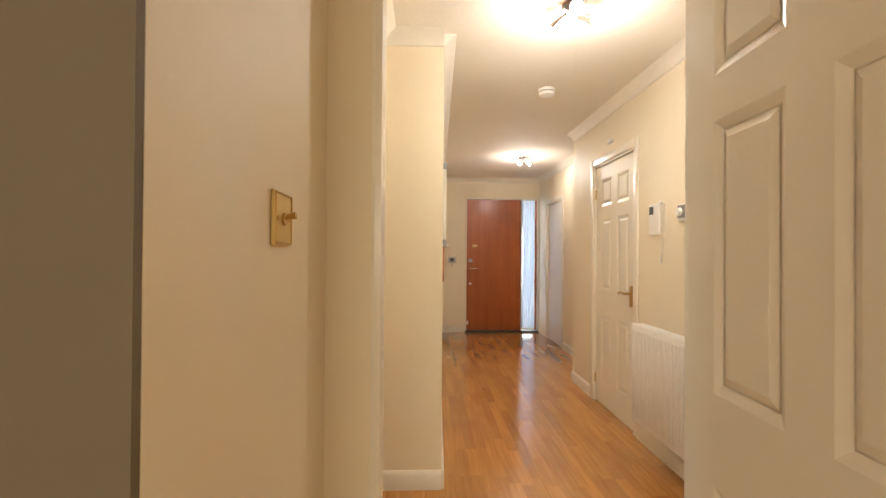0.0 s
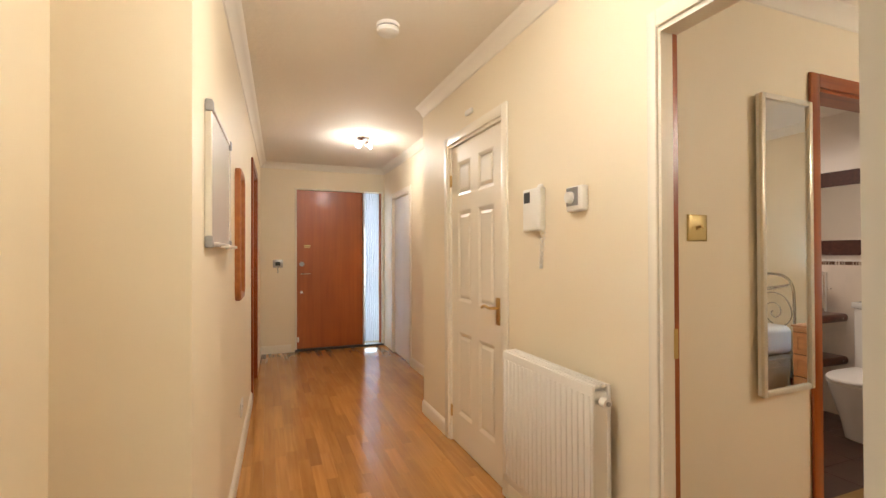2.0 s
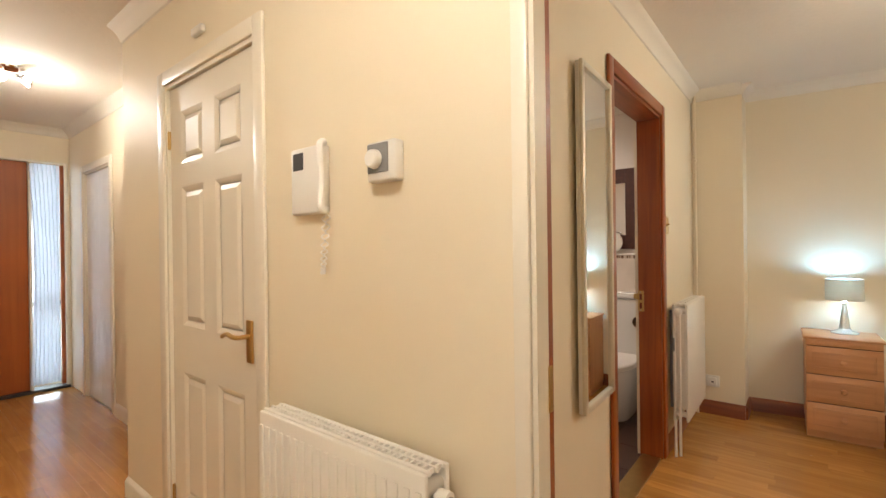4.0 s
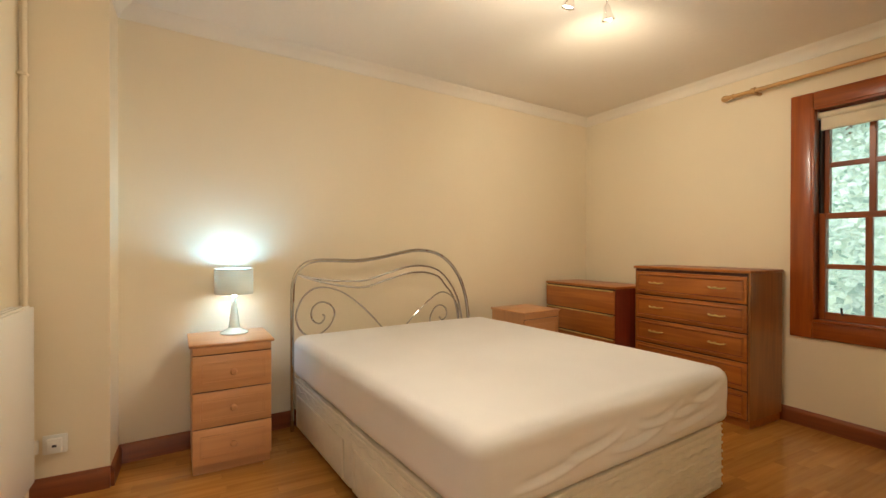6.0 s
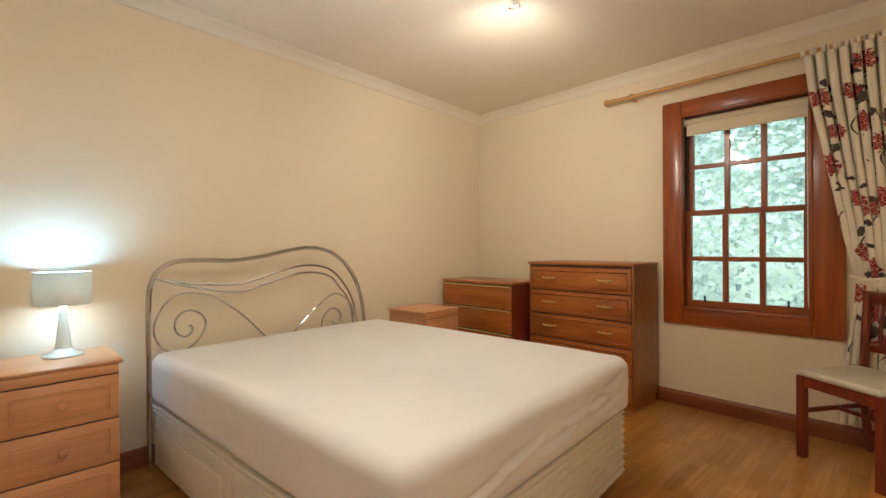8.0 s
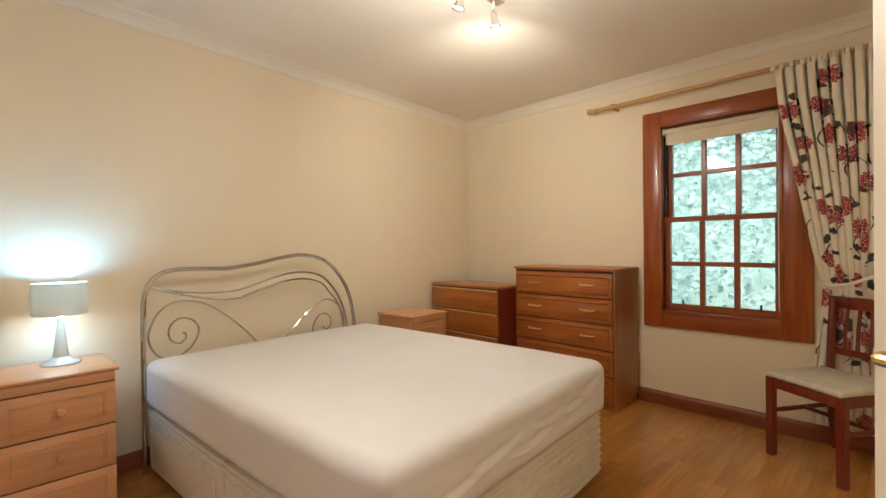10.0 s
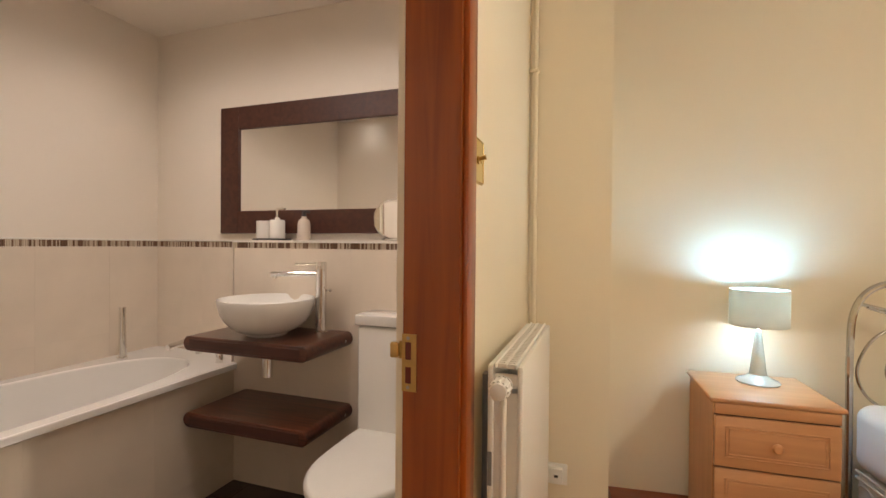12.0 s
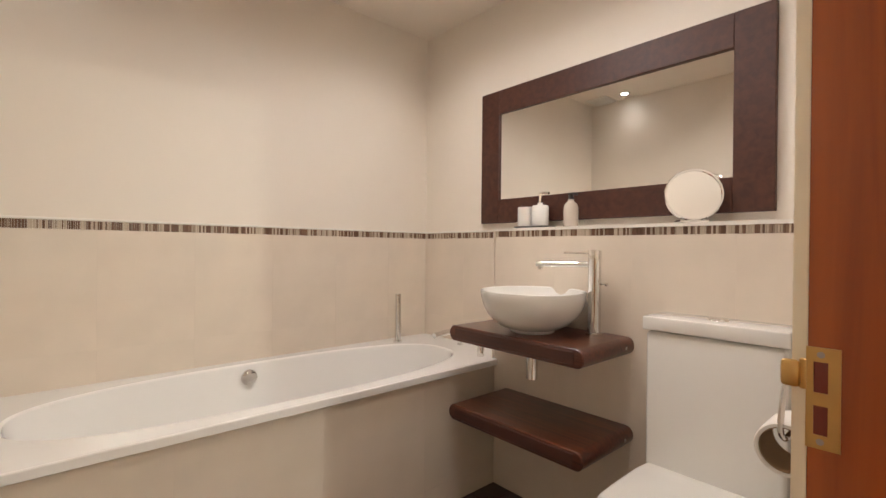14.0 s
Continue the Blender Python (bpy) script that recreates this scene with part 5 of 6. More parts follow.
for y in (0.20,):
    part("seat_rail", box(B(), -0.168, 0.168, y - 0.012, y + 0.012, 0.375, 0.43, 0.003), M["mahogany"], ch)
part("seat_rail", box(B(), -0.150, 0.150, -0.19, -0.17, 0.375, 0.43, 0.003), M["mahogany"], ch)
for x in (-0.178, 0.178):
    part("seat_rail", box(B(), x - 0.011, x + 0.011, -0.170, 0.183, 0.375, 0.43, 0.003), M["mahogany"], ch)
    part("stretcher", box(B(), x - 0.008, x + 0.008, -0.180, 0.183, 0.235, 0.258, 0.003), M["mahogany"], ch)
part("stretcher", box(B(), -0.172, 0.172, -0.02, 0.0, 0.238, 0.256, 0.003), M["mahogany"], ch)
bm = B()
box(bm, -0.196, 0.196, -0.165, 0.222, 0.428, 0.462, 0.016, 4)
for v in bm.verts:
    if v.co.z > 0.45:
        v.co.z += 0.014 * max(0, 1 - (v.co.x / 0.2) ** 2)
part("seat", bm, M["seatpad"], ch, "pale satin upholstered seat pad")
part("top_rail", box(B(), -0.185, 0.185, -0.222, -0.195, 0.80, 0.865, 0.008, 2), M["mahogany"], ch)
part("lower_rail", box(B(), -0.15, 0.15, -0.198, -0.176, 0.545, 0.58, 0.005), M["mahogany"], ch)
for x in (-0.09, -0.03, 0.03, 0.09):
    part("slat", tube(B(), smooth([(x, -0.187, 0.575), (x * 1.08, -0.196, 0.68), (x, -0.208, 0.805)], 5), 0.009, 8), M["mahogany"], ch)

# ---- long mirror and switches in the bedroom ----
wm = thing("wall_mirror", pose(2.966, BED_N - 0.0145, 0.646, 0, 0, 2.0), "tall narrow mirror in a pale silver frame", "mirror")
W, H = 0.362, 1.30
part("mirror_glass", box(B(), 0.024, W - 0.024, -0.018, -0.014, 0.024, H - 0.024), M["mirror"], wm)
part("backing", box(B(), 0.004, W - 0.004, -0.0135, 0.0, 0.004, H - 0.004), M["plastic"], wm)
part("hanger", box(B(), 0.05, 0.09, 0.0, 0.011, H - 0.12, H - 0.08), M["steel"], wm)
M["silverframe"] = paint("pale_silver_frame", (0.74, 0.68, 0.56), 0.3, 0.05, 14, 0.1, 90, 0.001, metal=0.35)
for x0, x1, z0, z1 in ((0, 0.026, 0, H), (W - 0.026, W, 0, H), (0.026, W - 0.026, 0, 0.026), (0.026, W - 0.026, H - 0.026, H)):
    part("frame", box(B(), x0, x1, -0.03, -0.0135, z0, z1, 0.006, 2), M["silverframe"], wm)


def light_switch(m, label, h=0.043):
    """A square brass plate of half-width h with a toggle, facing -y."""
    s = thing("light_switch", m, label, "light switch", "brass switches")
    part("plate", box(B(), -h, h, -0.006, 0, -h, h, 0.003, 2), M["switchbrass"], s)
    part("rim", tube(B(), [(-h + 0.004, -0.006, -h + 0.004), (h - 0.004, -0.006, -h + 0.004), (h - 0.004, -0.006, h - 0.004), (-h + 0.004, -0.006, h - 0.004)], 0.0022, 6, True), M["brass"], s)
    part("dolly", tube(B(), [(0, -0.005, 0), (0, -0.016, 0.004), (0.0, -0.026, 0.006)], lambda t: 0.004 + 0.002 * t, 8), M["brass"], s)
    part("collar", cyl(B(), (0, -0.0055, 0), (0, -0.010, 0), 0.010, seg=16), M["brass"], s)
    for x in (-0.03, 0.03):
        part("screw", cyl(B(), (x, -0.0055, 0), (x, -0.0075, 0), 0.0035, seg=10), M["brass"], s)
    return s


light_switch(pose(2.632, BED_N, 1.362), "square brass switch inside the bedroom door", 0.054)
light_switch(pose(4.385, BED_N, 1.385), "square brass switch beside the bathroom doorway", 0.054)
light_switch(pose(0.50, 1.40, 1.30, 0, 0, 90), "square brass switch on the living room wall")
ds = thing("light_switch", pose(1.139, HALL_END, 1.135), "dark metal switch plate with a hanging key", "light switch", "brass switches")
part("plate", box(B(), -0.06, 0.06, -0.010, 0, -0.05, 0.05, 0.004, 2), M["steel"], ds)
part("rocker", box(B(), -0.03, 0.03, -0.014, -0.008, -0.025, 0.025, 0.003), M["black"], ds)
part("key", box(B(), -0.006, 0.006, -0.012, -0.006, -0.12, -0.05, 0.002), M["steel"], ds)


def socket_outlet(m, label):
    s = thing("socket_outlet", m, label, "socket")
    part("plate", box(B(), -0.073, 0.073, -0.009, 0, -0.043, 0.043, 0.004, 2), M["plastic"], s)
    for x in (-0.036, 0.036):
        part("switch", box(B(), x - 0.008, x + 0.008, -0.012, -0.008, 0.014, 0.028, 0.002), M["plastic"], s)
        part("pin_hole", box(B(), x - 0.004, x + 0.004, -0.0098, -0.0085, -0.012, -0.002), M["black"], s)
    return s


so = thing("socket_outlet", pose(5.262, 2.848, 0.247, 0, 0, -90), "white socket with a plugged-in adaptor on the column", "socket")
part("plate", box(B(), -0.045, 0.045, -0.009, 0, -0.043, 0.043, 0.004, 2), M["plastic"], so)
part("adaptor", box(B(), -0.028, 0.028, -0.030, -0.008, -0.035, 0.03, 0.006, 2), M["plastic"], so)
part("indicator", box(B(), -0.006, 0.010, -0.0315, -0.029, -0.006, 0.004), M["black"], so)
sw = thing("socket_outlet", pose(5.262, 2.925, 0.245, 0, 0, -90), "small white telephone outlet on the column", "socket")
part("plate", box(B(), -0.02, 0.02, -0.02, 0, -0.03, 0.03, 0.005, 2), M["plastic"], sw)
socket_outlet(pose(west_x(4.75) + 0.001, 4.75, 0.30, 0, 0, 90 - 1.35), "white double socket low on the hall wall")

# ---- ceiling lights and detectors ----
bl = thing("spotlight_bar", pose(BED_LIGHT[0], BED_LIGHT[1], CEIL), "chrome ceiling bar with four lit spotlights", "ceiling light")
part("bar", box(B(), -0.028, 0.028, -0.42, 0.42, -0.022, 0, 0.006, 2), M["chrome"], bl)


def spot_head(parent, at, aim, drop):
    """A swivelling cup with a lit lamp, hung from a short stem."""
    at, aim = Vector(at), Vector(aim).normalized()
    joint = at + Vector((0, 0, -drop))
    h = part("stem", cyl(B(), at, joint, 0.006, seg=10), M["chrome"], parent)
    m = Matrix.Translation(joint) @ aim.to_track_quat("Z", "Y").to_matrix().to_4x4()
    part("cup", lathe(B(), [(0.0, -0.022), (0.012, -0.020), (0.017, -0.008), (0.019, 0.012), (0.028, 0.040), (0.031, 0.052), (0.029, 0.053), (0.024, 0.040), (0, 0.036)], 24, m), M["chrome"], h)
    part("lit_lamp", lathe(B(), [(0, 0.049), (0.016, 0.048), (0.023, 0.044), (0.024, 0.041), (0, 0.0395)], 20, m), M["bulb"], h, "glowing lamp face")


for k, (y, aim) in enumerate(((-0.36, (0.05, -0.25, -1)), (-0.12, (0.3, 0.1, -1)), (0.12, (-0.25, 0.1, -1)), (0.36, (0.3, 0.3, -1)))):
    spot_head(bl, (0, y, -0.02), aim, 0.075)


def ceiling_spots(name, m, label, heads):
    c = thing(name, m, label, "ceiling light")
    part("rose", lathe(B(), [(0, 0), (0.062, 0), (0.062, -0.010), (0.052, -0.020), (0, -0.022)], 32), M["chrome"], c)
    for at, aim in heads:
        spot_head(c, at, aim, 0.05)
    return c


ceiling_spots("ceiling_spotlight", pose(HALL_LIGHT[0], HALL_LIGHT[1], CEIL), "chrome cluster of lit ceiling spotlights in the hall", [((0.05, 0.02, -0.015), (0.9, -0.4, -0.35)), ((-0.04, 0.03, -0.015), (-0.6, 0.8, -0.3)), ((0.0, -0.05, -0.015), (-0.3, -0.9, -0.4))])
ceiling_spots("ceiling_spotlight", pose(FAR_LIGHT[0], FAR_LIGHT[1], CEIL), "chrome cluster of lit spotlights near the front door", [((0.04, 0.0, -0.015), (0.8, 0.3, -0.3)), ((-0.04, -0.02, -0.015), (-0.3, -0.7, -0.45)), ((0.03, -0.04, -0.015), (0.6, -0.7, -0.4))])
sd = thing("smoke_detector", pose(1.582, 3.85, CEIL), "round white smoke detector on the hall ceiling", "smoke detector")
part("base", lathe(B(), [(0, 0), (0.058, 0), (0.058, -0.016), (0, -0.016)], 36), M["plastic"], sd)
part("cover", lathe(B(), [(0, -0.022), (0.054, -0.022), (0.056, -0.026), (0.054, -0.042), (0.044, -0.050), (0.0, -0.053)], 36), M["plastic"], sd)
part("slot_ring", lathe(B(), [(0, -0.016), (0.049, -0.016), (0.049, -0.022), (0, -0.022)], 36), M["grey"], sd)
da = thing("door_sensor", pose(HALL_E, 4.155, 2.128, 0, 0, -90), "small white sensor above the hall door", "sensor")
part("body", box(B(), -0.045, 0.045, -0.022, 0, -0.016, 0.016, 0.008, 3), M["plastic"], da)

# ---- hall wall things ----
en = thing("entry_phone", pose(HALL_E, 3.41, 1.46, 0, 0, -90), "white wall entry phone with handset and coiled cord", "entry phone")
part("body", box(B(), -0.095, 0.055, -0.030, 0, -0.095, 0.10, 0.008, 3), M["plastic"], en)
part("screen", box(B(), -0.080, -0.030, -0.032, -0.029, 0.035, 0.085, 0.001), M["black"], en, "small dark screen")
part("handset", tube(B(), smooth([(0.072, -0.03, 0.10), (0.070, -0.046, 0.085), (0.072, -0.040, 0.0), (0.070, -0.046, -0.075), (0.072, -0.03, -0.09)], 6), 0.0105, 10), M["plastic"], en, "white curved handset")
pts = []
for k in range(120):
    t = k / 119
    cx, cz = 0.055 - 0.02 * math.sin(math.pi * t), -0.095 - 0.17 * math.sin(math.pi * min(1, t * 1.0)) * (1 if t < 0.5 else 1)
    cx += 0.02 * t
    pts.append((cx + 0.006 * math.cos(t * 130), -0.022 + 0.006 * math.sin(t * 130), cz))
part("coiled_cord", tube(B(), pts, 0.0022, 5), M["plastic"], en)
th = thing("thermostat", pose(HALL_E, 3.112, 1.478, 0, 0, -90), "white square dial thermostat on the hall wall", "thermostat")
part("body", box(B(), -0.053, 0.047, -0.034, 0, -0.050, 0.050, 0.008, 3), M["plastic"], th)
part("face", box(B(), -0.048, 0.024, -0.036, -0.033, -0.028, 0.044, 0.001), M["grey"], th, "grey dial face")
part("dial", lathe(B(), [(0, 0.018), (0.018, 0.018), (0.022, 0.014), (0.024, 0.0), (0, 0)], 28, Matrix.Translation((-0.018, -0.038, 0.005)) @ Matrix.Rotation(math.pi / 2, 4, "X")), M["plastic"], th)

WT = 90 - 1.35
wb = thing("whiteboard", pose(west_x(3.285), 3.285, 1.29, 0, 0, WT), "whiteboard in an aluminium frame on the hall wall", "whiteboard")
W, H = 0.62, 0.475
part("panel", box(B(), 0.008, W - 0.008, -0.016, -0.004, 0.008, H - 0.008), M["board"], wb)
M["alu"] = paint("pale_aluminium", (0.66, 0.62, 0.55), 0.35, 0.04, 14, 0.05, 90, 0.0006, metal=0.8)
for x0, x1, z0, z1 in ((0.012, W - 0.012, 0, 0.016), (0.012, W - 0.012, H - 0.016, H), (0, 0.016, 0.012, H - 0.012), (W - 0.016, W, 0.012, H - 0.012)):
    part("frame", box(B(), x0, x1, -0.022, 0, z0, z1, 0.003), M["alu"], wb)
for x in (0.014, W - 0.014):
    for z in (0.014, H - 0.014):
        part("corner_cap", box(B(), x - 0.020, x + 0.020, -0.026, -0.001, z - 0.020, z + 0.020, 0.006, 2), M["grey"], wb, "grey plastic corner cap")
part("pen_tray", box(B(), 0.22, 0.54, -0.055, -0.0225, -0.004, 0.008, 0.003), M["alu"], wb)

hm = thing("hall_mirror", pose(west_x(4.34), 4.34, 1.0, 0, 0, WT), "narrow wood-framed mirror with rounded corners", "mirror")
W, H = 0.36, 0.745


def rounded(w, h, r, inset=0.0, n=6):
    pts = []
    for cx, cz, a0 in ((w - r, h - r, 0), (r, h - r, 90), (r, r, 180), (w - r, r, 270)):
        for k in range(n + 1):
            a = radians(a0 + 90 * k / n)
            pts.append((cx + (r - inset) * math.cos(a), cz + (r - inset) * math.sin(a)))
    return pts


bm = B()
rings = []
for inset, y in ((0.0, 0.0), (0.0, -0.022), (0.008, -0.03), (0.030, -0.03), (0.036, -0.018), (0.036, -0.006)):
    rings.append([bm.verts.new((x, y, z)) for x, z in rounded(W, H, 0.075, inset)])
for a, b2 in zip(rings, rings[1:]):
    for k in range(len(a)):
        j = (k + 1) % len(a)
        bm.faces.new((a[k], a[j], b2[j], b2[k]))
part("frame", bm, M["chest"], hm, "brown rounded wooden frame")
bm = B()
vs = [bm.verts.new((x, -0.008, z)) for x, z in rounded(W, H, 0.075, 0.034)]
vb = [bm.verts.new((x, -0.002, z)) for x, z in rounded(W, H, 0.075, 0.034)]
bm.faces.new(vs)
bm.faces.new(vb[::-1])
for k in range(len(vs)):
    j = (k + 1) % len(vs)
    bm.faces.new((vs[k], vb[k], vb[j], vs[j]))
part("mirror_glass", bm, M["mirror"], hm)

# ---- bathroom ----
BF, RIM = 4.405, 0.588
bt = thing("bathtub", pose(0, 0, 0), "white acrylic bathtub set against tiled walls", "bathtub")
bx0, bx1, by0, by1 = BATH_W + 0.004, BATH_E - 0.012, BF - 0.016, BATH_N - 0.012


def tub_ring(bm, cx, cy, ax, ay, z, n=64, e=3.2):
    out = []
    for k in range(n):
        a = 2 * math.pi * (k + 0.5) / n
        c, s = math.cos(a), math.sin(a)
        out.append(bm.verts.new((cx + ax * math.copysign(abs(c) ** (2 / e), c), cy + ay * math.copysign(abs(s) ** (2 / e), s), z)))
    return out


bm = B()
cx, cy = (bx0 + bx1) / 2, (by0 + by1) / 2
hx, hy = (bx1 - bx0) / 2, (by1 - by0) / 2
seq = [tub_ring(bm, cx, cy, hx, hy, RIM - 0.028, e=60), tub_ring(bm, cx, cy, hx, hy, RIM - 0.004, e=60), tub_ring(bm, cx, cy, hx - 0.004, hy - 0.004, RIM, e=60)]
tx, tcx = hx - 0.125, cx - 0.045
for ax, ay, z, e in ((tx, hy - 0.058, RIM, 2.6), (tx - 0.008, hy - 0.066, RIM - 0.006, 2.6), (tx - 0.02, hy - 0.078, RIM - 0.06, 2.6), (tx - 0.06, hy - 0.10, RIM - 0.25, 2.6), (tx - 0.10, hy - 0.125, RIM - 0.36, 2.6), (tx - 0.16, hy - 0.17, RIM - 0.405, 2.4), (tx - 0.4, hy - 0.28, RIM - 0.415, 2.2)):
    seq.append(tub_ring(bm, tcx, cy, ax, ay, z, e=e))
for a, b2 in zip(seq, seq[1:]):
    for k in range(64):
        j = (k + 1) % 64
        bm.faces.new((a[k], a[j], b2[j], b2[k]))
bm.faces.new(seq[-1])
part("tub", bm, M["acrylic"], bt, "white acrylic tub with a flat rim", 28)
ov = part("overflow", lathe(B(), [(0, 0.018), (0.024, 0.018), (0.032, 0.014), (0.034, 0.004), (0.030, 0.0), (0, 0)], 28, Matrix.Translation((4.215, by1 - 0.086, RIM - 0.055)) @ Matrix.Rotation(math.pi / 2, 4, "X")), M["chrome"], bt, "round chrome overflow cover")
part("hand_shower", cyl(cyl(B(), (4.995, 4.985, RIM), (4.995, 4.985, RIM + 0.012), 0.024, seg=20), (4.995, 4.985, RIM + 0.01), (4.995, 4.985, RIM + 0.265), 0.018, 0.016, 18), M["chrome"], bt, "upright chrome hand shower on the rim")
part("spout", tube(B(), smooth([(5.215, 4.72, RIM), (5.215, 4.72, RIM + 0.055), (5.195, 4.72, RIM + 0.075), (5.12, 4.72, RIM + 0.078), (5.03, 4.72, RIM + 0.070)], 6), 0.015, 12), M["chrome"], bt, "chrome bath spout on the rim")
part("mixer_knob", cyl(cyl(B(), (5.115, 4.475, RIM), (5.115, 4.475, RIM + 0.07), 0.017, seg=18), (5.115, 4.475, RIM + 0.055), (5.135, 4.44, RIM + 0.075), 0.006, seg=10), M["chrome"], bt, "chrome bath mixer control")
slab("bath_frame", [(BATH_W + 0.01, BF + 0.012), (LEDGE_X, BF + 0.012), (LEDGE_X, BF + 0.03), (BATH_W + 0.01, BF + 0.03)], 0.0, RIM - 0.04, "grout", "backing of the tiled bath panel", "bath panel")

# shelves, basin and tap


def floating_shelf(z0, z1, label):
    s = thing("floating_shelf", pose(0, 0, 0), label, "shelf", "bathroom shelves")
    x0, x1, y0, y1 = 4.802, LEDGE_X, 3.735, 4.357
    r = (z1 - z0) / 2 - 0.004
    outline = []
    for cy2, a0 in ((y1 - r, -90), (y0 + r, 90)):
        for k in range(11):
            a = radians(a0 + 180 * k / 10)
            outline.append((cy2 + r * math.cos(a), (z0 + z1) / 2 + (r + 0.004) * math.sin(a)))
    bm = B()
    rings = []
    for x, inset in ((x1, 0.0), (x0 + 0.004, 0.0), (x0, 0.003)):
        rings.append([bm.verts.new((x, y + (inset if y < 4.04 else -inset), z + (inset if z < (z0 + z1) / 2 else -inset))) for y, z in outline])
    for a, b2 in zip(rings, rings[1:]):
        for k in range(len(a)):
            j = (k + 1) % len(a)
            bm.faces.new((a[k], a[j], b2[j], b2[k]))
    bm.faces.new(rings[0])
    bm.faces.new(rings[-1])
    b3 = part("board", bm, M["wenge"], s)
    part("front_inlay", box(B(), x0 - 0.002, x0 + 0.004, y0 + 0.035, y1 - 0.035, z0 + 0.010, z1 - 0.010, 0.002), M["darkframe"], s, "recessed dark front strip")
    part("end_cap", cyl(B(), (x1 - 0.06, y0 + 0.003, (z0 + z1) / 2), (x1 - 0.06, y0 - 0.001, (z0 + z1) / 2), 0.006, seg=12), M["steel"], b3)
    return s


floating_shelf(0.727, 0.79, "dark zebra-wood floating shelf under the basin")
floating_shelf(0.402, 0.465, "dark zebra-wood floating shelf below the basin shelf")
ba = thing("basin", pose(4.952, 4.048, 0.79), "round white ceramic bowl basin on the shelf", "basin")
part("bowl", lathe(B(), [(0, 0.0), (0.082, 0.0), (0.086, 0.004), (0.087, 0.012), (0.118, 0.021), (0.148, 0.040), (0.172, 0.066), (0.188, 0.096), (0.197, 0.128), (0.2005, 0.152), (0.1995, 0.157), (0.196, 0.158), (0.192, 0.154), (0.188, 0.128), (0.178, 0.098), (0.161, 0.070), (0.136, 0.047), (0.10, 0.030), (0.05, 0.021), (0, 0.018)], 56), M["ceramic"], ba)
part("waste", lathe(B(), [(0, 0.026), (0.022, 0.025), (0.024, 0.021), (0, 0.019)], 20), M["chrome"], ba)
tp = thing("basin_tap", pose(5.065, 3.852, 0.79), "tall chrome mixer tap beside the bowl basin", "tap")
part("column", lathe(B(), [(0, 0), (0.030, 0), (0.030, 0.008), (0.0235, 0.010), (0.0235, 0.274), (0.0245, 0.276), (0.0245, 0.310), (0.022, 0.314), (0, 0.314)], 28), M["chrome"], tp)
dx, dy = -0.36, 0.93
part("spout", cyl(cyl(B(), (0, 0, 0.262), (dx * 0.22, dy * 0.22, 0.258), 0.0115, seg=16), (dx * 0.205, dy * 0.205, 0.258), (dx * 0.205, dy * 0.205, 0.239), 0.010, seg=14), M["chrome"], tp)
part("lever", box(B(), -0.006, 0.006, 0.0, 0.115, 0.300, 0.307, 0.002, m=Matrix.Rotation(math.atan2(-dx, dy), 4, "Z")), M["chrome"], tp)
part("pop_up_pin", cyl(cyl(B(), (0.0, -0.022, 0.19), (0.0, -0.046, 0.19), 0.003, seg=8), (0, -0.044, 0.19), (0, -0.052, 0.19), 0.006, seg=10), M["chrome"], tp)
wt = thing("waste_trap", pose(4.97, 4.06, 0.60), "short chrome waste pipe below the basin shelf", "waste pipe")
part("trap", cyl(B(), (0, 0, 0), (0, 0, 0.127), 0.022, seg=20), M["chrome"], wt)

# toilet
wc = thing("toilet", pose(0, 0, 0), "white close-coupled toilet with lid down", "toilet")
CY = 3.44
part("cistern", box(B(), 4.985, LEDGE_X - 0.001, CY - 0.185, CY + 0.185, 0.415, 0.850, 0.014, 4), M["ceramic"], wc)
part("cistern_lid", box(B(), 4.975, LEDGE_X - 0.001, CY - 0.192, CY + 0.192, 0.854, 0.897, 0.005, 3), M["ceramic"], wc)
part("flush_button", lathe(B(), [(0, 0.907), (0.018, 0.906), (0.026, 0.902), (0.029, 0.897), (0, 0.896)], 24, Matrix.Translation((5.06, CY, 0.0))), M["chrome"], wc, "round chrome flush button")


def wc_outline(front, half, n=18):
    pts = [(4.99, half * 0.96), (4.93, half)]
    for k in range(n + 1):
        a = radians(90 - 180 * k / n)
        pts.append((4.78 - (4.78 - front) * math.cos(a) ** 0.85 if math.cos(a) > 0 else 4.78, half * math.sin(a)))
    pts += [(4.93, -half), (4.99, -half * 0.96)]
    return pts


def loft(bm, levels):
    rings = [[bm.verts.new((x, CY + y, z)) for x, y in wc_outline(f, h)] for f, h, z in levels]
    for a, b2 in zip(rings, rings[1:]):
        for k in range(len(a)):
            j = (k + 1) % len(a)
            bm.faces.new((a[k], a[j], b2[j], b2[k]))
    bm.faces.new(rings[0][::-1])
    bm.faces.new(rings[-1])
    return bm


part("pan", loft(B(), [(4.66, 0.125, 0.0), (4.655, 0.128, 0.02), (4.62, 0.140, 0.12), (4.56, 0.160, 0.24), (4.51, 0.178, 0.34), (4.495, 0.183, 0.385)]), M["ceramic"], wc, "", 50)
part("seat", loft(B(), [(4.488, 0.184, 0.388), (4.485, 0.186, 0.395), (4.488, 0.184, 0.402)]), M["plastic"], wc, "", 50)
part("lid", loft(B(), [(4.486, 0.185, 0.405), (4.482, 0.188, 0.412), (4.486, 0.186, 0.424), (4.50, 0.176, 0.430)]), M["plastic"], wc, "white closed toilet lid", 50)

# toilet roll on its holder, fixed to the wall beside the doorway
tr = thing("toilet_roll_holder", pose(4.52, BATH_S, 0.83), "chrome holder with a half-used toilet roll", "toilet roll holder")
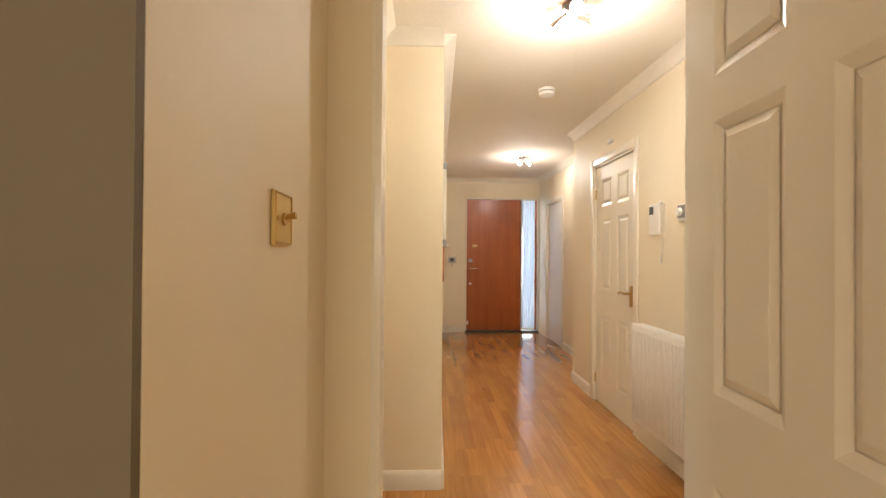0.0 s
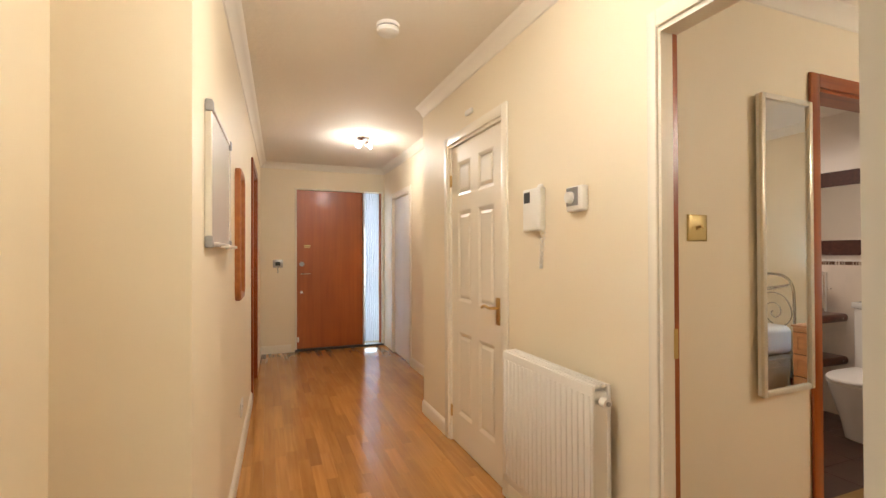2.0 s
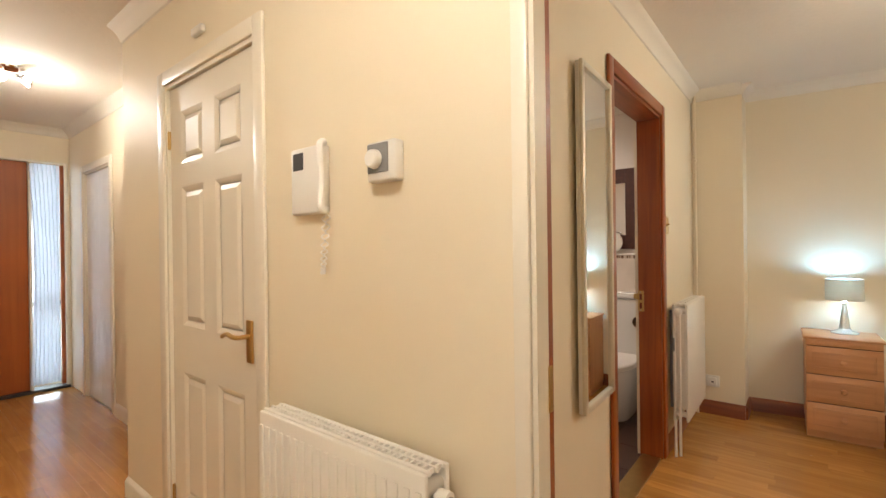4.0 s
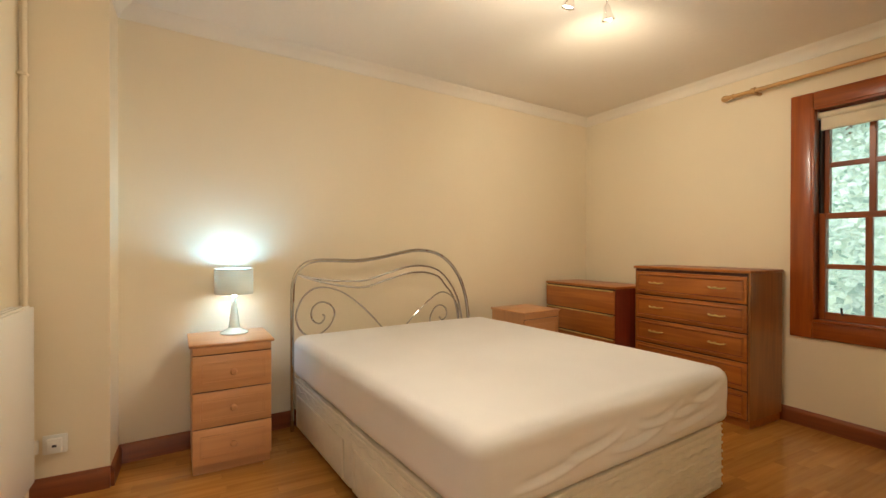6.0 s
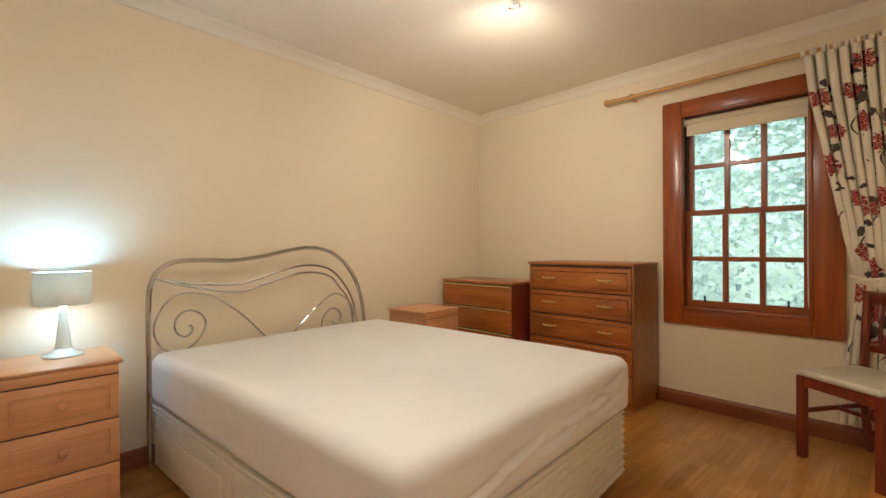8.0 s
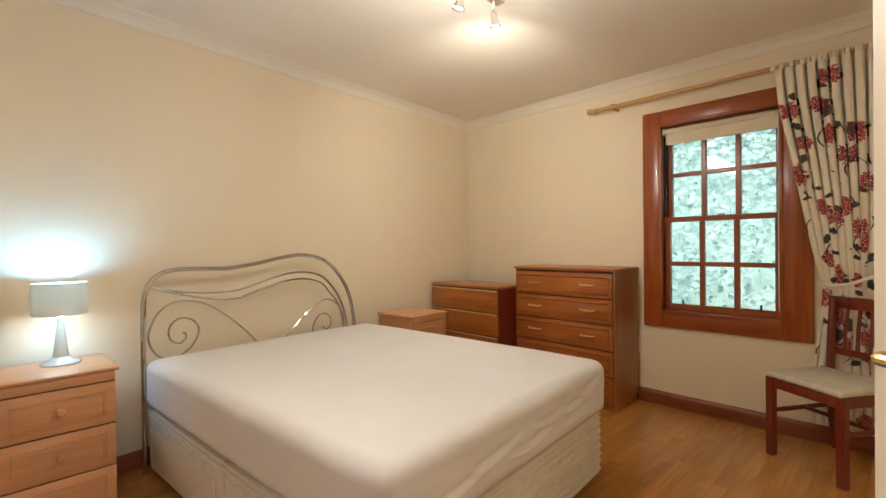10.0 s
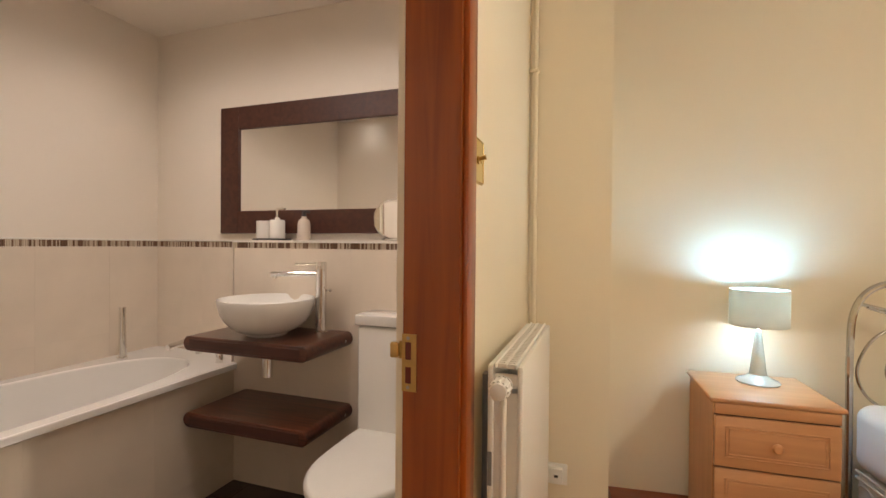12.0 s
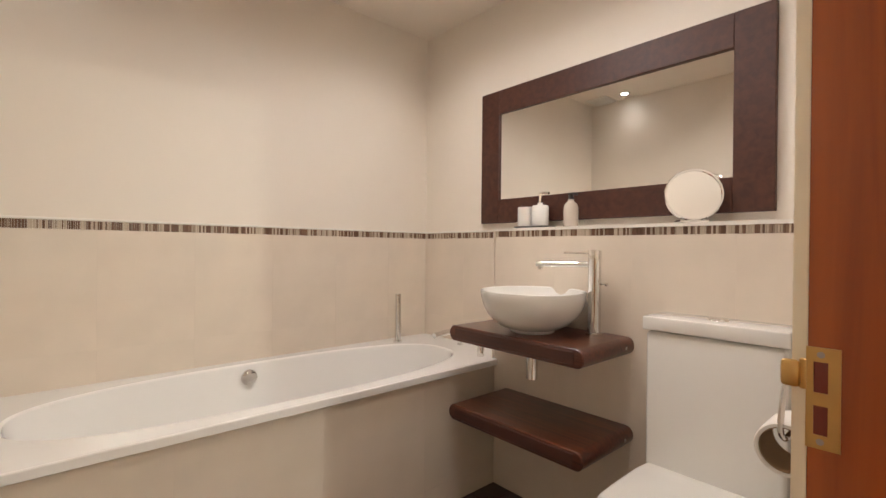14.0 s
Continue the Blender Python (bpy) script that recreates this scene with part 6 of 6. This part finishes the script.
part("wall_plate", cyl(B(), (0, 0, 0.06), (0, 0.012, 0.06), 0.024, seg=20), M["chrome"], tr)
part("post", cyl(B(), (0, 0.01, 0.06), (0, 0.085, 0.06), 0.009, seg=14), M["chrome"], tr)
part("arm", tube(B(), smooth([(0, 0.075, 0.06), (0.0, 0.082, 0.02), (0.0, 0.085, -0.04), (0.005, 0.08, -0.055), (0.03, 0.08, -0.058), (0.11, 0.08, -0.058)], 6), 0.005, 8), M["chrome"], tr)
ro = part("roll", lathe(B(), [(0.0405, 0.0), (0.046, 0.0), (0.048, 0.003), (0.048, 0.097), (0.046, 0.10), (0.0405, 0.10)], 32, Matrix.Translation((0.008, 0.08, -0.078)) @ Matrix.Rotation(math.pi / 2, 4, "Y")), M["paper"], tr, "white paper roll")
part("core", lathe(B(), [(0.0385, 0.002), (0.0403, 0.002), (0.0403, 0.098), (0.0385, 0.098)], 24, Matrix.Translation((0.008, 0.08, -0.078)) @ Matrix.Rotation(math.pi / 2, 4, "Y")), M["soap"], ro)

# ledge and the things on it
slab("trim_ledge", [(LEDGE_X - 0.006, BATH_S), (BATH_E - 0.001, BATH_S), (BATH_E - 0.001, 4.418), (LEDGE_X - 0.006, 4.418)], LEDGE_Z - 0.012, LEDGE_Z, "white", "white painted ledge on top of the boxing", "ledge")
mr = thing("bathroom_mirror", pose(BATH_E - 0.002, 4.622, 1.236, 0, 0, -90), "wide bathroom mirror in a broad dark-brown frame", "mirror")
W, H, F = 1.275, 0.67, 0.118
part("mirror_glass", box(B(), F - 0.006, W - F + 0.006, -0.014, -0.010, F - 0.006, H - F + 0.006), M["mirror"], mr)
for x0, x1, z0, z1 in ((0, F, 0, H), (W - F, W, 0, H), (F, W - F, 0, F), (F, W - F, H - F, H)):
    part("frame", box(B(), x0, x1, -0.026, -0.0005, z0, z1, 0.002), M["darkframe"], mr)
tray = thing("soap_tray", pose(5.195, 4.225, LEDGE_Z), "small dark slate tray on the ledge", "tray")
part("slab", box(B(), -0.045, 0.045, -0.085, 0.085, 0, 0.008, 0.003), M["black"], tray)
so = thing("soap_dispenser", pose(5.195, 4.195, LEDGE_Z + 0.008), "white ceramic soap dispenser with a chrome pump", "soap dispenser")
part("bottle", lathe(B(), [(0, 0), (0.036, 0), (0.038, 0.004), (0.038, 0.085), (0.034, 0.092), (0.012, 0.094), (0.012, 0.104), (0, 0.104)], 28), M["ceramic"], so)
part("pump", tube(cyl(B(), (0, 0, 0.10), (0, 0, 0.145), 0.0065, seg=12), [(0, 0.006, 0.147), (0, -0.02, 0.148), (0, -0.046, 0.144)], 0.005, 8), M["chrome"], so)
tu = thing("tumbler", pose(5.19, 4.272, LEDGE_Z + 0.008), "plain white ceramic tumbler on the tray", "tumbler")
part("cup", lathe(B(), [(0, 0), (0.034, 0), (0.036, 0.004), (0.036, 0.086), (0.034, 0.088), (0.032, 0.084), (0.032, 0.008), (0, 0.008)], 28), M["ceramic"], tu)
hw = thing("hand_wash_bottle", pose(5.19, 4.035, LEDGE_Z), "clear hand wash bottle with a black pump", "bottle")
part("bottle", lathe(B(), [(0, 0), (0.028, 0), (0.031, 0.004), (0.031, 0.078), (0.026, 0.096), (0.013, 0.108), (0.013, 0.115), (0, 0.115)], 28), M["handwash"], hw)
part("pump", tube(cyl(B(), (0, 0, 0.112), (0, 0, 0.135), 0.012, 0.009, seg=14), [(0, 0.012, 0.138), (0, -0.012, 0.139), (0, -0.03, 0.135)], 0.006, 8), M["black"], hw)
vm = thing("shaving_mirror", pose(5.19, 3.56, LEDGE_Z, 0, 0, -62), "round tilted magnifying mirror on the ledge", "mirror")
tilt = Matrix.Translation((0, 0, 0.096)) @ Matrix.Rotation(radians(82), 4, "X")
part("rim", lathe(B(), [(0.083, -0.012), (0.088, -0.012), (0.091, -0.006), (0.091, 0.006), (0.088, 0.012), (0.083, 0.012), (0.083, -0.012)], 48, tilt), M["chrome"], vm)
part("mirror_glass", lathe(B(), [(0, 0.006), (0.0835, 0.006), (0.0835, 0.002), (0, 0.002)], 48, tilt), M["mirror"], vm)
part("back_cover", lathe(B(), [(0, -0.012), (0.0835, -0.008), (0.0835, -0.002), (0, -0.002)], 48, tilt), M["plastic"], vm)
part("stand", tube(B(), [(-0.05, 0.03, 0.006), (-0.04, -0.02, 0.006), (0.04, -0.02, 0.006), (0.05, 0.03, 0.006)], 0.005, 8), M["chrome"], vm)

# recessed downlights, the last two unseen and added for even light, and a vent
for x, y in ((4.91, 3.58), (4.89, 4.70), (3.50, 4.74), (4.52, 4.12), (4.22, 3.50)):
    dl = thing("downlight", pose(x, y, BATH_CEIL), "small round recessed chrome downlight, lit", "downlight", "bathroom downlights")
    part("trim", lathe(B(), [(0.030, -0.001), (0.041, -0.001), (0.041, -0.004), (0.036, -0.008), (0.030, -0.006), (0.030, -0.001)], 32), M["chrome"], dl)
    part("lens", lathe(B(), [(0, -0.0035), (0.024, -0.0035), (0.024, -0.001), (0, -0.001)], 28), M["lens"], dl, "glowing lamp face")
ev = thing("extractor_vent", pose(3.47, 4.96, BATH_CEIL), "square white ceiling vent with slats", "vent")
part("frame", box(B(), -0.09, 0.09, -0.09, 0.09, -0.012, -0.001, 0.003), M["plastic"], ev)
for k in range(6):
    part("slat", box(B(), -0.07, 0.07, -0.066 + 0.024 * k, -0.054 + 0.024 * k, -0.018, -0.012, 0.002), M["plastic"], ev)

# ---- kitchen glimpsed through the glazed door ----
ku = thing("wall_cabinet", pose(-0.52, 3.40, 1.42), "plain pale kitchen wall cabinet", "cabinet")
part("body", box(B(), -0.5, 0.5, 0.03, 0.349, 0, 0.7, 0.003), M["white"], ku)
for x0, x1 in ((-0.498, -0.002), (0.002, 0.498)):
    cd = part("cabinet_door", box(B(), x0, x1, 0.008, 0.029, 0.002, 0.698, 0.003), M["white"], ku)
    part("handle", box(B(), x0 + 0.2, x0 + 0.3, -0.002, 0.008, 0.03, 0.042, 0.002), M["steel"], cd)
kb = thing("base_cabinet", pose(-0.52, 3.15, 0), "plain pale kitchen base cabinet", "cabinet")
part("body", box(B(), -0.9, 0.9, 0.03, 0.599, 0.1, 0.87, 0.003), M["white"], kb)
part("plinth", box(B(), -0.9, 0.9, 0.08, 0.599, 0.0, 0.1), M["grey"], kb)
for k in range(3):
    cd = part("cabinet_door", box(B(), -0.898 + 0.6 * k, -0.302 + 0.6 * k, 0.008, 0.029, 0.105, 0.865, 0.003), M["white"], kb)
    part("handle", box(B(), -0.65 + 0.6 * k, -0.55 + 0.6 * k, -0.002, 0.008, 0.80, 0.812, 0.002), M["steel"], cd)
kt = thing("worktop", pose(-0.52, 3.15, 0.87), "pale plain kitchen worktop", "worktop")
part("slab", box(B(), -0.91, 0.91, 0.0, 0.599, 0, 0.038, 0.004), M["kitchen"], kt)

# ---- garden beyond the bedroom window ----
structure("ground", prism(B(), [(-80, -80), (80, -80), (80, 90), (-80, 90)], -0.60, -0.45), M["soil"], "rough ground outside the flat", "ground")
bm = B()
rows, cols = 18, 30
grid = [[bm.verts.new((-6 + 24 * i / cols, -4.0 - 9 * j / rows, -0.46 + 7.5 * (j / rows) ** 0.85 + 0.35 * noise.noise((i * 0.6, j * 0.6, 2.0)) * (j > 0))) for i in range(cols + 1)] for j in range(rows + 1)]
for j in range(rows):
    for i in range(cols):
        bm.faces.new((grid[j][i], grid[j][i + 1], grid[j + 1][i + 1], grid[j + 1][i]))
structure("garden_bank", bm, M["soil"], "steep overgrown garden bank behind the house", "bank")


def leaf_mass(name, count, seed, place, size, label):
    """Many small folded leaves, each an island of its own."""
    r = random.Random(seed)
    verts, faces = [], []
    for _ in range(count):
        p = Vector(place(r))
        a = Vector((r.uniform(-1, 1), r.uniform(-0.6, 0.9), r.uniform(-0.5, 0.6))).normalized()
        side = a.cross(Vector((r.uniform(-0.4, 0.4), 0.8, r.uniform(0.2, 1)))).normalized()
        nrm = a.cross(side)
        ln = size * r.uniform(0.6, 1.4)
        wd = ln * r.uniform(0.32, 0.5)
        b0 = len(verts)
        for q in (p, p + a * ln * 0.45 + side * wd - nrm * ln * 0.08, p + a * ln, p + a * ln * 0.45 - side * wd - nrm * ln * 0.08, p + a * ln * 0.5 + nrm * ln * 0.06):
            verts.append(q)
        faces += [(b0, b0 + 1, b0 + 4), (b0 + 1, b0 + 2, b0 + 4), (b0 + 2, b0 + 3, b0 + 4), (b0 + 3, b0, b0 + 4)]
    me = bpy.data.meshes.new(name)
    me.from_pydata(verts, [], faces)
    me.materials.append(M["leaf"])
    return tagged(new(name, me), label, "shrubs", "", "stuff")


def bank_place(r):
    j = r.random() ** 0.8
    x = r.uniform(0.5, 9.5)
    clump = noise.noise((x * 0.9, j * 5, 7.0))
    return (x, -3.5 - 8.5 * j + 0.35 * r.gauss(0, 1) + 0.5 * clump, -0.3 + 7.5 * j ** 0.85 + abs(r.gauss(0.1, 0.30)) + 0.55 * clump)


leaf_mass("bank_foliage", 48000, 11, bank_place, 0.092, "dense shrubs covering the bank, daylight glare painted into their green")


def garden_tree(x, y, z, h, seed):
    r = random.Random(seed)
    t = thing("tree", pose(x, y, z), "slender leafy tree on the garden bank", "tree", "garden trees")
    trunk = smooth([(0, 0, 0), (0.06 * r.uniform(-1, 1), 0.05, h * 0.35), (0.15 * r.uniform(-1, 1), 0.1, h * 0.7), (0.2 * r.uniform(-1, 1), 0.1, h)], 6)
    bm = tube(B(), trunk, lambda k: 0.055 * (1 - 0.8 * k), 8)
    tips = []
    for k in range(9):
        p = trunk[5 + k]
        q = p + Vector((r.uniform(-0.9, 0.9), r.uniform(-0.3, 0.9), r.uniform(0.2, 0.8)))
        mid = (p + q) / 2 + Vector((0, 0, 0.12))
        tube(bm, smooth([p, mid, q], 4), lambda s: 0.02 * (1 - 0.8 * s), 6)
        tips += [mid, q, q]
    part("trunk", bm, M["bark"], t)
    crown = leaf_mass("crown", 700, seed + 50, lambda g: (lambda c: (c.x + g.gauss(0, 0.28), c.y + g.gauss(0, 0.28), c.z + g.gauss(0, 0.22)))(g.choice(tips)), 0.095, "uneven crown of leaves with daylight glare painted in")
    del crown["category"]
    crown.parent = t


for k, (x, y, z, h) in enumerate(((3.0, -6.6, 1.9, 2.6), (4.9, -7.4, 2.5, 2.8), (4.0, -8.6, 3.5, 3.0), (6.2, -7.8, 2.9, 3.0))):
    garden_tree(x, y, z, h, 20 + k)

# ---- wall tiles of the bathroom ----


def piece(name, mesh, m, parent):
    ob = new(name, mesh)
    ob.parent = parent
    ob.matrix_local = m
    return ob


def tile_mesh(name, w, h, t, mat, bevel=0.00025):
    return finish(box(B(), 0.00004, w - 0.00004, -t, 0, 0.00004, h - 0.00004, bevel), name, M[mat])


STRIP0, STRIP1 = 1.160, 1.192


def tile_wall(name, m, length, z_low, z_top, label, tw=0.33):
    """Rows of large beige tiles under the mosaic strip: x along the wall, facing -y."""
    root = thing(name, m, label, "wall tiles", kind="structure")
    z = z_top
    heights = [0.45, 0.45, 0.45]
    meshes = {}
    for hgt in heights:
        lo = max(z_low, z - hgt)
        if z - lo < 0.02:
            break
        x = 0.0
        while x < length - 0.005:
            w = min(tw, length - x)
            key = (round(w, 3), round(z - lo, 3))
            if key not in meshes:
                meshes[key] = tile_mesh("tile", key[0], key[1], 0.008, "tile")
            piece("tile", meshes[key], pose(x, 0, lo), root)
            x += w
        z = lo
    return root


tile_wall("tiles_north", pose(BATH_W, BATH_N, 0), BATH_E - BATH_W, 0.0 + 0.53, STRIP0, "beige wall tiles above the bath")
tile_wall("tiles_east", pose(BATH_E, BATH_N - 0.009, 0, 0, 0, -90), BATH_N - 0.009 - 4.39, 0.53, STRIP0, "beige wall tiles at the end of the bath")
tile_wall("tiles_boxing", pose(LEDGE_X + 0.008, 4.4075, 0, 0, 0, -90), 4.4075 - BATH_S, 0.0, STRIP0, "beige tiles on the boxing behind the toilet")
tile_wall("tiles_bath_panel", pose(BATH_W + 0.004, BF + 0.011, 0), LEDGE_X - BATH_W - 0.004, 0.0, RIM - 0.036, "beige tiles on the bath panel", 0.45)
tile_wall("tiles_boxing_end", pose(BATH_E, 4.417, 0, 0, 0, 180), BATH_E - LEDGE_X, RIM, LEDGE_Z - 0.012, "beige tiles on the end of the boxing", 0.2)
tile_wall("tiles_west", pose(BATH_W, 3.10, 0, 0, 0, 90), BATH_N - 3.12, 0.0, STRIP0, "beige tiles on the bathroom's end wall")


def mosaic(name, runs, label):
    """A band of thin upright glass sticks of uneven width."""
    r = random.Random(3)
    bm = B()
    verts, faces = [], []
    for m, length in runs:
        x = 0.002
        while x < length - 0.006:
            w = r.choice((0.004, 0.005, 0.006, 0.0075))
            d = 0.007 + r.uniform(0, 0.0015)
            b0 = len(verts)
            for xx, yy, zz in ((x, 0, STRIP0 + 0.001), (x + w, 0, STRIP0 + 0.001), (x + w, 0, STRIP1), (x, 0, STRIP1), (x, -d, STRIP0 + 0.001), (x + w, -d, STRIP0 + 0.001), (x + w, -d, STRIP1), (x, -d, STRIP1)):
                verts.append(m @ Vector((xx, yy, zz)))
            faces += [tuple(b0 + k for k in f) for f in ((4, 5, 6, 7), (0, 4, 7, 3), (1, 2, 6, 5), (0, 1, 5, 4), (3, 7, 6, 2))]
            x += w + 0.0012
    me = bpy.data.meshes.new(name)
    me.from_pydata(verts, [], faces)
    me.materials.append(M["mosaic"])
    bm.free()
    return tagged(new(name, me), label, "mosaic strip", "", "stuff")


mosaic("mosaic_strip", [(pose(BATH_W, BATH_N, 0), BATH_E - BATH_W), (pose(BATH_E, BATH_N - 0.009, 0, 0, 0, -90), BATH_N - 4.40), (pose(LEDGE_X + 0.008, 4.4075, 0, 0, 0, -90), 4.4075 - BATH_S), (pose(BATH_W, 3.10, 0, 0, 0, 90), BATH_N - 3.12)], "band of brown and cream glass mosaic sticks")
bm = B()
box(bm, BATH_W, BATH_E, BATH_N - 0.009, BATH_N, STRIP1 + 0.001, STRIP1 + 0.010, 0.002)
box(bm, BATH_E - 0.009, BATH_E, 4.393, BATH_N - 0.009, STRIP1 + 0.001, STRIP1 + 0.010, 0.002)
structure("trim_mosaic", bm, M["white"], "thin pale trim above the mosaic band", "trim")

# ---- bathroom floor tiles ----
root = thing("floor_tiles_bathroom", pose(0, 0, 0), "dark brown square floor tiles", "floor tiles", kind="structure")
tm = finish(box(B(), 0.002, 0.328, 0.002, 0.328, -0.006, 0.0, 0.0015), "floor_tile", M["floortile"])
for i in range(6):
    for j in range(5):
        piece("tile", tm, pose(3.34 + 0.33 * i, 2.98 + 0.33 * j, 0.0), root)

# ---- laminate strips of hall and bedroom ----


def strips(name, x0, x1, y0, y1, width, seed, near, label, limit=300, inside=lambda x, y: True):
    """Three-strip laminate: staves along y; those nearest the walk are pieces of their own, the rest one joined part."""
    r = random.Random(seed)
    root = thing(name, pose(0, 0, 0), label, "laminate floor", kind="structure")
    lengths = (0.34, 0.42, 0.50, 0.58)
    shared = {}
    verts, faces, made, x = [], [], 0, x0
    while x < x1 - 0.004:
        w = min(width, x1 - x)
        y = y0 - r.uniform(0, 0.4)
        while y < y1:
            ln = r.choice(lengths)
            a, b2 = max(y, y0), min(y + ln, y1)
            y += ln
            if b2 - a < 0.02 or not inside(x, (a + b2) / 2):
                continue
            if made < limit and near(x + w / 2, (a + b2) / 2):
                key = (round(w, 4), round(b2 - a, 4))
                if key not in shared:
                    shared[key] = finish(box(B(), 0.0001, key[0] - 0.0001, 0.0001, key[1] - 0.0001, -0.006, 0.0, 0.0002), "stave", M["floor"])
                piece("stave", shared[key], pose(x, a, 0.0), root)
                made += 1
            else:
                b0 = len(verts)
                e = 0.00015
                for xx, yy, zz in ((x + e, a + e, -0.0008), (x + w - e, a + e, -0.0008), (x + w - e, b2 - e, -0.0008), (x + e, b2 - e, -0.0008), (x + 2 * e, a + 2 * e, 0), (x + w - 2 * e, a + 2 * e, 0), (x + w - 2 * e, b2 - 2 * e, 0), (x + 2 * e, b2 - 2 * e, 0)):
                    verts.append((xx, yy, zz))
                faces += [tuple(b0 + k for k in f) for f in ((4, 5, 6, 7), (0, 1, 5, 4), (1, 2, 6, 5), (2, 3, 7, 6), (3, 0, 4, 7))]
        x += w
    if verts:
        me = bpy.data.meshes.new("staves")
        me.from_pydata(verts, [], faces)
        me.materials.append(M["floor"])
        ob = new("staves", me)
        ob.parent = root
        tagged(ob, kind="stuff")
    return root


strips("floor_staves_hall", 0.40, 2.53, 1.74, 7.73, 0.066, 5, lambda x, y: y < 6.6 and 0.8 < x < 2.2, "glossy honey-coloured beech laminate in the hall")
strips("floor_staves_bedroom", 2.178, 5.95, -1.16, 2.98, 0.066, 6, lambda x, y: x > 2.2 and (y > 1.7 or (x < 4.3 and y < 0.2)), "honey-coloured beech laminate in the bedroom", inside=lambda x, y: x < east_x(y) + 0.03)
bm = B()
box(bm, 3.42, 4.255, 2.975, 3.085, -0.002, 0.006, 0.003)
structure("threshold_bathroom", bm, M["brass"], "thin metal threshold strip at the bathroom doorway", "threshold")
